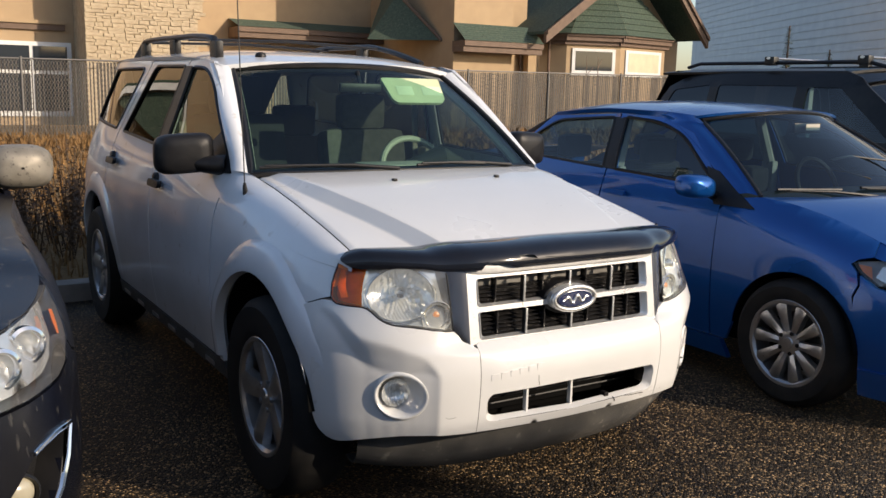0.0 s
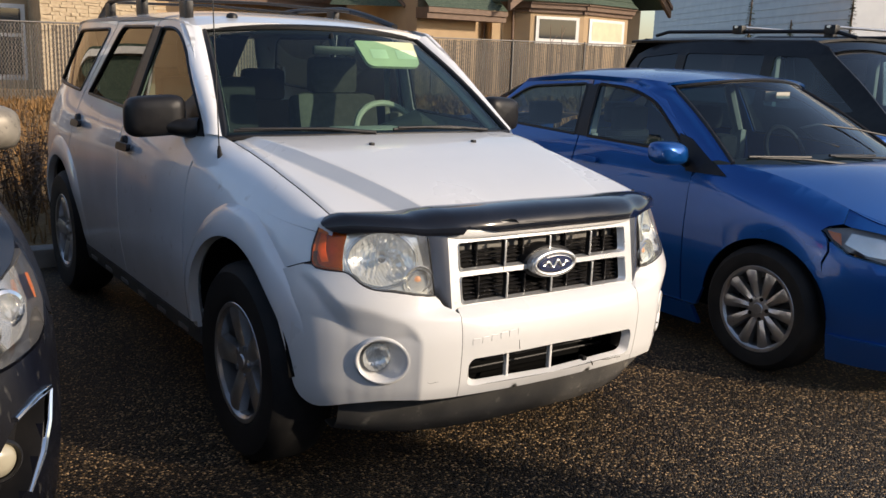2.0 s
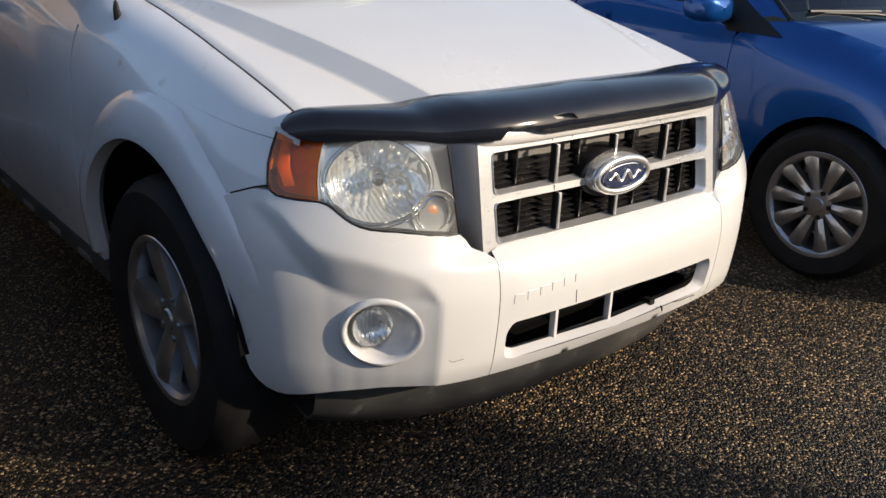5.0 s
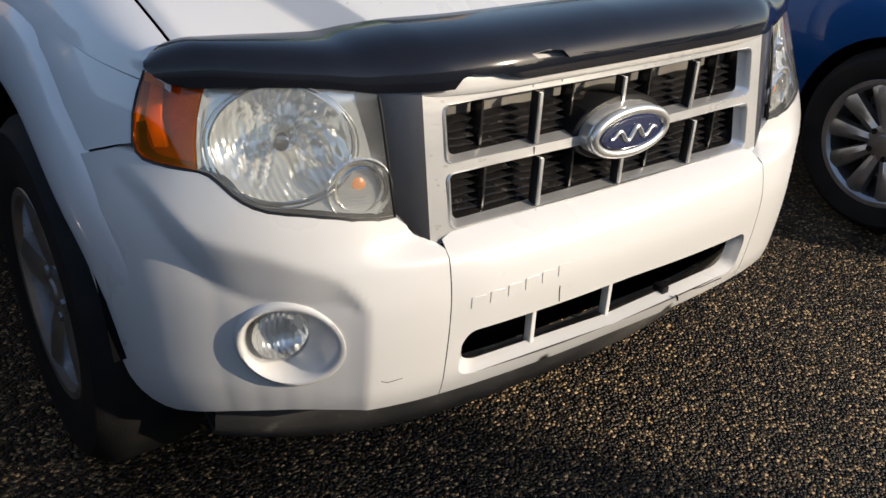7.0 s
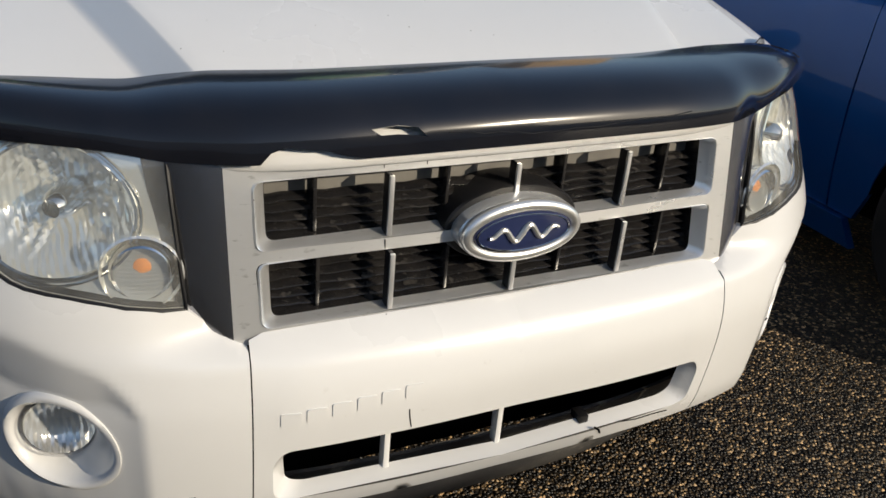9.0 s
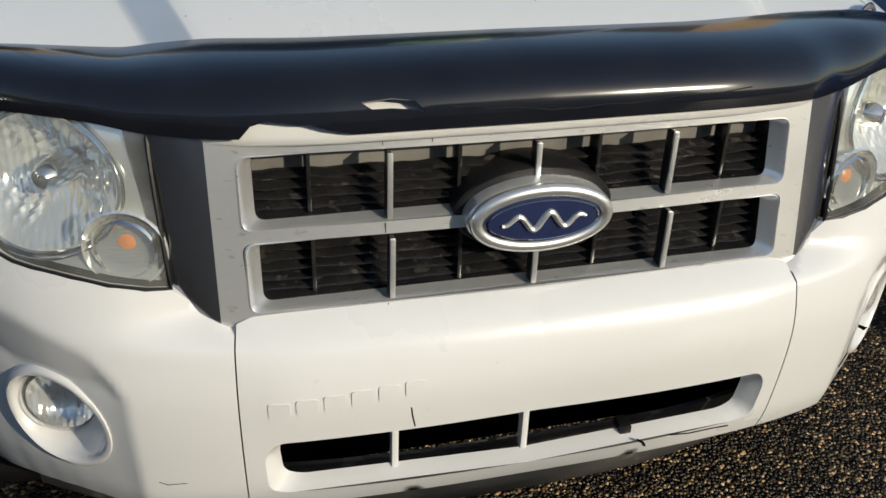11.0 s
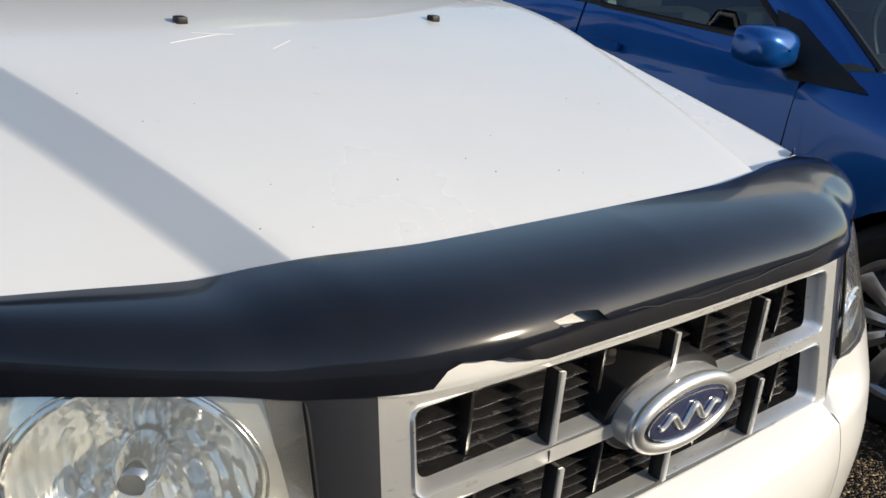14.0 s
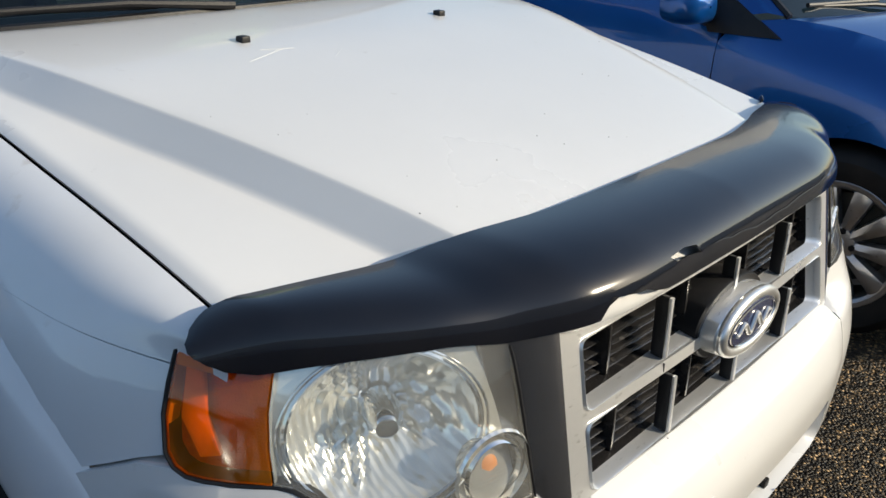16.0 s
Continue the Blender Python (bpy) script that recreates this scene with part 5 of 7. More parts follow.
# wing mirrors
for sd in BOTH:
    rows = []
    prof = ((-0.006, 0.02, 0.02), (-0.005, 0.4, 0.4), (0.0, 0.70, 0.72), (0.012, 0.85, 0.92), (0.045, 1.0, 1.0), (0.085, 0.98, 0.98), (0.105, 0.94, 0.94), (0.106, 0.80, 0.80))
    n = 32
    for d, kx, kz in prof:
        ring = []
        for q in range(n + 1):
            a = 2 * math.pi * q / n
            ca, sa = math.cos(a), math.sin(a)
            ex, ez = math.copysign(abs(ca) ** 0.45, ca), math.copysign(abs(sa) ** 0.45, sa)
            ring.append((sd * (0.885 + 0.116 * kx * ex), 0.70 + d + 0.02 * ex * kx, 1.190 + 0.083 * kz * ez - 0.008 * ex * kx))
        rows.append(ring)
    m = sheet("wing_mirror", rows, BLACK, suv, "large dark grey wing mirror" if sd < 0 else "", angle=50)
    sheet("mirror_glass", [[(sd * (0.885 - 0.095 + 0.19 * i), 0.802, 1.200 - 0.05 + 0.10 * j) for j in range(2)] for i in range(2)], BRIGHT, m)
    rod("mirror_arm", [(sd * 0.87, 0.745, 1.160), (sd * 0.82, 0.715, 1.148), (sd * 0.765, 0.67, 1.146), (sd * 0.735, 0.65, 1.148)], [0.036, 0.044, 0.052, 0.054], BLACK, m, "", 18, 0.8)
    suv_skin.panel("mirror_sail", [(sy(0.555), 1.122), (sy(0.62), 1.118), (sy(0.82), 1.140), (sy(0.82), 1.24), (sy(0.76), 1.278), (sy(0.66), 1.205)], BLACK, suv, "", sides=(sd,), out=0.008, thick=0.01, step=0.05)
    # door handles
    for y in (1.32, 2.24):
        z = 1.008 + 0.038 * (y - 1.32)
        h = suv_skin.panel("door_handle", smooth_poly([(sy(y - 0.085), z - 0.017), (sy(y + 0.085), z - 0.017), (sy(y + 0.085), z + 0.017), (sy(y - 0.085), z + 0.017)], 0.016), BLACK, suv, "black pull handle" if sd < 0 and y < 2 else "", sides=(sd,), out=0.038, thick=0.020, step=0.04)
        lathe("handle_boss", [(0.034, -0.005), (0.033, 0.012), (0.025, 0.018), (0, 0.019)], BLACK, suv, "", 20, Matrix.Translation(suv_skin.point(sy(y + 0.06), z + 0.012, 0.0, sd)) @ Matrix.Rotation(sd * math.pi / 2, 4, "Y"))
# stone chips and fine scratches on the hood
CONCRETE_GREY = mat("worn_primer", (0.30, 0.29, 0.28), 0.8, scale=40)
chip_rnd = random.Random(21)
for k in range(16):
    x, y = chip_rnd.uniform(-0.62, 0.5), chip_rnd.uniform(-0.46, -0.10)
    r = chip_rnd.uniform(0.0005, 0.0009)
    rod("stone_chip", [(x, y, hood_at(x, y) + 0.0003), (x + r, y + r * 1.5, hood_at(x + r, y + r * 1.5) + 0.0003)], r, CONCRETE_GREY, suv, sides=5)
for x, y, dx, dy in ((-0.30, 0.02, 0.09, 0.030), (-0.25, 0.06, 0.06, -0.015), (-0.16, -0.02, 0.05, 0.035)):
    rod("hood_scratch", [(x + dx * q / 5, y + dy * q / 5, hood_at(x + dx * q / 5, y + dy * q / 5) + 0.0002) for q in range(6)], 0.0004, WHITE, suv, sides=4)
# washer jets on the hood
for x in (-0.245, 0.245):
    z = hood_at(x, 0.115)
    bm = bmesh.new()
    box(bm, (x - 0.009, 0.100, z - 0.006), (x + 0.009, 0.120, z + 0.009), 0.004)
    part("washer_jet", bm, BLACK, suv, "small black washer jet")

# wipers
for pts in (((-0.10, 0.335, 1.135), (-0.30, 0.372, 1.150), (-0.66, 0.430, 1.150)), ((0.52, 0.39, 1.132), (0.30, 0.372, 1.150), (0.02, 0.352, 1.152))):
    w = rod("wiper_arm", [Vector(p) + Vector((0, -0.006, 0.012)) for p in pts], [0.009, 0.007, 0.005], BLACK, suv, "black wiper arm")
    a, b = Vector(pts[1]), Vector(pts[2])
    rod("wiper_blade", [a + Vector((0.06, -0.004, 0.004)), (a + b) / 2 + Vector((0, -0.004, 0.012)), b + Vector((-0.02, 0, 0.004))], 0.007, BLACK, w)

# cabin
sheet("dashboard", [[(0.74 * u, 0.47 + 0.05 * u * u, 1.09), (0.74 * u, 0.60, 1.105), (0.74 * u, 0.80, 1.095), (0.74 * u, 0.86, 1.05), (0.74 * u, 0.88, 0.75)] for u in grid], DASH, suv, "dark vinyl dashboard")


def seat(x, y, cloth, w=0.25, top=1.14, head=True):
    s = boxpart("seat", (x - w, y - 0.52, 0.55), (x + w, y, 0.70), cloth, suv, bevel=0.05)
    boxpart("seat_back", (x - w, y - 0.10, 0.66), (x + w, y + 0.06, top), cloth, s, bevel=0.055, m=Matrix.Translation((0, y, 0.66)) @ Matrix.Rotation(radians(-12), 4, "X") @ Matrix.Translation((0, -y, -0.66)))
    if head:
        boxpart("headrest", (x - 0.14, y + 0.05, top - 0.01), (x + 0.14, y + 0.16, top + 0.19), cloth, s, bevel=0.045)
        for dx in (-0.06, 0.06):
            rod("headrest_post", [(x + dx, y + 0.10, top - 0.02), (x + dx, y + 0.11, top + 0.06)], 0.007, SILVER, s)
    return s


seat(-0.36, 1.50, DARK_SEAT, top=1.33)
seat(0.36, 1.50, SEAT, top=1.25)
seat(-0.34, 2.40, DARK_SEAT, 0.33, 1.16)
seat(0.34, 2.40, DARK_SEAT, 0.33, 1.16)
wheel_c = Vector((0.36, 0.98, 1.06))
tilt = Matrix.Translation(wheel_c) @ Matrix.Rotation(radians(62), 4, "X")
st = rod("steering_wheel", [tilt @ Vector((0.185 * math.cos(a), 0.185 * math.sin(a), 0)) for a in [2 * math.pi * k / 40 for k in range(41)]], 0.016, TRIM, suv, "beige-grey steering wheel", 8)
for a in (0, math.pi, -math.pi / 2):
    rod("wheel_spoke", [tilt @ Vector((0.05 * math.cos(a), 0.05 * math.sin(a), -0.01)), tilt @ Vector((0.18 * math.cos(a), 0.18 * math.sin(a), 0))], 0.018, TRIM, st)
lathe("horn_pad", [(0.07, -0.03), (0.07, 0.0), (0.05, 0.015), (0, 0.02)], TRIM, st, "", 24, tilt)
rod("dash_hood", [(0.18, 0.80, 1.10), (0.36, 0.74, 1.15), (0.54, 0.80, 1.10)], [0.03, 0.06, 0.03], DASH, suv, "", 12)
boxpart("dash_pad", (-0.10, 0.56, 1.095), (0.24, 0.76, 1.138), TRIM, suv, "pale pad on the dashboard", bevel=0.010)
boxpart("rear_view_mirror", (-0.11, 0.885, 1.452), (0.11, 0.910, 1.496), BLACK, suv, "black rear-view mirror", bevel=0.012)
rod("mirror_stem", [(0, 0.90, 1.49), (0, 0.93, 1.55)], 0.01, BLACK, suv)
tilt = Matrix.Translation((0.285, 0.93, 1.520)) @ Matrix.Rotation(radians(50), 4, "X")
bm = bmesh.new()
outline = smooth_poly([(-0.135, -0.150, 0.035), (0.155, -0.150, 0.045), (0.160, 0.0, 0.012), (-0.165, 0.0, 0.012)], 0.03)
face = bm.faces.new([bm.verts.new((x, y, 0.008)) for x, y in outline])
ext = bmesh.ops.extrude_face_region(bm, geom=[face])["geom"]
bmesh.ops.translate(bm, verts=[v for v in ext if isinstance(v, bmesh.types.BMVert)], vec=(0, 0, -0.016))
bmesh.ops.transform(bm, matrix=tilt, verts=bm.verts)
bmesh.ops.recalc_face_normals(bm, faces=bm.faces)
vis = part("sun_visor", bm, VISOR, suv, "lowered pale green-lit sun visor")
for x0, x1 in ((-0.10, -0.01), (0.04, 0.15)):
    boxpart("visor_sticker", (x0, -0.105, 0.0086), (x1, -0.050, 0.0098), PAPER, vis, "pale sticker with unreadable bars", bevel=0.0004, m=tilt)
for sd in BOTH:
    rod("pillar_trim", [screen(sd * 0.97, 0.05 + 0.9 * k / 8) + Vector((0, 0.05, -0.02)) for k in range(9)], 0.022, TRIM, suv, "pale pillar trim")
    rod("belt_strap", [(sd * 0.66, 1.52, 1.42), (sd * 0.68, 1.50, 0.8)], 0.018, TRIM, suv, "", 6, 0.3)
    boxpart("centre_pillar", (sd * 0.70 - 0.03, 1.40, 0.5), (sd * 0.70 + 0.03, 1.50, 1.15), TRIM, suv, bevel=0.02)
sheet("headliner", [[roof_point(u * 0.97, 1.08 + 2.1 * j / 8) - Vector((0, 0, 0.035)) for j in range(9)] for u in grid], TRIM, suv, "pale headliner")

# ---- the blue sedan ----
sedan = thing("sedan", "metallic blue compact sedan with alloy wheels on asphalt", "car")
CX = 2.545
sedan_skin = Skin(
    plan_curve([(0, -1.20), (0.3, -1.17), (0.55, -1.06), (0.70, -0.90), (0.79, -0.70), (0.835, -0.45), (0.845, -0.1), (0.85, 0.6), (0.85, 1.6), (0.83, 2.3), (0.78, 2.75), (0.65, 2.98), (0.3, 3.05), (0, 3.06)]),
    [(0, None), (0.55, None), (None, -0.70), (None, -0.31), (None, 0.2), (None, 1.0), (None, 1.8), (None, 2.6)],
    (0.12, 0.25, 0.40, 0.55, 0.65, 0.75, 0.85, 0.95, 1.02, 1.15, 1.34),
    [(0.10, 0.03, 0.0, 0.01, 0.05, 0.14, 0.3, 0.3, 0.3, 0.3, 0.3),
     (0.08, 0.03, 0.0, 0.008, 0.04, 0.11, 0.3, 0.3, 0.3, 0.3, 0.3),
     (0.05, 0.02, 0.0, 0.0, 0.012, 0.045, 0.13, 0.3, 0.3, 0.3, 0.3),
     (0.04, 0.02, 0.0, 0.0, 0.002, 0.010, 0.040, 0.14, 0.2, 0.2, 0.2),
     (0.06, 0.025, 0.006, 0.0, 0.0, 0.004, 0.010, 0.035, 0.062, 0.11, 0.20),
     (0.06, 0.025, 0.006, 0.0, 0.0, 0.004, 0.010, 0.035, 0.058, 0.11, 0.20),
     (0.06, 0.025, 0.006, 0.0, 0.0, 0.004, 0.010, 0.035, 0.060, 0.115, 0.22),
     (0.06, 0.025, 0.006, 0.0, 0.0, 0.004, 0.016, 0.050, 0.10, 0.2, 0.35)], at=(CX, 0))
ty = sedan_skin.by_y
hub_y, rear_y = -0.31, 2.18
c_arch = arch(hub_y, 0.315, 0.345, 0.345, 176, 4, 22)
r_arch = arch(rear_y, 0.315, 0.345, 0.345, 176, 4, 22)
gap_z = curve1([(-0.80, 0.80), (-0.665, 0.848), (-0.47, 0.905), (-0.327, 0.94), (-0.186, 0.969), (0.0, 0.985)])
sedan_skin.panel("front_fender", [(ty(y), z) for y, z in c_arch] + [(ty(0.08), 0.235), (ty(0.178), 0.235), (ty(0.183), 0.60), (ty(0.180), 0.90), (ty(0.13), 0.965), (ty(-0.02), 0.985)] + [(ty(y), gap_z(y)) for y in (-0.15, -0.3, -0.45, -0.56, -0.66)] + [(ty(-0.66), 0.785), (ty(-0.60), 0.768), (ty(-0.572), 0.745), (ty(-0.605), 0.71), (ty(-0.62), 0.66), (ty(-0.60), 0.605)], BLUE, sedan, "", sides=BOTH, thick=0.02, step=0.04)
sedan_skin.panel("front_bumper", [(0, 0.22), (sedan_skin.by_x(0.5), 0.22), (ty(-0.80), 0.22), (ty(-0.655), 0.235)] + [(ty(y), z) for y, z in arch(hub_y, 0.315, 0.345, 0.345, 178, 122, 8)][:5] + [(ty(-0.61), 0.600), (ty(-0.63), 0.655), (ty(-0.622), 0.700), (ty(-0.70), 0.652), (ty(-0.88), 0.617), (sedan_skin.by_x(0.52), 0.612), (sedan_skin.by_x(0.3), 0.62), (0, 0.62)], BLUE, sedan, "blue bumper with body-kit skirt", sides=BOTH, thick=0.03, step=0.04)
sedan_skin.panel("front_skirt", [(0, 0.13), (sedan_skin.by_x(0.5), 0.13), (ty(-0.80), 0.14), (ty(-0.665), 0.15), (ty(-0.66), 0.275), (ty(-0.80), 0.27), (sedan_skin.by_x(0.5), 0.25), (0, 0.25)], BLUE, sedan, "", sides=BOTH, out=0.018, thick=0.03, step=0.05)
lamp = [(ty(-0.582), 0.754), (ty(-0.62), 0.713), (ty(-0.70), 0.660), (ty(-0.88), 0.625), (sedan_skin.by_x(0.55), 0.62), (sedan_skin.by_x(0.55), 0.70), (ty(-0.82), 0.755), (ty(-0.70), 0.768)]
for sd in BOTH:
    hl = sedan_skin.panel("headlamp", lamp, SILVER_DULL, sedan, "swept-back clear headlamp" if sd < 0 else "", sides=(sd,), out=-0.04, thick=0, step=0.04)[0]
    sedan_skin.panel("lamp_cover", lamp, CLEAR, hl, sides=(sd,), out=0.004, thick=0.0, step=0.04)
    sedan_skin.panel("lamp_reflector", [(ty(-0.68), 0.695), (ty(-0.78), 0.655), (ty(-0.90), 0.645), (ty(-0.84), 0.730), (ty(-0.70), 0.745)], MIRRORED, hl, sides=(sd,), out=-0.03, thick=0, step=0.04)
    sedan_skin.panel("amber_marker", [(ty(-0.600), 0.747), (ty(-0.628), 0.716), (ty(-0.675), 0.688), (ty(-0.66), 0.742)], mat("amber_marker", (0.5, 0.13, 0.02), 0.3, scale=30) if sd < 0 else bpy.data.materials["amber_marker"], hl, sides=(sd,), out=-0.01, thick=0, step=0.04)
sedan_skin.panel("bumper_top", [(ty(-0.662), 0.783), (ty(-0.70), 0.772), (ty(-0.82), 0.759), (sedan_skin.by_x(0.55), 0.704), (0, 0.66), (0, 0.712), (sedan_skin.by_x(0.55), 0.752), (ty(-0.82), 0.803), (ty(-0.662), 0.851)], BLUE, sedan, "", sides=BOTH, out=-0.006, thick=0.0, step=0.05)
belt2 = curve1([(0.1, 1.0), (1.0, 1.022), (2.0, 1.055)])
f_glass = smooth_poly([(ty(0.235), 1.012, 0.01), (ty(1.02), belt2(1.02) + 0.012, 0.01), (ty(1.085), 1.338, 0.02), (ty(0.80), 1.322, 0.10), (ty(0.58), 1.255, 0.08)], 0.02)
r_glass = smooth_poly([(ty(1.125), belt2(1.12) + 0.012, 0.01), (ty(1.80), belt2(1.8) + 0.012, 0.02), (ty(1.93), 1.17, 0.05), (ty(1.72), 1.295, 0.08), (ty(1.18), 1.335, 0.03)], 0.02)
sedan_skin.panel("front_door", [(ty(0.185), 0.235), (ty(1.09), 0.235), (ty(1.085), belt2(1.08)), (ty(1.13), 1.36), (ty(0.78), 1.350), (ty(0.52), 1.275), (ty(0.18), 1.0), (ty(0.19), 0.60)], BLUE, sedan, "", holes=[f_glass], sides=BOTH, thick=0.02, step=0.05)
sedan_skin.panel("rear_door", [(ty(1.10), 0.235), (ty(1.80), 0.235)] + [(ty(y), z) for y, z in arch(rear_y, 0.315, 0.345, 0.345, 178, 118, 8)] + [(ty(2.06), 0.9), (ty(2.02), 1.12), (ty(1.80), 1.320), (ty(1.14), 1.358), (ty(1.095), belt2(1.09))], BLUE, sedan, "", holes=[r_glass], sides=BOTH, thick=0.02, step=0.05)
sedan_skin.panel("rear_quarter", [(ty(y), z) for y, z in arch(rear_y, 0.315, 0.345, 0.345, 116, 4, 14)] + [(ty(2.55), 0.25), (ty(2.95), 0.30), (ty(3.0), 0.85), (ty(2.8), 0.98), (ty(2.3), 1.07), (ty(2.03), 1.125), (ty(2.07), 0.9)], BLUE, sedan, "", sides=BOTH, thick=0.02, step=0.05)
sedan_skin.panel("side_skirt", [(ty(0.06), 0.135), (ty(1.80), 0.135), (ty(1.80), 0.228), (ty(0.10), 0.228)], BLUE, sedan, "", sides=BOTH, out=0.02, thick=0.03, step=0.06)
for sd in BOTH:
    for g, nm in ((f_glass, "front_side_window"), (r_glass, "rear_side_window")):
        sedan_skin.panel(nm, g, BLUE_GLASS, sedan, "", sides=(sd,), out=-0.008, thick=0, step=0.08)
        rod("window_seal", [sedan_skin.point(s, z, -0.002, sd) for s, z in dense(g + g[:1], 0.06)], 0.010, BLACK, sedan, sides=5)
    sedan_skin.panel("window_pillar", [(ty(1.02), belt2(1.0) + 0.01), (ty(1.13), belt2(1.1) + 0.01), (ty(1.185), 1.335), (ty(1.08), 1.338)], BLACK, sedan, "", sides=(sd,), out=0.004, thick=0.006, step=0.06)
    sedan_skin.panel("mirror_sail", [(ty(-0.02), 0.925), (ty(0.22), 0.925), (ty(0.34), 1.11), (ty(0.25), 1.09)], BLACK, sedan, "", sides=(sd,), out=0.008, thick=0.012, step=0.05)
    sedan_skin.panel("door_handle", smooth_poly([(ty(0.86), 0.895), (ty(1.03), 0.898), (ty(1.03), 0.925), (ty(0.86), 0.922)], 0.012), BLUE, sedan, "", sides=(sd,), out=0.03, thick=0.018, step=0.04)
    for yy, aa in ((hub_y, c_arch), (rear_y, r_arch)):
        rows = []
        for y, z in aa:
            rows.append([(CX + sd * 0.835, y, z), (CX + sd * 0.62, y, z), (CX + sd * 0.5, y, z), (CX + sd * 0.5, yy, 0.315)])
        sheet("wheel_well", rows, DARK, sedan)
        wheel(sedan, (CX + sd * 0.755, yy, 0.312), sd, 0.312, 0.206, 0.20, 10, (0.020, 0.036), style=1)
    # mirror
    rows = []
    n = 28
    for d, k in ((0.0, 0.05), (0.004, 0.5), (0.02, 0.82), (0.055, 1.0), (0.10, 1.0), (0.125, 0.92), (0.126, 0.05)):
        ring = []
        for q in range(n + 1):
            a = 2 * math.pi * q / n
            ca, sa = math.cos(a), math.sin(a)
            ring.append((CX + sd * (0.955 + 0.108 * k * math.copysign(abs(ca) ** 0.6, ca)), 0.16 + d, 1.020 + 0.060 * k * math.copysign(abs(sa) ** 0.7, sa) + 0.010 * ca * k))
        rows.append(ring)
    mm = sheet("wing_mirror", rows, BLUE, sedan, "blue wing mirror" if sd < 0 else "", angle=50)
    rod("mirror_arm", [(CX + sd * 0.88, 0.23, 0.985), (CX + sd * 0.80, 0.24, 0.965)], [0.020, 0.03], BLACK, mm)


def screen2(u, v):
    x = CX + (0.76 + (0.585 - 0.76) * v) * u
    y = (-0.22 + 0.20 * u * u) * (1 - v) + (0.40 + 0.16 * u * u) * v
    z = (0.965 + 0.025 * u * u) * (1 - v) + (1.396 - 0.055 * u * u) * v + 0.02 * math.sin(math.pi * v)
    return Vector((x, y, z))


sheet("windscreen", [[screen2(u, j / 12) for j in range(13)] for u in grid], BLUE_GLASS, sedan, "dusty windscreen", angle=60)
bm = bmesh.new()
tube(bm, [screen2(-1, j / 12) for j in range(13)] + [screen2(u, 1) for u in grid[1:]] + [screen2(1, 1 - j / 12) for j in range(1, 13)], 0.012, 6)
part("windscreen_seal", bm, BLACK, sedan)
rows = []
for j in range(21):
    v = j / 20
    row = []
    for k in range(25):
        u = -1 + k / 12
        y0 = 0.41 + 0.15 * u * u
        y = y0 + (1.75 - y0) * v
        w = curve1([(0.4, 0.60), (0.9, 0.655), (1.5, 0.65), (1.8, 0.60)])(y)
        zc = curve1([(0.4, 1.402), (0.8, 1.434), (1.2, 1.440), (1.75, 1.396)])(y)
        row.append((CX + u * w, y, zc - 0.05 * abs(u) ** 3))
    rows.append(row)
sheet("roof", rows, BLUE, sedan, "", thick=0.015, angle=60)
for sd in BOTH:
    rows = []
    for k in range(25):
        v = k / 24
        if v < 0.45:
            q = v / 0.45
            a = screen2(sd, q)
            b = sedan_skin.point(ty(0.12 + (0.78 - 0.12) * q), 0.985 + (1.350 - 0.985) * (1 - (1 - q) ** 1.25), 0.001, sd)
        else:
            q = (v - 0.45) / 0.55
            y = 0.56 + (1.75 - 0.56) * q
            w = curve1([(0.4, 0.60), (0.9, 0.655), (1.5, 0.65), (1.8, 0.60)])(y)
            zc = curve1([(0.4, 1.402), (0.8, 1.434), (1.2, 1.440), (1.75, 1.396)])(y)
            a = Vector((CX + sd * w, y, zc - 0.05))
            b = sedan_skin.point(ty(0.80 + (1.80 - 0.80) * q), curve1([(0, 1.352), (0.35, 1.36), (1, 1.320)])(q), 0.001, sd)
        rows.append([a, (a + b) / 2 + Vector((sd * 0.012, -0.008, 0.012)), b])
    sheet("roof_pillar", rows, BLUE, sedan, angle=60)
    rows = []
    for k in range(9):
        q = k / 8
        a = Vector((CX + sd * (0.60 - 0.02 * q), 1.75 + 0.62 * q, 1.335 - 0.26 * q))
        b = sedan_skin.point(ty(1.80 + 0.50 * q), 1.320 - 0.25 * q, 0.001, sd)
        rows.append([a, (a + b) / 2 + Vector((sd * 0.01, 0, 0.008)), b])
    sheet("rear_pillar", rows, BLUE, sedan, angle=60)
sheet("rear_window", [[(CX + u * 0.60, 1.74 + 0.62 * j / 6 + 0.04 * (1 - u * u), 1.385 - 0.05 * u * u - 0.30 * j / 6) for j in range(7)] for u in grid], BLUE_GLASS, sedan)
sheet("boot_lid", [[(CX + u * 0.66, 2.36 + 0.6 * j / 6, 1.075 - 0.10 * (j / 6) ** 2 - 0.02 * u * u) for j in range(7)] + [(CX + u * 0.70, 3.02, 0.85), (CX + u * 0.70, 3.03, 0.4)] for u in grid], BLUE, sedan)
hood_edge = [(0.0, 0.700), (sedan_skin.by_x(0.3), 0.715), (sedan_skin.by_x(0.55), 0.748), (ty(-0.82), 0.797), (ty(-0.665), 0.848), (ty(-0.56), gap_z(-0.56)), (ty(-0.45), gap_z(-0.45)), (ty(-0.3), gap_z(-0.3)), (ty(-0.15), gap_z(-0.15)), (ty(-0.02), 0.985)]
he = [curve1([(i, p[k]) for i, p in enumerate(hood_edge)]) for k in (0, 1)]
rows = []
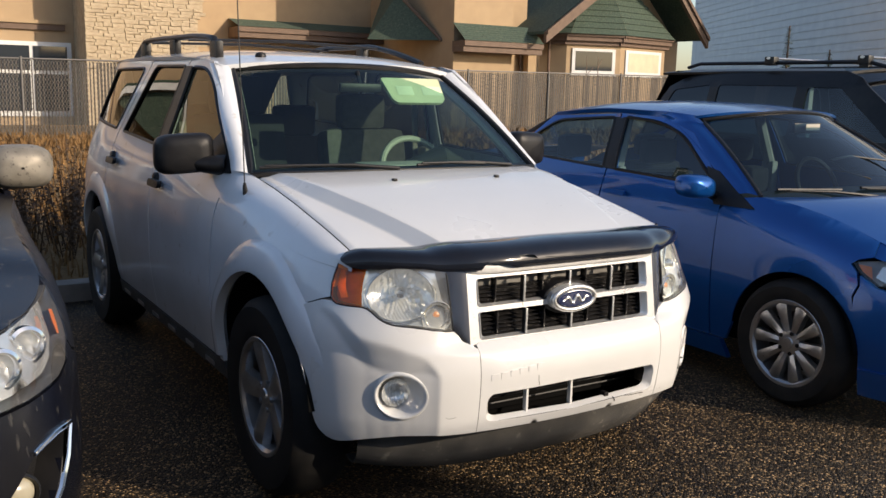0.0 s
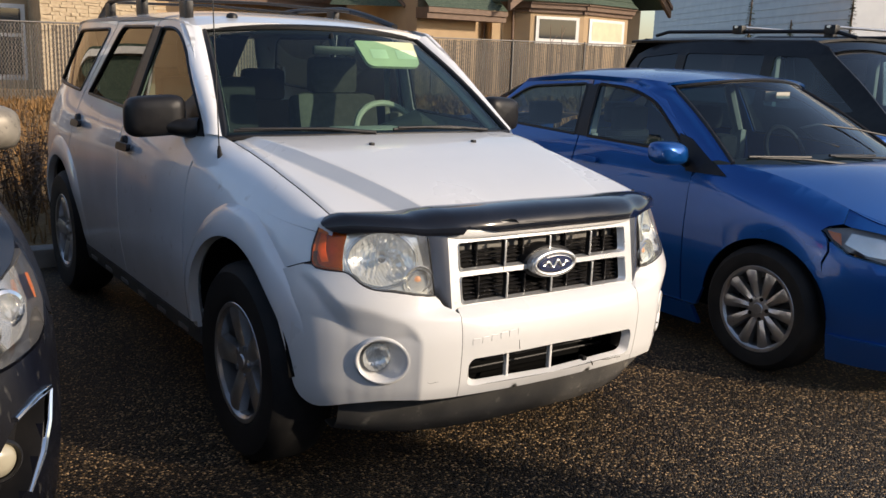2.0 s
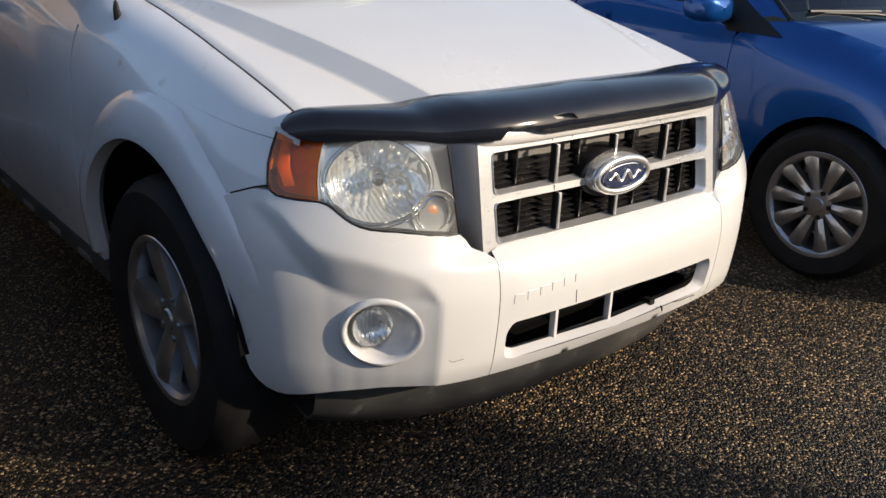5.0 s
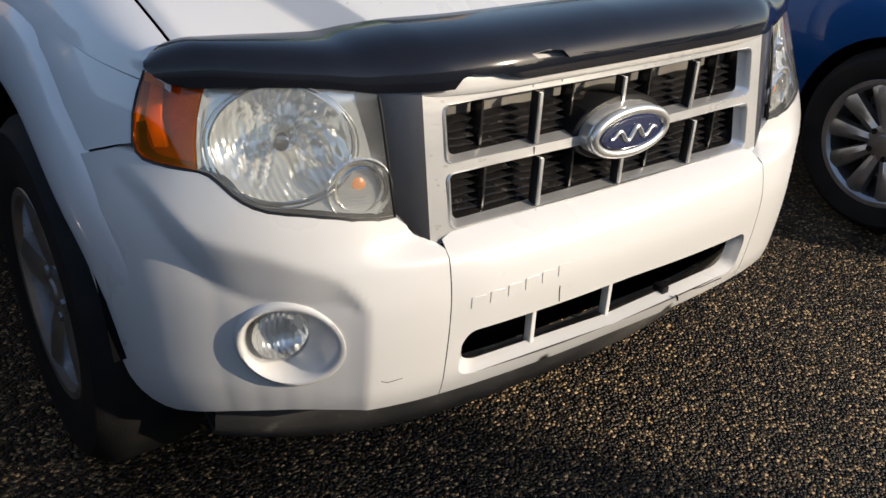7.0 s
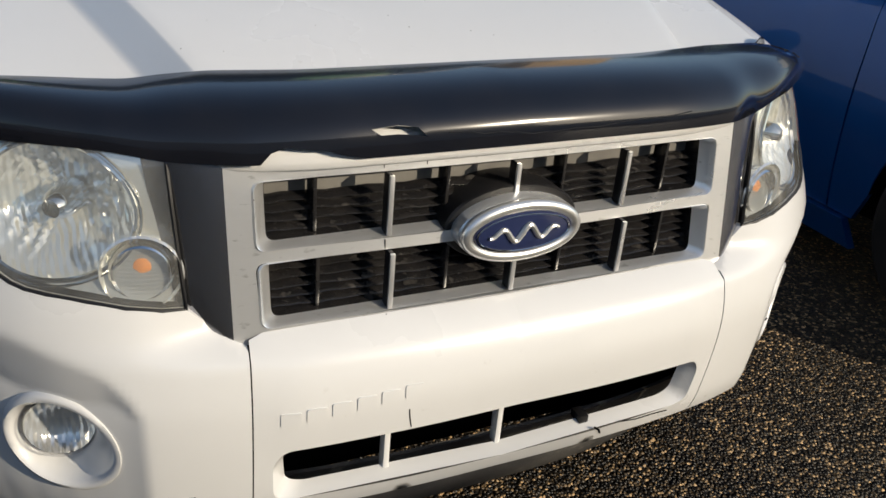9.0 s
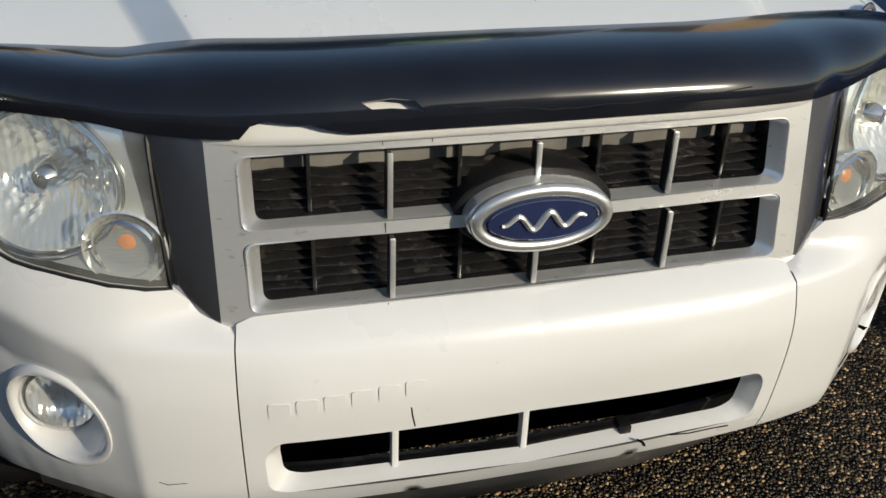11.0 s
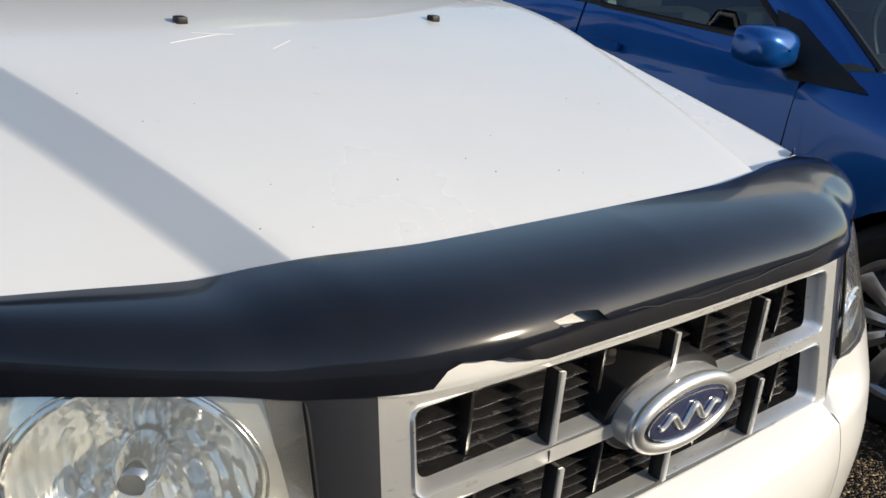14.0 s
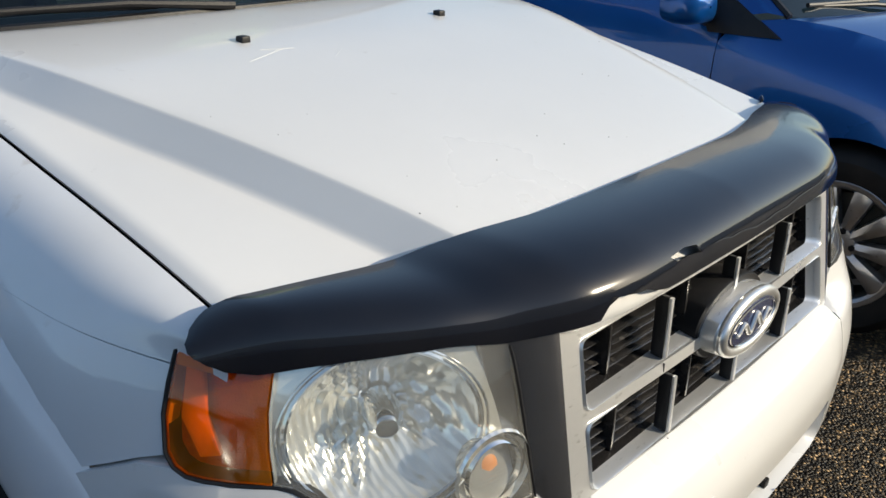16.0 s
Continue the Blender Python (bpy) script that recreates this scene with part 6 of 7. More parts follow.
for j in range(37):
    t = 9 * j / 36
    e = sedan_skin.point(he[0](t), he[1](t), 0.0, -1)
    hw = CX - e.x
    row = []
    for k in range(29):
        u = -1 + k / 14
        c = 1 - u * u
        row.append((CX + hw * u, e.y - 0.205 * c * (t / 9) ** 3, e.z + (0.012 + 0.045 * math.sin(min(1, t / 6) * math.pi / 2)) * c * (1 - 0.75 * (t / 9) ** 4) - 0.010 * c * (t / 9) ** 4))
    rows.append(row)
sheet("hood", rows, BLUE, sedan, "smooth blue hood", thick=0.012, angle=60)
sheet("front_grille", [[(CX + u * 0.5, -1.165 + 0.1 * u * u, 0.60), (CX + u * 0.5, -1.13 + 0.1 * u * u, 0.67)] for u in grid], BLACK, sedan)
for pts in (((CX - 0.10, -0.23, 0.985), (CX - 0.35, -0.15, 1.010), (CX - 0.62, -0.04, 1.015)), ((CX + 0.45, -0.17, 0.99), (CX + 0.20, -0.18, 1.005), (CX - 0.12, -0.17, 1.02))):
    w = rod("wiper_arm", pts, [0.010, 0.007, 0.005], BLACK, sedan)
    rod("wiper_blade", [Vector(pts[1]) + Vector((0.08, 0.02, 0.006)), Vector(pts[2]) + Vector((-0.04, 0.005, 0.006))], 0.008, BLACK, w)
rod("charge_cable", [(CX + 0.02, -0.10, 1.06), (CX - 0.10, -0.02, 1.10), (CX - 0.12, 0.06, 1.15), (CX + 0.05, 0.06, 1.17), (CX + 0.35, 0.0, 1.14), (CX + 0.6, -0.05, 1.10)], 0.006, BLACK, sedan, "loose black cable behind the windscreen", 6)
boxpart("cabin_floor", (CX - 0.74, -0.15, 0.22), (CX + 0.74, 2.4, 0.40), DARK, sedan, bevel=0.02)
boxpart("engine_bay", (CX - 0.50, -1.02, 0.20), (CX + 0.50, -0.10, 0.62), DARK, sedan, bevel=0.02)
sheet("dashboard", [[(CX + 0.76 * u, -0.10 + 0.16 * u * u, 0.955), (CX + 0.76 * u, 0.15, 0.97), (CX + 0.76 * u, 0.32, 0.96), (CX + 0.76 * u, 0.38, 0.90), (CX + 0.76 * u, 0.40, 0.5)] for u in grid], DASH, sedan)


def sedan_seat(x, y, top):
    s = boxpart("seat", (CX + x - 0.25, y - 0.50, 0.42), (CX + x + 0.25, y, 0.58), DARK_SEAT, sedan, bevel=0.05)
    boxpart("seat_back", (CX + x - 0.24, y - 0.06, 0.52), (CX + x + 0.24, y + 0.10, top), DARK_SEAT, s, bevel=0.055)
    boxpart("headrest", (CX + x - 0.13, y + 0.0, top + 0.03), (CX + x + 0.13, y + 0.10, top + 0.19), DARK_SEAT, s, bevel=0.045)


for x in (-0.36, 0.36):
    sedan_seat(x, 1.05, 1.02)
    sedan_seat(x, 1.85, 1.0)
sw = Matrix.Translation((CX + 0.36, 0.46, 0.95)) @ Matrix.Rotation(radians(65), 4, "X")
rod("steering_wheel", [sw @ Vector((0.18 * math.cos(a), 0.18 * math.sin(a), 0)) for a in [2 * math.pi * k / 36 for k in range(37)]], 0.015, BLACK, sedan)
for sd in BOTH:
    boxpart("centre_pillar_trim", (CX + sd * 0.70 - 0.03, 1.04, 0.40), (CX + sd * 0.70 + 0.03, 1.14, 1.05), TRIM, sedan, "pale pillar trim" if sd < 0 else "", bevel=0.02)
    rod("pillar_trim", [(CX + sd * 0.70, 1.09, 1.03), (CX + sd * 0.60, 1.13, 1.34)], 0.035, TRIM, sedan)
boxpart("rear_view_mirror", (CX - 0.12, 0.30, 1.28), (CX + 0.12, 0.33, 1.34), BLACK, sedan, bevel=0.012)
boxpart("hanging_card", (CX - 0.06, 0.27, 1.30), (CX + 0.06, 0.272, 1.335), TRIM, sedan, bevel=0.0005)

# ---- the dark car beside the sport utility vehicle ----
dark_car = thing("hatchback", "dusty dark blue-black car with clear headlamp and chrome fog trim", "car")
LX = -2.420
dark_skin = Skin(
    plan_curve([(0, -1.42), (0.3, -1.40), (0.55, -1.30), (0.72, -1.13), (0.83, -0.90), (0.885, -0.58), (0.90, -0.15), (0.90, 1.5), (0.88, 2.6), (0.75, 3.0), (0.4, 3.1), (0, 3.1)]),
    [(0, None), (0.55, None), (None, -0.90), (None, -0.58), (None, -0.1), (None, 0.5), (None, 2.4)],
    (0.15, 0.28, 0.42, 0.60, 0.72, 0.84, 0.92, 1.0, 1.1, 1.25, 1.55),
    [(0.12, 0.05, 0.01, 0.0, 0.02, 0.06, 0.12, 0.25, 0.3, 0.3, 0.3),
     (0.12, 0.05, 0.01, 0.0, 0.015, 0.05, 0.10, 0.20, 0.3, 0.3, 0.3),
     (0.10, 0.04, 0.01, 0.0, 0.010, 0.035, 0.075, 0.15, 0.3, 0.3, 0.3),
     (0.08, 0.03, 0.008, 0.0, 0.0, 0.015, 0.045, 0.11, 0.3, 0.3, 0.3),
     (0.06, 0.03, 0.008, 0.0, 0.0, 0.005, 0.02, 0.07, 0.18, 0.3, 0.3),
     (0.06, 0.03, 0.01, 0.0, 0.0, 0.0, 0.006, 0.02, 0.05, 0.10, 0.24),
     (0.06, 0.03, 0.01, 0.0, 0.0, 0.0, 0.006, 0.02, 0.05, 0.10, 0.24)], at=(LX, 0.20), side=1)
DY = 0.20
uy, ux = dark_skin.by_y, dark_skin.by_x
d_arch = arch(-0.05, 0.34, 0.385, 0.385, 176, 4, 22)
d_lamp = [(1.285, 0.950), (1.235, 0.900), (1.190, 0.862), (1.165, 0.838), (1.08, 0.802), (0.98, 0.790), (0.80, 0.790), (0.62, 0.800), (0.62, 0.900), (0.78, 0.925), (0.92, 0.940), (1.035, 0.940), (1.15, 0.943)]
dark_skin.panel("front_fender", [(uy(y), z) for y, z in d_arch] + [(uy(0.38), 0.25), (uy(0.46), 0.30), (uy(0.47), 0.95), (uy(0.44), 1.06), (uy(0.1), 1.045), (uy(-0.2), 1.025), (uy(-0.5), 1.0), (1.298, 0.962), (1.243, 0.900), (1.197, 0.858), (1.172, 0.832), (1.20, 0.800), (1.337, 0.756), (uy(-0.46), 0.742)], NAVY, dark_car, "", sides=BOTH, thick=0.02, step=0.04)
fog_open = [(0.78, 0.676), (0.87, 0.683), (0.945, 0.674), (0.905, 0.615), (0.86, 0.555), (0.80, 0.50), (0.66, 0.49), (0.65, 0.60)]
dark_skin.panel("front_bumper", [(0, 0.22), (ux(0.5), 0.22), (uy(-0.9), 0.22), (uy(-0.6), 0.25), (uy(-0.43), 0.30)] + [(uy(y), z) for y, z in d_arch[:6]] + [(uy(-0.46), 0.735), (1.337, 0.749), (1.20, 0.792), (1.170, 0.824), (1.08, 0.794), (0.98, 0.782), (0.80, 0.782), (0.61, 0.79), (ux(0.40), 0.80), (0, 0.80)], NAVY, dark_car, "mud-splashed dark bumper", holes=[fog_open], sides=BOTH, thick=0.02, step=0.03)
for sd in BOTH:
    dark_skin.panel("fog_recess", fog_open, BLACK, dark_car, "", sides=(sd,), out=-0.06, thick=-0.06, step=0.05)
    tr = [(0.770, 0.680), (0.872, 0.690), (0.955, 0.682), (0.915, 0.617), (0.872, 0.556), (0.805, 0.495)]
    rod("fog_trim", [dark_skin.point(s, z, 0.004, sd) for s, z in tr], [0.006, 0.008, 0.011, 0.010, 0.009, 0.005], BRIGHT, dark_car, "chrome fog lamp trim" if sd > 0 else "", 8)
    c = dark_skin.point(0.765, 0.590, -0.055, sd)
    aim = Matrix.Translation(c) @ Vector((sd * 0.3, -1, 0.0)).to_track_quat("Z", "Y").to_matrix().to_4x4()
    fg = lathe("fog_lamp", [(0.050, -0.02), (0.050, 0.028), (0.044, 0.034), (0.040, 0.026)], BLACK, dark_car, "", 32, aim)
    lathe("fog_lens", [(0.040, 0.020), (0.032, 0.032), (0.016, 0.039), (0, 0.041)], mat("fog_glass", (0.42, 0.38, 0.28), 0.25, scale=20, coat=1.0) if sd < 0 else bpy.data.materials["fog_glass"], fg, "dusty round fog lens", 32, aim)
    hl = dark_skin.panel("headlamp", d_lamp, GREY_PLASTIC, dark_car, "dusty clear headlamp with projector" if sd > 0 else "", sides=(sd,), out=-0.06, thick=-0.06, step=0.05)[0]
    dark_skin.panel("lamp_cover", d_lamp, CLEAR, hl, "", sides=(sd,), out=0.004, thick=0, step=0.03)
    dark_skin.panel("lamp_bezel", shrink(d_lamp, 0.008), MIRRORED, hl, "", sides=(sd,), out=-0.035, thick=0, step=0.04)
    dark_skin.panel("amber_marker", [(1.226, 0.898), (1.193, 0.870), (1.166, 0.848), (1.145, 0.852), (1.165, 0.885), (1.195, 0.905)], mat("orange_marker", (0.85, 0.20, 0.03), 0.3, scale=20) if sd < 0 else bpy.data.materials["orange_marker"], hl, "orange marker" if sd > 0 else "", sides=(sd,), out=-0.012, thick=0, step=0.04)
    for ss, zz, rr in ((0.965, 0.872, 0.034), (0.80, 0.858, 0.036)):
        c = dark_skin.point(ss, zz, -0.042, sd)
        aim = Matrix.Translation(c) @ Vector((sd * 0.35, -1, 0.05)).to_track_quat("Z", "Y").to_matrix().to_4x4()
        lathe("lamp_ring", [(rr + 0.012, 0.0), (rr + 0.012, 0.018), (rr + 0.004, 0.022), (rr, 0.015)], BRIGHT, hl, "", 32, aim)
        lathe("projector_lens", [(rr, 0.0), (rr * 0.9, 0.016), (rr * 0.5, 0.026), (0, 0.030)], CLEAR, hl, "", 28, aim)
        lathe("projector_bowl", [(rr, 0.005), (rr * 0.7, -0.01), (0, -0.02)], MIRRORED, hl, "", 28, aim)
    rows = []
    for y, z in arch(-0.05, 0.34, 0.385, 0.385, 185, -5, 22):
        rows.append([(LX + sd * 0.88, y + DY, z), (LX + sd * 0.6, y + DY, z), (LX + sd * 0.55, -0.05 + DY, 0.34)])
    sheet("wheel_well", rows, DARK, dark_car)
    wheel(dark_car, (LX + sd * 0.80, -0.05 + DY, 0.335), sd, 0.335, 0.215, 0.21, 5, (0.03, 0.04))
    wheel(dark_car, (LX + sd * 0.80, 2.50 + DY, 0.335), sd, 0.335, 0.215, 0.21, 5, (0.03, 0.04))
    dark_skin.panel("side_panel", [(uy(0.48), 0.28), (uy(2.9), 0.30), (uy(2.9), 1.10), (uy(0.46), 1.07)], NAVY, dark_car, "", sides=(sd,), thick=0.02, step=0.1)
    dark_skin.panel("side_window", [(uy(0.70), 1.10), (uy(2.5), 1.12), (uy(2.2), 1.48), (uy(1.3), 1.48)], PRIVACY, dark_car, "", sides=(sd,), thick=0, step=0.1)
    rows = []
    n = 28
    for d, k in ((0.0, 0.05), (0.004, 0.5), (0.02, 0.82), (0.06, 1.0), (0.12, 1.0), (0.14, 0.92), (0.141, 0.05)):
        ring = []
        for q in range(n + 1):
            a = 2 * math.pi * q / n
            ca, sa = math.cos(a), math.sin(a)
            ring.append((LX + sd * (0.910 + 0.115 * k * math.copysign(abs(ca) ** 0.6, ca)), 0.66 + d, 1.152 + 0.082 * k * math.copysign(abs(sa) ** 0.7, sa)))
        rows.append(ring)
    sheet("wing_mirror", rows, mat("dusty_silver", (0.30, 0.27, 0.22), 0.5, metal=0.3, col2=(0.18, 0.16, 0.13), scale=12, speck=(0.08, 0.07, 0.06), speck_scale=60, speck_at=0.6) if sd < 0 else bpy.data.materials["dusty_silver"], dark_car, "dusty silver-grey wing mirror" if sd > 0 else "", angle=50)
d_edge = [(0.0, 0.895), (ux(0.3), 0.90), (ux(0.50), 0.905), (ux(0.62), 0.925), (1.10, 0.947), (1.298, 0.966), (uy(-0.5), 1.0), (uy(-0.2), 1.025), (uy(0.1), 1.045), (uy(0.44), 1.06)]
de = [curve1([(i, p[k]) for i, p in enumerate(d_edge)]) for k in (0, 1)]
rows = []
for j in range(37):
    t = 9 * j / 36
    e = dark_skin.point(de[0](t), de[1](t), 0.0, 1)
    hw = e.x - LX
    rows.append([(LX + hw * u, e.y, e.z + (0.010 + 0.05 * math.sin(min(1, t / 6) * math.pi / 2)) * (1 - u * u)) for u in [-1 + k / 14 for k in range(29)]])
sheet("hood", rows, NAVY, dark_car, "", thick=0.012, angle=60)
sheet("windscreen", [[(LX + u * (0.76 - 0.16 * j / 6), 0.52 + 0.85 * j / 6 + 0.1 * u * u, 1.07 + 0.46 * j / 6) for j in range(7)] for u in grid], PRIVACY, dark_car)
sheet("roof", [[(LX + u * 0.62, 1.40 + 1.3 * j / 6, 1.54 - 0.05 * u * u) for j in range(7)] + [(LX + u * 0.75, 3.1, 1.1), (LX + u * 0.75, 3.2, 0.4)] for u in grid], NAVY, dark_car)
boxpart("underbody", (LX - 0.6, -0.9, 0.25), (LX + 0.6, 2.9, 0.75), DARK, dark_car, bevel=0.02)

# ---- the dark van beyond the sedan ----
van = thing("van", "glossy dark blue-black van with roof rack bars", "van")
VX = 5.30
van_skin = Skin(
    plan_curve([(0, -1.1), (0.4, -1.05), (0.7, -0.85), (0.84, -0.5), (0.90, 0.0), (0.92, 0.8), (0.92, 2.4), (0.90, 3.0), (0.80, 3.30), (0.5, 3.42), (0, 3.44)]),
    [(0, None), (None, -0.5), (None, 0.3), (None, 1.0), (None, 2.2), (None, 3.0)], (0.2, 0.5, 0.8, 1.0, 1.15, 1.4, 1.6, 1.70),
    [(0.08, 0.0, 0.05, 0.3, 0.4, 0.4, 0.4, 0.4), (0.05, 0.0, 0.02, 0.15, 0.4, 0.4, 0.4, 0.4), (0.05, 0.0, 0.0, 0.02, 0.06, 0.25, 0.4, 0.5), (0.05, 0.0, 0.0, 0.01, 0.03, 0.08, 0.14, 0.24), (0.05, 0.0, 0.0, 0.01, 0.03, 0.08, 0.14, 0.24), (0.05, 0.0, 0.0, 0.01, 0.03, 0.10, 0.20, 0.34)], at=(VX, 0))
vy = van_skin.by_y
van_skin.panel("side_panel", [(vy(-0.9), 0.30), (vy(3.25), 0.30), (vy(3.28), 1.0), (vy(3.02), 1.55), (vy(2.7), 1.695), (vy(1.15), 1.695), (vy(0.98), 1.64), (vy(0.30), 1.10), (vy(-0.5), 0.98), (vy(-0.9), 0.80)], VANBLACK, van, "", sides=BOTH, thick=0.02, step=0.09,
               holes=[smooth_poly([(vy(0.62), 1.16), (vy(1.42), 1.16), (vy(1.42), 1.56), (vy(1.12), 1.56)], 0.03), smooth_poly([(vy(1.52), 1.16), (vy(2.35), 1.16), (vy(2.35), 1.57), (vy(1.52), 1.57)], 0.03), smooth_poly([(vy(2.45), 1.16), (vy(3.05), 1.18), (vy(2.92), 1.52), (vy(2.45), 1.57)], 0.04)])
for sd in BOTH:
    for q, mm in ((smooth_poly([(vy(0.62), 1.16), (vy(1.42), 1.16), (vy(1.42), 1.56), (vy(1.12), 1.56)], 0.03), BLUE_GLASS), (smooth_poly([(vy(1.52), 1.16), (vy(2.35), 1.16), (vy(2.35), 1.57), (vy(1.52), 1.57)], 0.03), BLACK_GLASS), (smooth_poly([(vy(2.45), 1.16), (vy(3.05), 1.18), (vy(2.92), 1.52), (vy(2.45), 1.57)], 0.04), BLACK_GLASS)):
        van_skin.panel("side_window", q, mm, van, "", sides=(sd,), out=-0.008, thick=0, step=0.12)
    boxpart("pillar_trim", (VX + sd * 0.74 - 0.03, 1.42, 1.0), (VX + sd * 0.74 + 0.03, 1.52, 1.60), TRIM, van, bevel=0.02)
    rod("roof_rail", [(VX + sd * 0.66, 0.80, 1.715), (VX + sd * 0.66, 1.0, 1.765), (VX + sd * 0.66, 2.7, 1.76), (VX + sd * 0.66, 2.85, 1.725)], 0.016, BLACK, van)
    for yy in (-0.15, 2.55):
        wheel(van, (VX + sd * 0.82, yy, 0.35), sd, 0.35, 0.215, 0.21, 5, (0.03, 0.04))
sheet("roof", [[(VX + u * 0.70, 1.08 + 2.0 * j / 10 + 0.05 * u * u, 1.735 - 0.05 * u * u - 0.05 * max(0, j / 10 - 0.7) ** 1.5) for j in range(11)] for u in grid], VANBLACK, van, thick=0.02)
sheet("windscreen", [[(VX + u * (0.82 - 0.14 * j / 6), 0.18 + 0.92 * j / 6 + 0.1 * u * u, 1.06 + 0.66 * j / 6) for j in range(7)] for u in grid], BLUE_GLASS, van)
sheet("hood", [[(VX + u * 0.78, -1.0 + 1.2 * j / 6 + 0.2 * u * u, 0.86 + 0.2 * (j / 6) ** 0.7) for j in range(7)] for u in grid], VANBLACK, van)
sheet("tailgate", [[(VX + u * 0.80, 3.40 - 0.08 * u * u, 0.4), (VX + u * 0.80, 3.42 - 0.08 * u * u, 1.0), (VX + u * 0.66, 3.10, 1.66), (VX + u * 0.64, 3.0, 1.70)] for u in grid], VANBLACK, van)
boxpart("underbody", (VX - 0.7, -0.9, 0.25), (VX + 0.7, 3.2, 0.6), DARK, van, bevel=0.02)
for yy in (1.02, 1.90):
    b = rod("rack_bar", [(VX - 0.72, yy, 1.800), (VX + 0.72, yy, 1.800)], 0.018, SILVER, van, "silver roof rack bar", 8, 0.6)
    for sd in BOTH:
        boxpart("rack_foot", (VX + sd * 0.67 - 0.035, yy - 0.05, 1.74), (VX + sd * 0.67 + 0.035, yy + 0.05, 1.815), BLACK, b, bevel=0.012)
van.location.y += 0.35

# ---- verge, kerb and fence ----
def verge_z(x, y):
    k = min(1, max(0, (y - 3.55) / 0.5))
    return 0.115 + 0.05 * k + 0.03 * math.sin(x * 1.3) * math.sin(y * 0.9) * k


sheet("verge", [[(x, y, verge_z(x, y)) for y in (3.50, 3.7, 4.0, 4.5, 5.2, 6, 7, 8.5, 10, 12, 14, 16, 18, 20, 22, 24.2)] for x in [-40 + 2 * k for k in range(51)]], EARTH, angle=80)
tagged(bpy.data.objects["verge"], "dry orange-brown grass verge behind the parking lot", "ground", kind="structure")
kerb = thing("kerb", "worn pale concrete kerb along the grass verge", "kerb", kind="structure")
for k in range(16):
    x = -14 + 2 * k
    boxpart("kerb_stone", (x + 0.006, 3.34, -0.1), (x + 1.994, 3.51, 0.125), CONCRETE, kerb, bevel=0.02)


def blades(name, n, x0, x1, y0, y1, h0, h1, material, lean=0.4, wide=0.006, seed=1):
    rnd = random.Random(seed)
    verts, faces = [], []
    for _ in range(n):
        x, y = rnd.uniform(x0, x1), y0 + (y1 - y0) * rnd.random() ** 1.4
        z, h, a = verge_z(x, y) - 0.01, rnd.uniform(h0, h1), rnd.uniform(0, 6.28)
        dx, dy = math.cos(a) * h * lean * rnd.random(), math.sin(a) * h * lean * rnd.random()
        wx, wy = -math.sin(a) * wide * (1 + y * 0.12), math.cos(a) * wide * (1 + y * 0.12)
        k = len(verts)
        verts += [(x - wx, y - wy, z), (x + wx, y + wy, z), (x + dx * 0.4 + wx * 0.7, y + dy * 0.4 + wy * 0.7, z + h * 0.6), (x + dx * 0.4 - wx * 0.7, y + dy * 0.4 - wy * 0.7, z + h * 0.6), (x + dx, y + dy, z + h)]
        faces += [(k, k + 1, k + 2, k + 3), (k + 3, k + 2, k + 4)]
    return link(name, verts, faces, material, smooth=False)


tagged(blades("dry_grass", 16000, -3.5, 6.0, 3.53, 19, 0.06, 0.22, STRAW, 0.9, 0.006, 3), "dry straw-coloured grass on the verge", "grass", kind="stuff")
tagged(blades("dry_grass", 9000, 4, 22, 8, 19.3, 0.10, 0.26, STRAW, 0.9, 0.012, 4), "dry straw-coloured grass along the fence", "grass", kind="stuff")


def weed(x, y, h, seed):
    rnd = random.Random(seed)
    t = thing("weed", "dead brown weed stalks with curled leaves on the verge", "weed", "weeds on the verge", at=(x, y, verge_z(x, y) - 0.02))
    bm = bmesh.new()
    lv, lf = [], []
    for s in range(rnd.randint(5, 8)):
        a, r = rnd.uniform(0, 6.28), rnd.uniform(0, 0.10)
        hh = h * rnd.uniform(0.6, 1.0)
        base = Vector((math.cos(a) * r, math.sin(a) * r, 0))
        tip = base + Vector((math.cos(a) * hh * 0.22 + rnd.uniform(-0.05, 0.05), math.sin(a) * hh * 0.22, hh))
        mid = base.lerp(tip, 0.5) + Vector((rnd.uniform(-0.02, 0.02), rnd.uniform(-0.02, 0.02), 0))
        tube(bm, [base, mid, tip], [0.006, 0.004, 0.002], 5)
        for q in range(26):
            f = rnd.uniform(0.15, 1.0)
            p = base.lerp(mid, f * 2) if f < 0.5 else mid.lerp(tip, f * 2 - 1)
            b = rnd.uniform(0, 6.28)
            d = Vector((math.cos(b), math.sin(b), rnd.uniform(-0.7, 0.5)))
            L, w = rnd.uniform(0.02, 0.055), rnd.uniform(0.008, 0.016)
            sdv = d.cross(Vector((0, 0, 1))).normalized() * w
            k = len(lv)
            lv += [p, p + d * L * 0.5 + sdv, p + d * L, p + d * L * 0.5 - sdv + Vector((0, 0, 0.008))]
            lf.append((k, k + 1, k + 2, k + 3))
    tagged(part("stalk", bm, WEED, t), kind="stuff")
    tagged(link("leaf_clump", lv, lf, WEED, t, smooth=False), kind="stuff")
    return t


rnd = random.Random(8)
for k in range(60):
    weed(rnd.uniform(-2.8, 1.6), rnd.uniform(3.7, 5.8), rnd.uniform(0.40, 0.86), 100 + k)
for k in range(12):
    weed(rnd.uniform(2.0, 9.0), rnd.uniform(9.0, 17), rnd.uniform(0.40, 0.8), 200 + k)

FENCE_Y = 19.6
fence = thing("fence", "tall chain-link fence with weathered tan privacy slats", "fence")


def fence_top(x):
    return 1.86 + 0.008 * x


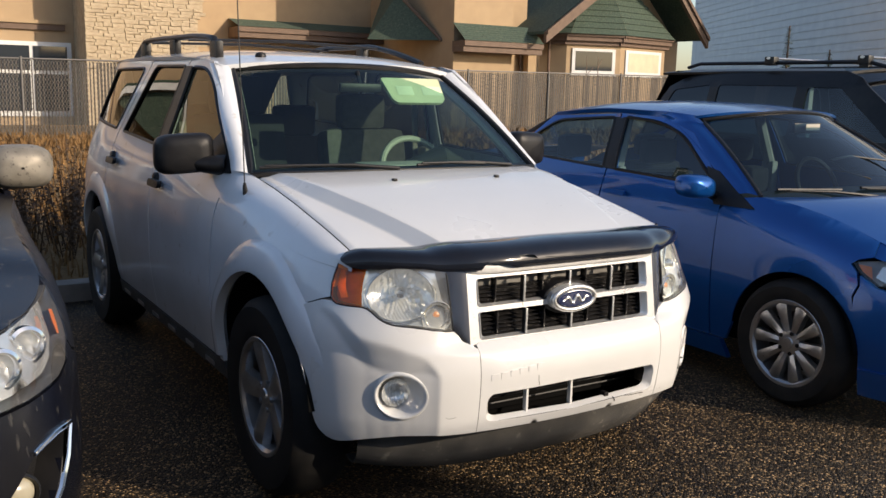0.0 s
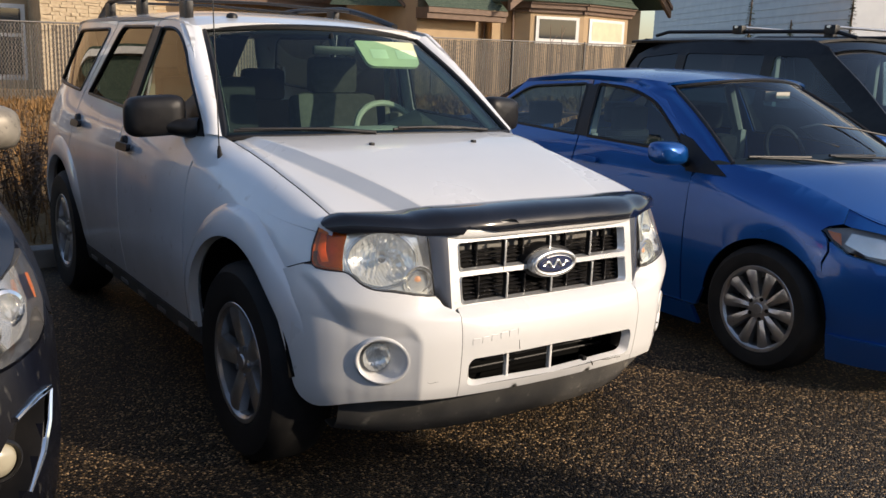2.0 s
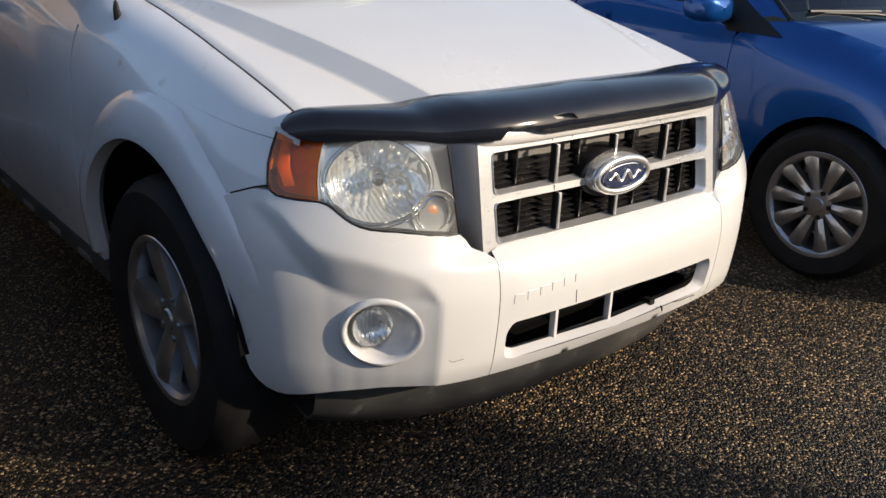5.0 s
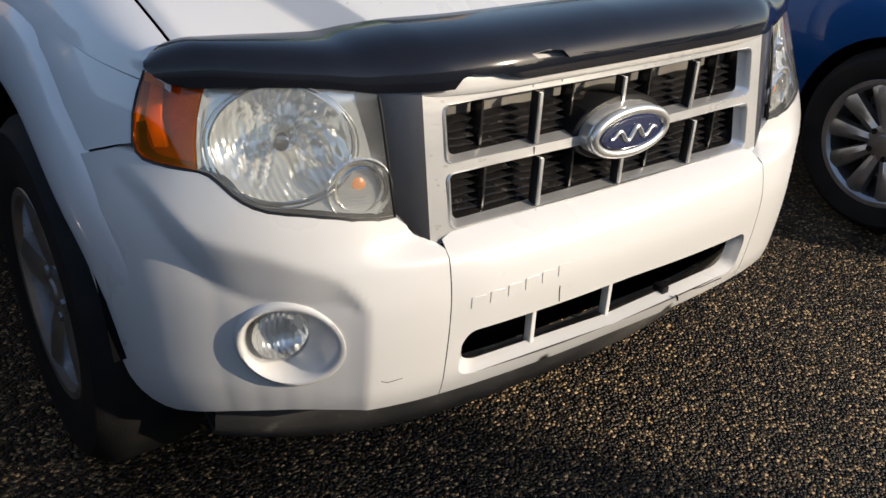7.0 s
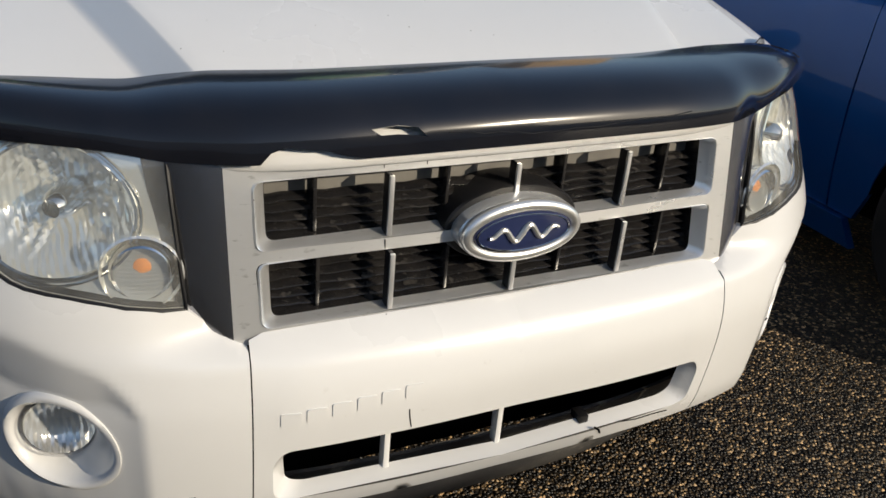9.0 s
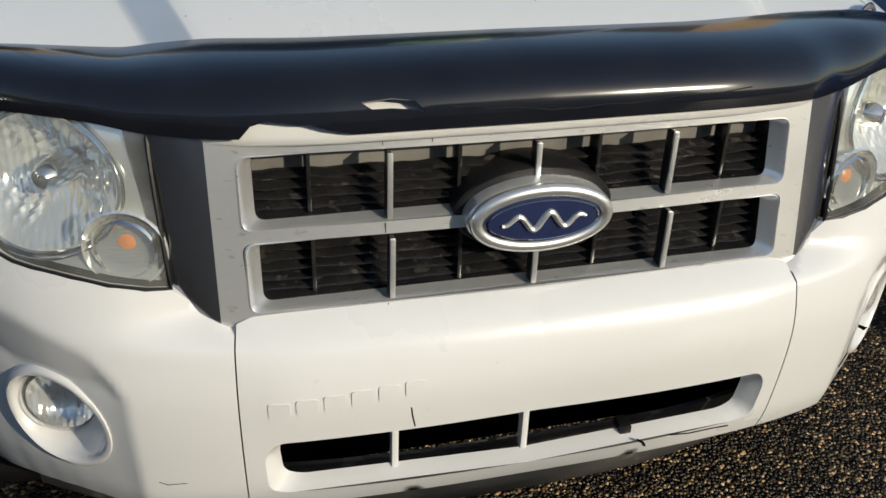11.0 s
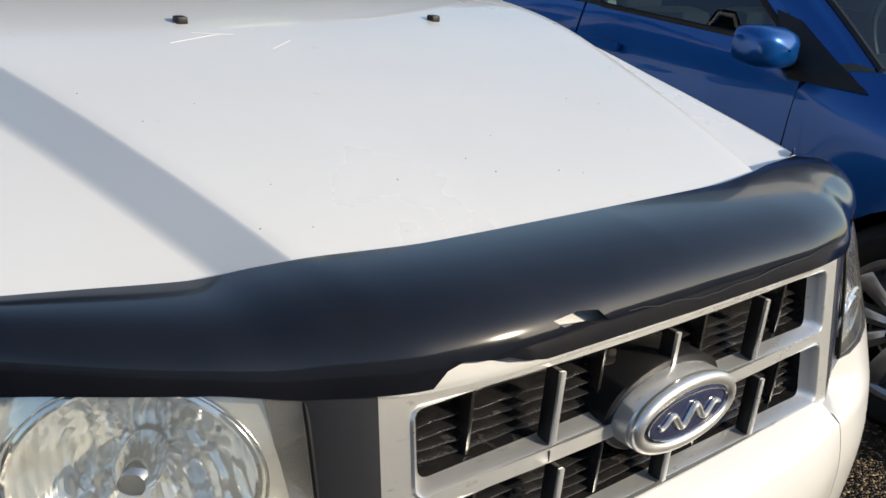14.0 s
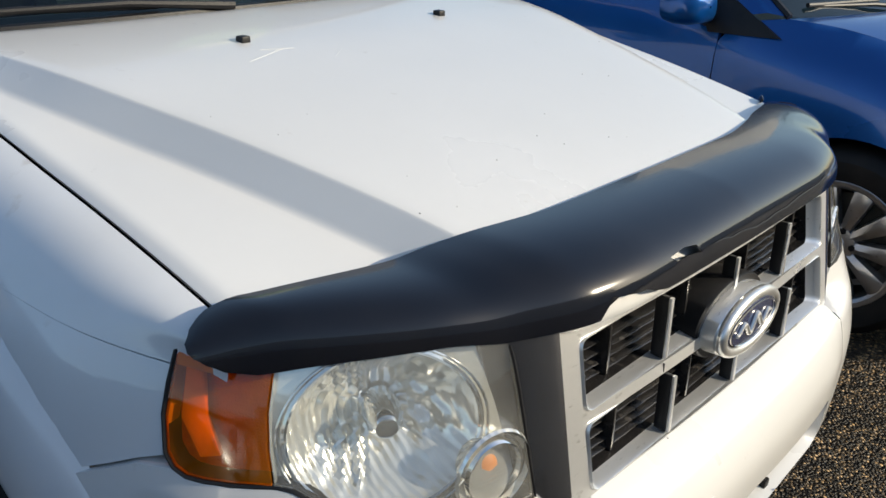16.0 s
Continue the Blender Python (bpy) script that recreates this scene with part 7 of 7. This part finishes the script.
verts, faces = [], []
rnd = random.Random(5)
x = -14.0
while x < 40:
    w = 0.026 if x < 2.6 else 0.052
    z0, z1 = 0.12, fence_top(x) - 0.03 - rnd.random() * 0.02
    k = len(verts)
    tw = rnd.uniform(-0.012, 0.012)
    verts += [(x, FENCE_Y - tw, z0), (x + w, FENCE_Y + tw, z0), (x + w, FENCE_Y + tw, z1), (x, FENCE_Y - tw, z1), (x, FENCE_Y - tw + 0.008, z0), (x + w, FENCE_Y + tw + 0.008, z0), (x + w, FENCE_Y + tw + 0.008, z1), (x, FENCE_Y - tw + 0.008, z1)]
    faces += [(k, k + 1, k + 2, k + 3), (k + 7, k + 6, k + 5, k + 4), (k, k + 4, k + 5, k + 1), (k + 3, k + 2, k + 6, k + 7), (k, k + 3, k + 7, k + 4), (k + 1, k + 5, k + 6, k + 2)]
    x += 0.078
ob = link("slats", verts, faces, SLAT, fence, "weathered tan slats", smooth=False)
tagged(ob, kind="stuff")
verts, faces = [], []


def wire(a, b, r=0.0033):
    a, b = Vector(a), Vector(b)
    d = (b - a).normalized()
    s = d.cross(Vector((0, 1, 0))).normalized() * r
    k = len(verts)
    verts.extend([a - s, a + s, b + s, b - s])
    faces.append((k, k + 1, k + 2, k + 3))


x = -14.0
while x < 40:
    h = fence_top(x) - 0.12
    wire((x, FENCE_Y - 0.02, 0.12), (x + h * 0.55, FENCE_Y - 0.02, 0.12 + h))
    wire((x + h * 0.55, FENCE_Y - 0.024, 0.12), (x, FENCE_Y - 0.024, 0.12 + h))
    x += 0.066
ob = link("chain_link", verts, faces, GALV, fence, smooth=False)
tagged(ob, kind="stuff")
x = -14.0
while x < 40:
    rod("post", [(x, FENCE_Y - 0.04, 0), (x, FENCE_Y - 0.04, fence_top(x) + 0.05)], 0.03, GALV, fence, sides=10)
    x += 3.0
rod("top_rail", [(-14, FENCE_Y - 0.03, fence_top(-14)), (40, FENCE_Y - 0.03, fence_top(40))], 0.022, GALV, fence, sides=10)

# ---- the tan building behind the fence ----
house = thing("building", "tan stucco building with stone cladding, green shingle roofs and brown trim", "building")
BY = 24.0


def wallbox(name, x0, x1, y0, y1, z0, z1, material, label="", bevel=0.0):
    return boxpart(name, (x0, y0, z0), (x1, y1, z1), material, house, label, bevel)


wallbox("wing_wall", -16, 3.3, BY + 1.6, BY + 2.0, 0, 9, STUCCO, "tan stucco wall")
wallbox("moulding", -16, 3.0, BY + 1.44, BY + 1.598, 2.95, 3.05, STUCCO)
wallbox("moulding", -16, 3.0, BY + 1.50, BY + 1.597, 2.78, 2.95, TRIM_BROWN)
wallbox("stone_wall", 3.25, 6.40, BY, BY + 5.9, 0, 9, STONE, "rough sandstone cladding")
wallbox("main_wall", 6.40, 14.95, BY + 5.5, BY + 5.9, 0, 9, STUCCO)
wallbox("corner_wall", 14.95, 17.4, BY - 0.55, BY + 5.9, 0, 9, STUCCO)
wallbox("link_wall", 17.4, 18.6, BY + 0.25, BY + 0.6, 0, 9, STUCCO)
wallbox("gable_wall", 18.4, 25.9, BY - 0.2, BY + 0.4, 0, 3.6, STUCCO)
# bay window with its own hipped roof
bay = [(18.9, BY - 0.2), (19.5, BY - 1.0), (21.55, BY - 1.6), (24.4, BY - 1.0), (24.9, BY - 0.2)]
verts = [(x, y, z) for z in (0, 3.35) for x, y in bay]
link("bay_wall", verts, [(k, k + 1, k + 6, k + 5) for k in range(4)], STUCCO, house, smooth=False)


def on_bay(k, t0, t1, z0, z1, out, name, material, parent, thick=0.03):
    a, b = Vector((*bay[k], 0)), Vector((*bay[k + 1], 0))
    n = Vector((b.y - a.y, -(b.x - a.x), 0)).normalized()
    p, q = a.lerp(b, t0) + n * out, a.lerp(b, t1) + n * out
    bm = bmesh.new()
    vs = [bm.verts.new(v) for v in (p + Vector((0, 0, z0)), q + Vector((0, 0, z0)), q + Vector((0, 0, z1)), p + Vector((0, 0, z1)))]
    f = bm.faces.new(vs)
    ex = bmesh.ops.extrude_face_region(bm, geom=[f])["geom"]
    bmesh.ops.translate(bm, vec=-n * thick, verts=[v for v in ex if isinstance(v, bmesh.types.BMVert)])
    return part(name, bm, material, parent, smooth=False)


for k, t0, t1, pane in ((1, 0.10, 0.90, DARK_PANE), (2, 0.10, 0.90, BLIND)):
    w = on_bay(k, t0, t1, 2.08, 2.98, 0.05, "window", WHITE_FRAME, house)
    on_bay(k, t0 + 0.06, t1 - 0.06, 2.20, 2.88, 0.06, "pane", pane, w)
    on_bay(k, t0 - 0.02, t1 + 0.02, 2.02, 2.08, 0.09, "sill", WHITE_FRAME, w, 0.08)
for z0, z1, o in ((3.10, 3.24, 0.10), (3.24, 3.40, 0.22), (3.40, 3.46, 0.30)):
    for k in range(4):
        on_bay(k, -0.05, 1.05, z0, z1, o, "cornice", TRIM_BROWN, house, 0.3)
apex = (21.9, BY + 0.2, 6.6)
eave = [(x + (x - 21.8) * 0.06, y - 0.35, 3.46) for x, y in bay]
for k in range(4):
    rows = []
    for c in range(14):
        t0, t1 = c / 14, (c + 1) / 14
        a, b = Vector(eave[k]), Vector(eave[k + 1])
        q = Vector(apex)
        n = (b - a).cross(q - a).normalized()
        if n.z < 0:
            n = -n
        rows.append([a.lerp(q, t0) + n * 0.03, b.lerp(q, t0) + n * 0.03, b.lerp(q, t1), a.lerp(q, t1)])
    vv, ff = [], []
    for r in rows:
        i = len(vv)
        vv += r
        ff.append((i, i + 1, i + 2, i + 3))
        if i:
            ff.append((i - 1, i - 2, i + 1, i))
    link("bay_roof", vv, ff, SHINGLE, house, "green asphalt shingles", smooth=False)
# big gable over the bay: bargeboards and dark soffit
ax, az = 22.7, 6.55
for x0, z0, w in ((17.85, 3.05, 0.30), (25.8, 3.20, 0.34)):
    sg = 1 if x0 < ax else -1
    for y0, y1, dz, hh, mm in ((BY - 1.9, BY - 1.75, 0.0, 0.36, TRIM_BROWN), (BY - 1.98, BY - 1.90, 0.28, 0.14, TRIM_BROWN), (BY - 1.75, BY + 6, 0.30, 0.10, SHINGLE)):
        vv = [(x0, y0, z0 + dz), (x0, y0, z0 + dz + hh), (ax, y0, az + dz + hh), (ax, y0, az + dz), (x0, y1, z0 + dz), (x0, y1, z0 + dz + hh), (ax, y1, az + dz + hh), (ax, y1, az + dz)]
        link("bargeboard" if mm is TRIM_BROWN else "gable_roof", vv, [(0, 1, 2, 3), (7, 6, 5, 4), (0, 4, 5, 1), (3, 2, 6, 7), (1, 5, 6, 2), (0, 3, 7, 4)], mm, house, smooth=False)
link("gable_infill", [(18.4, BY - 0.1, 3.5), (25.9, BY - 0.1, 3.5), (ax, BY - 0.1, az)], [(0, 1, 2)], STUCCO, house, smooth=False)
# lean-to roofs with eaves and brown bands
def lean(x0, x1, y, z0, z1, run):
    vv = []
    ff = []
    for c in range(8):
        t0, t1 = c / 8, (c + 1) / 8
        i = len(vv)
        vv += [(x0, y + run * t0, z0 + (z1 - z0) * t0 + 0.010), (x1, y + run * t0, z0 + (z1 - z0) * t0 + 0.010), (x1, y + run * t1, z0 + (z1 - z0) * t1), (x0, y + run * t1, z0 + (z1 - z0) * t1)]
        ff.append((i, i + 1, i + 2, i + 3))
        if i:
            ff.append((i - 1, i - 2, i + 1, i))
    link("skirt_roof", vv, ff, SHINGLE, house, smooth=False)
    wallbox("eave_band", x0, x1, y + 0.02, y + run, z0 - 0.17, z0 - 0.002, TRIM_BROWN)
    wallbox("eave_band", x0, x1, y + 0.10, y + run - 0.003, z0 - 0.36, z0 - 0.172, TRIM_BROWN)


lean(9.2, 14.94, BY + 4.3, 3.38, 3.70, 1.2)
lean(14.9, 18.2, BY - 1.35, 3.02, 3.62, 0.8)
# dark hip between the walls
hip = [(13.0, BY + 2.0, 3.05), (14.94, BY + 0.2, 3.05), (14.3, BY + 2.2, 4.7), (14.94, BY + 4.4, 5.0)]
link("hip_roof", hip, [(0, 1, 2), (1, 3, 2), (0, 2, 3)], SHINGLE, house, smooth=False)
rod("hip_cap", [hip[1], hip[2]], 0.06, TRIM_BROWN, house, sides=6)
# wall lamp and fittings
lathe("wall_lamp", [(0.0, 0.10), (0.10, 0.08), (0.17, 0.0), (0.12, -0.02), (0, -0.02)], WHITE_FRAME, house, "small white wall lamp", 20, Matrix.Translation((17.3, BY - 0.75, 2.70)))
rod("downpipe", [(18.3, BY + 0.15, 2.9), (18.3, BY + 0.15, 0.2)], 0.05, TRIM_BROWN, house)
rod("downpipe", [(19.05, BY - 0.55, 3.3), (19.1, BY - 0.55, 0.2)], 0.05, TRIM_BROWN, house)
# ground-floor windows of the wing
for x0 in (-9.2, -6.6, -4.0, -1.6, 1.0):
    w = wallbox("window", x0, x0 + 2.15, BY + 1.52, BY + 1.6, 0.35, 2.45, WHITE_FRAME, "tall white-framed window")
    for q in range(2):
        boxpart("pane", (x0 + 0.12 + 1.0 * q, BY + 1.49, 0.5), (x0 + 1.02 + 1.0 * q, BY + 1.518, 1.55), DARK_PANE, w, bevel=0)
        boxpart("pane", (x0 + 0.12 + 1.0 * q, BY + 1.49, 1.65), (x0 + 1.02 + 1.0 * q, BY + 1.518, 2.33), DARK_PANE, w, bevel=0)
# second gable further along the wing
for sg in (-1, 1):
    for dz, hh, mm, y0 in ((0.0, 0.30, WHITE_FRAME, BY + 0.6), (0.30, 0.10, SHINGLE, BY + 0.62)):
        x0, x1, z0, z1 = -7.2 + sg * 3.0, -7.2, 3.6, 6.0
        vv = [(x0, y0, z0 + dz), (x0, y0, z0 + dz + hh), (x1, y0, z1 + dz + hh), (x1, y0, z1 + dz), (x0, y0 + 1.2, z0 + dz), (x0, y0 + 1.2, z0 + dz + hh), (x1, y0 + 1.2, z1 + dz + hh), (x1, y0 + 1.2, z1 + dz)]
        link("far_gable", vv, [(0, 1, 2, 3), (7, 6, 5, 4), (0, 4, 5, 1), (3, 2, 6, 7), (1, 5, 6, 2), (0, 3, 7, 4)], mm, house, smooth=False)
link("far_gable_face", [(-9.9, BY + 0.9, 3.7), (-4.5, BY + 0.9, 3.7), (-7.2, BY + 0.9, 5.9)], [(0, 1, 2)], SHINGLE, house, smooth=False)

# stones of the cladding
stones = []
rnd = random.Random(12)
for v in range(10):
    bm = bmesh.new()
    L, h = rnd.uniform(0.22, 0.5), rnd.uniform(0.09, 0.17)
    pts = [(-L / 2, -h / 2), (0, -h / 2 + rnd.uniform(-0.015, 0.015)), (L / 2, -h / 2 + rnd.uniform(-0.02, 0.02)), (L / 2 + rnd.uniform(-0.02, 0.02), h / 2), (0, h / 2 + rnd.uniform(-0.015, 0.015)), (-L / 2 + rnd.uniform(-0.02, 0.02), h / 2)]
    back_v = [bm.verts.new((a, 0.03, b)) for a, b in pts]
    front = [bm.verts.new((a * 0.955, -0.012 - rnd.random() * 0.022, b * 0.90)) for a, b in pts]
    bm.faces.new(front)
    for i in range(6):
        bm.faces.new((back_v[i], back_v[(i + 1) % 6], front[(i + 1) % 6], front[i]))
    bmesh.ops.recalc_face_normals(bm, faces=bm.faces)
    me = bpy.data.meshes.new("stone")
    bm.to_mesh(me)
    bm.free()
    me.materials.append(STONE)
    stones.append((me, L, h))
wall = bpy.data.objects["stone_wall"]
z = 1.75
while z < 4.6:
    x = 3.25
    rowh = rnd.choice((0.055, 0.075, 0.09, 0.12))
    while x < 6.3:
        me, L, h = rnd.choice(stones)
        ob = new("stone", me)
        ob.parent = wall
        q = rnd.uniform(0.55, 1.15)
        ob.location = (x + L * q / 2, BY - 0.01 - rnd.random() * 0.02, z + rowh / 2 + rnd.uniform(-0.008, 0.008))
        ob.scale = (q, 1, rowh / h * rnd.uniform(0.98, 1.16))
        x += L * q + 0.003
    z += rowh

# ---- sided building beyond ----
side_house = thing("sided_building", "large building with pale blue-grey horizontal vinyl siding", "building")
F, D = Vector((42.0, 38.0, 0)), Vector((-0.52, -0.854, 0)).normalized()
N = Vector((D.y, -D.x, 0))
if N.x > 0:
    N = -N
bm = bmesh.new()
vs = [bm.verts.new(p) for p in (F, F + D * 25.2, F + D * 25.2 - N * 8, F - N * 8)]
f = bm.faces.new(vs)
ex = bmesh.ops.extrude_face_region(bm, geom=[f])["geom"]
bmesh.ops.translate(bm, vec=(0, 0, 10), verts=[v for v in ex if isinstance(v, bmesh.types.BMVert)])
part("wall", bm, SIDING, side_house, smooth=False)
for k in range(29):
    z = 0.3 + 0.33 * k
    a, b = F + N * 0.008, F + D * 25.2 + N * 0.008
    o, i = N * 0.028, N * 0.002
    vv = [a + o + Vector((0, 0, z)), b + o + Vector((0, 0, z)), b + i + Vector((0, 0, z + 0.33)), a + i + Vector((0, 0, z + 0.33)), a + Vector((0, 0, z)), b + Vector((0, 0, z))]
    link("siding_board", vv, [(0, 1, 2, 3), (4, 5, 1, 0)], SIDING, side_house, smooth=False)


def fir(x, y, base, top, w, seed):
    rnd = random.Random(seed)
    t = thing("fir_tree", "small young fir tree with sparse tiers", "tree", "young firs", at=(x, y, base))
    h = top - base
    rod("trunk", [(0, 0, 0), (0, 0, h)], [0.06, 0.015], TRIM_BROWN, t, sides=6)
    vv, ff = [], []
    for k in range(420):
        f = rnd.random() ** 0.8
        z = h * (0.05 + 0.93 * f)
        r = w * (1 - f) * (0.55 + 0.45 * math.sin(f * 40) ** 2) + 0.03
        a = rnd.uniform(0, 6.28)
        d = Vector((math.cos(a), math.sin(a), rnd.uniform(-0.35, 0.15)))
        s = d.cross(Vector((0, 0, 1))).normalized() * rnd.uniform(0.02, 0.05)
        p = Vector((0, 0, z)) + d * r * rnd.uniform(0.1, 0.5)
        q = Vector((0, 0, z)) + d * r
        i = len(vv)
        vv += [p - s * 0.4, q - s, q + d * 0.05, q + s, p + s * 0.4]
        ff.append((i, i + 1, i + 2, i + 3, i + 4))
    link("crown", vv, ff, FIR, t, smooth=False)


for az, r, z1, w in ((52.35, 24, 3.15, 0.42), (54.6, 23, 2.55, 0.30), (57.75, 23, 3.1, 0.42)):
    a = radians(az)
    fir(-1.98 + r * math.sin(a), -3.0 + r * math.cos(a), 0.0, z1, w, int(az * 10))
# bare shrub tops above the fence
for x in (18.4, 18.9):
    t = thing("bare_shrub", "thin leafless shrub beside the fence", "shrub", "bare shrubs", at=(x, 20.6, 0.1))
    rnd = random.Random(int(x * 10))
    bm = bmesh.new()
    for k in range(9):
        p = Vector((0, 0, 0.6 + rnd.random() * 1.6))
        tube(bm, [p, p + Vector((rnd.uniform(-0.4, 0.4), rnd.uniform(-0.2, 0.2), rnd.uniform(0.1, 0.4)))], [0.015, 0.006], 5)
    tube(bm, [(0, 0, 0), (0.03, 0, 1.3), (0, 0, 2.5)], [0.03, 0.02, 0.008], 6)
    part("branch", bm, TRIM_BROWN, t)

# ---- unseen walls added behind the camera: they close the lot and shape its light ----
# Added wall; its pale siding lifts the chrome's reflections and the fill.
bm = bmesh.new()
box(bm, (8.15, -14.5, 0), (60, -13.0, 3.2))
part("fill_wall_south", bm, SIDING, smooth=False)
tagged(bpy.data.objects["fill_wall_south"], "added unseen wall across the lot, pale to brighten reflections", "wall", kind="structure")
# Added wall; height and end are set so its shadow covers the left ground.
bm = bmesh.new()
box(bm, (-30, -14.5, 0), (8.15, -13.0, 6.28))
part("shade_wall_southwest", bm, SIDING, smooth=False)
tagged(bpy.data.objects["shade_wall_southwest"], "added unseen taller pale wall that casts the shade on the lot", "wall", kind="structure")
# Added wall; low and pale so the SUV's side reflects cooler.
bm = bmesh.new()
box(bm, (-15.5, -13, 0), (-14, 17, 2.4))
part("bounce_wall_west", bm, SIDING, smooth=False)
tagged(bpy.data.objects["bounce_wall_west"], "added unseen low pale wall, a cool reflection for the car side", "wall", kind="structure")
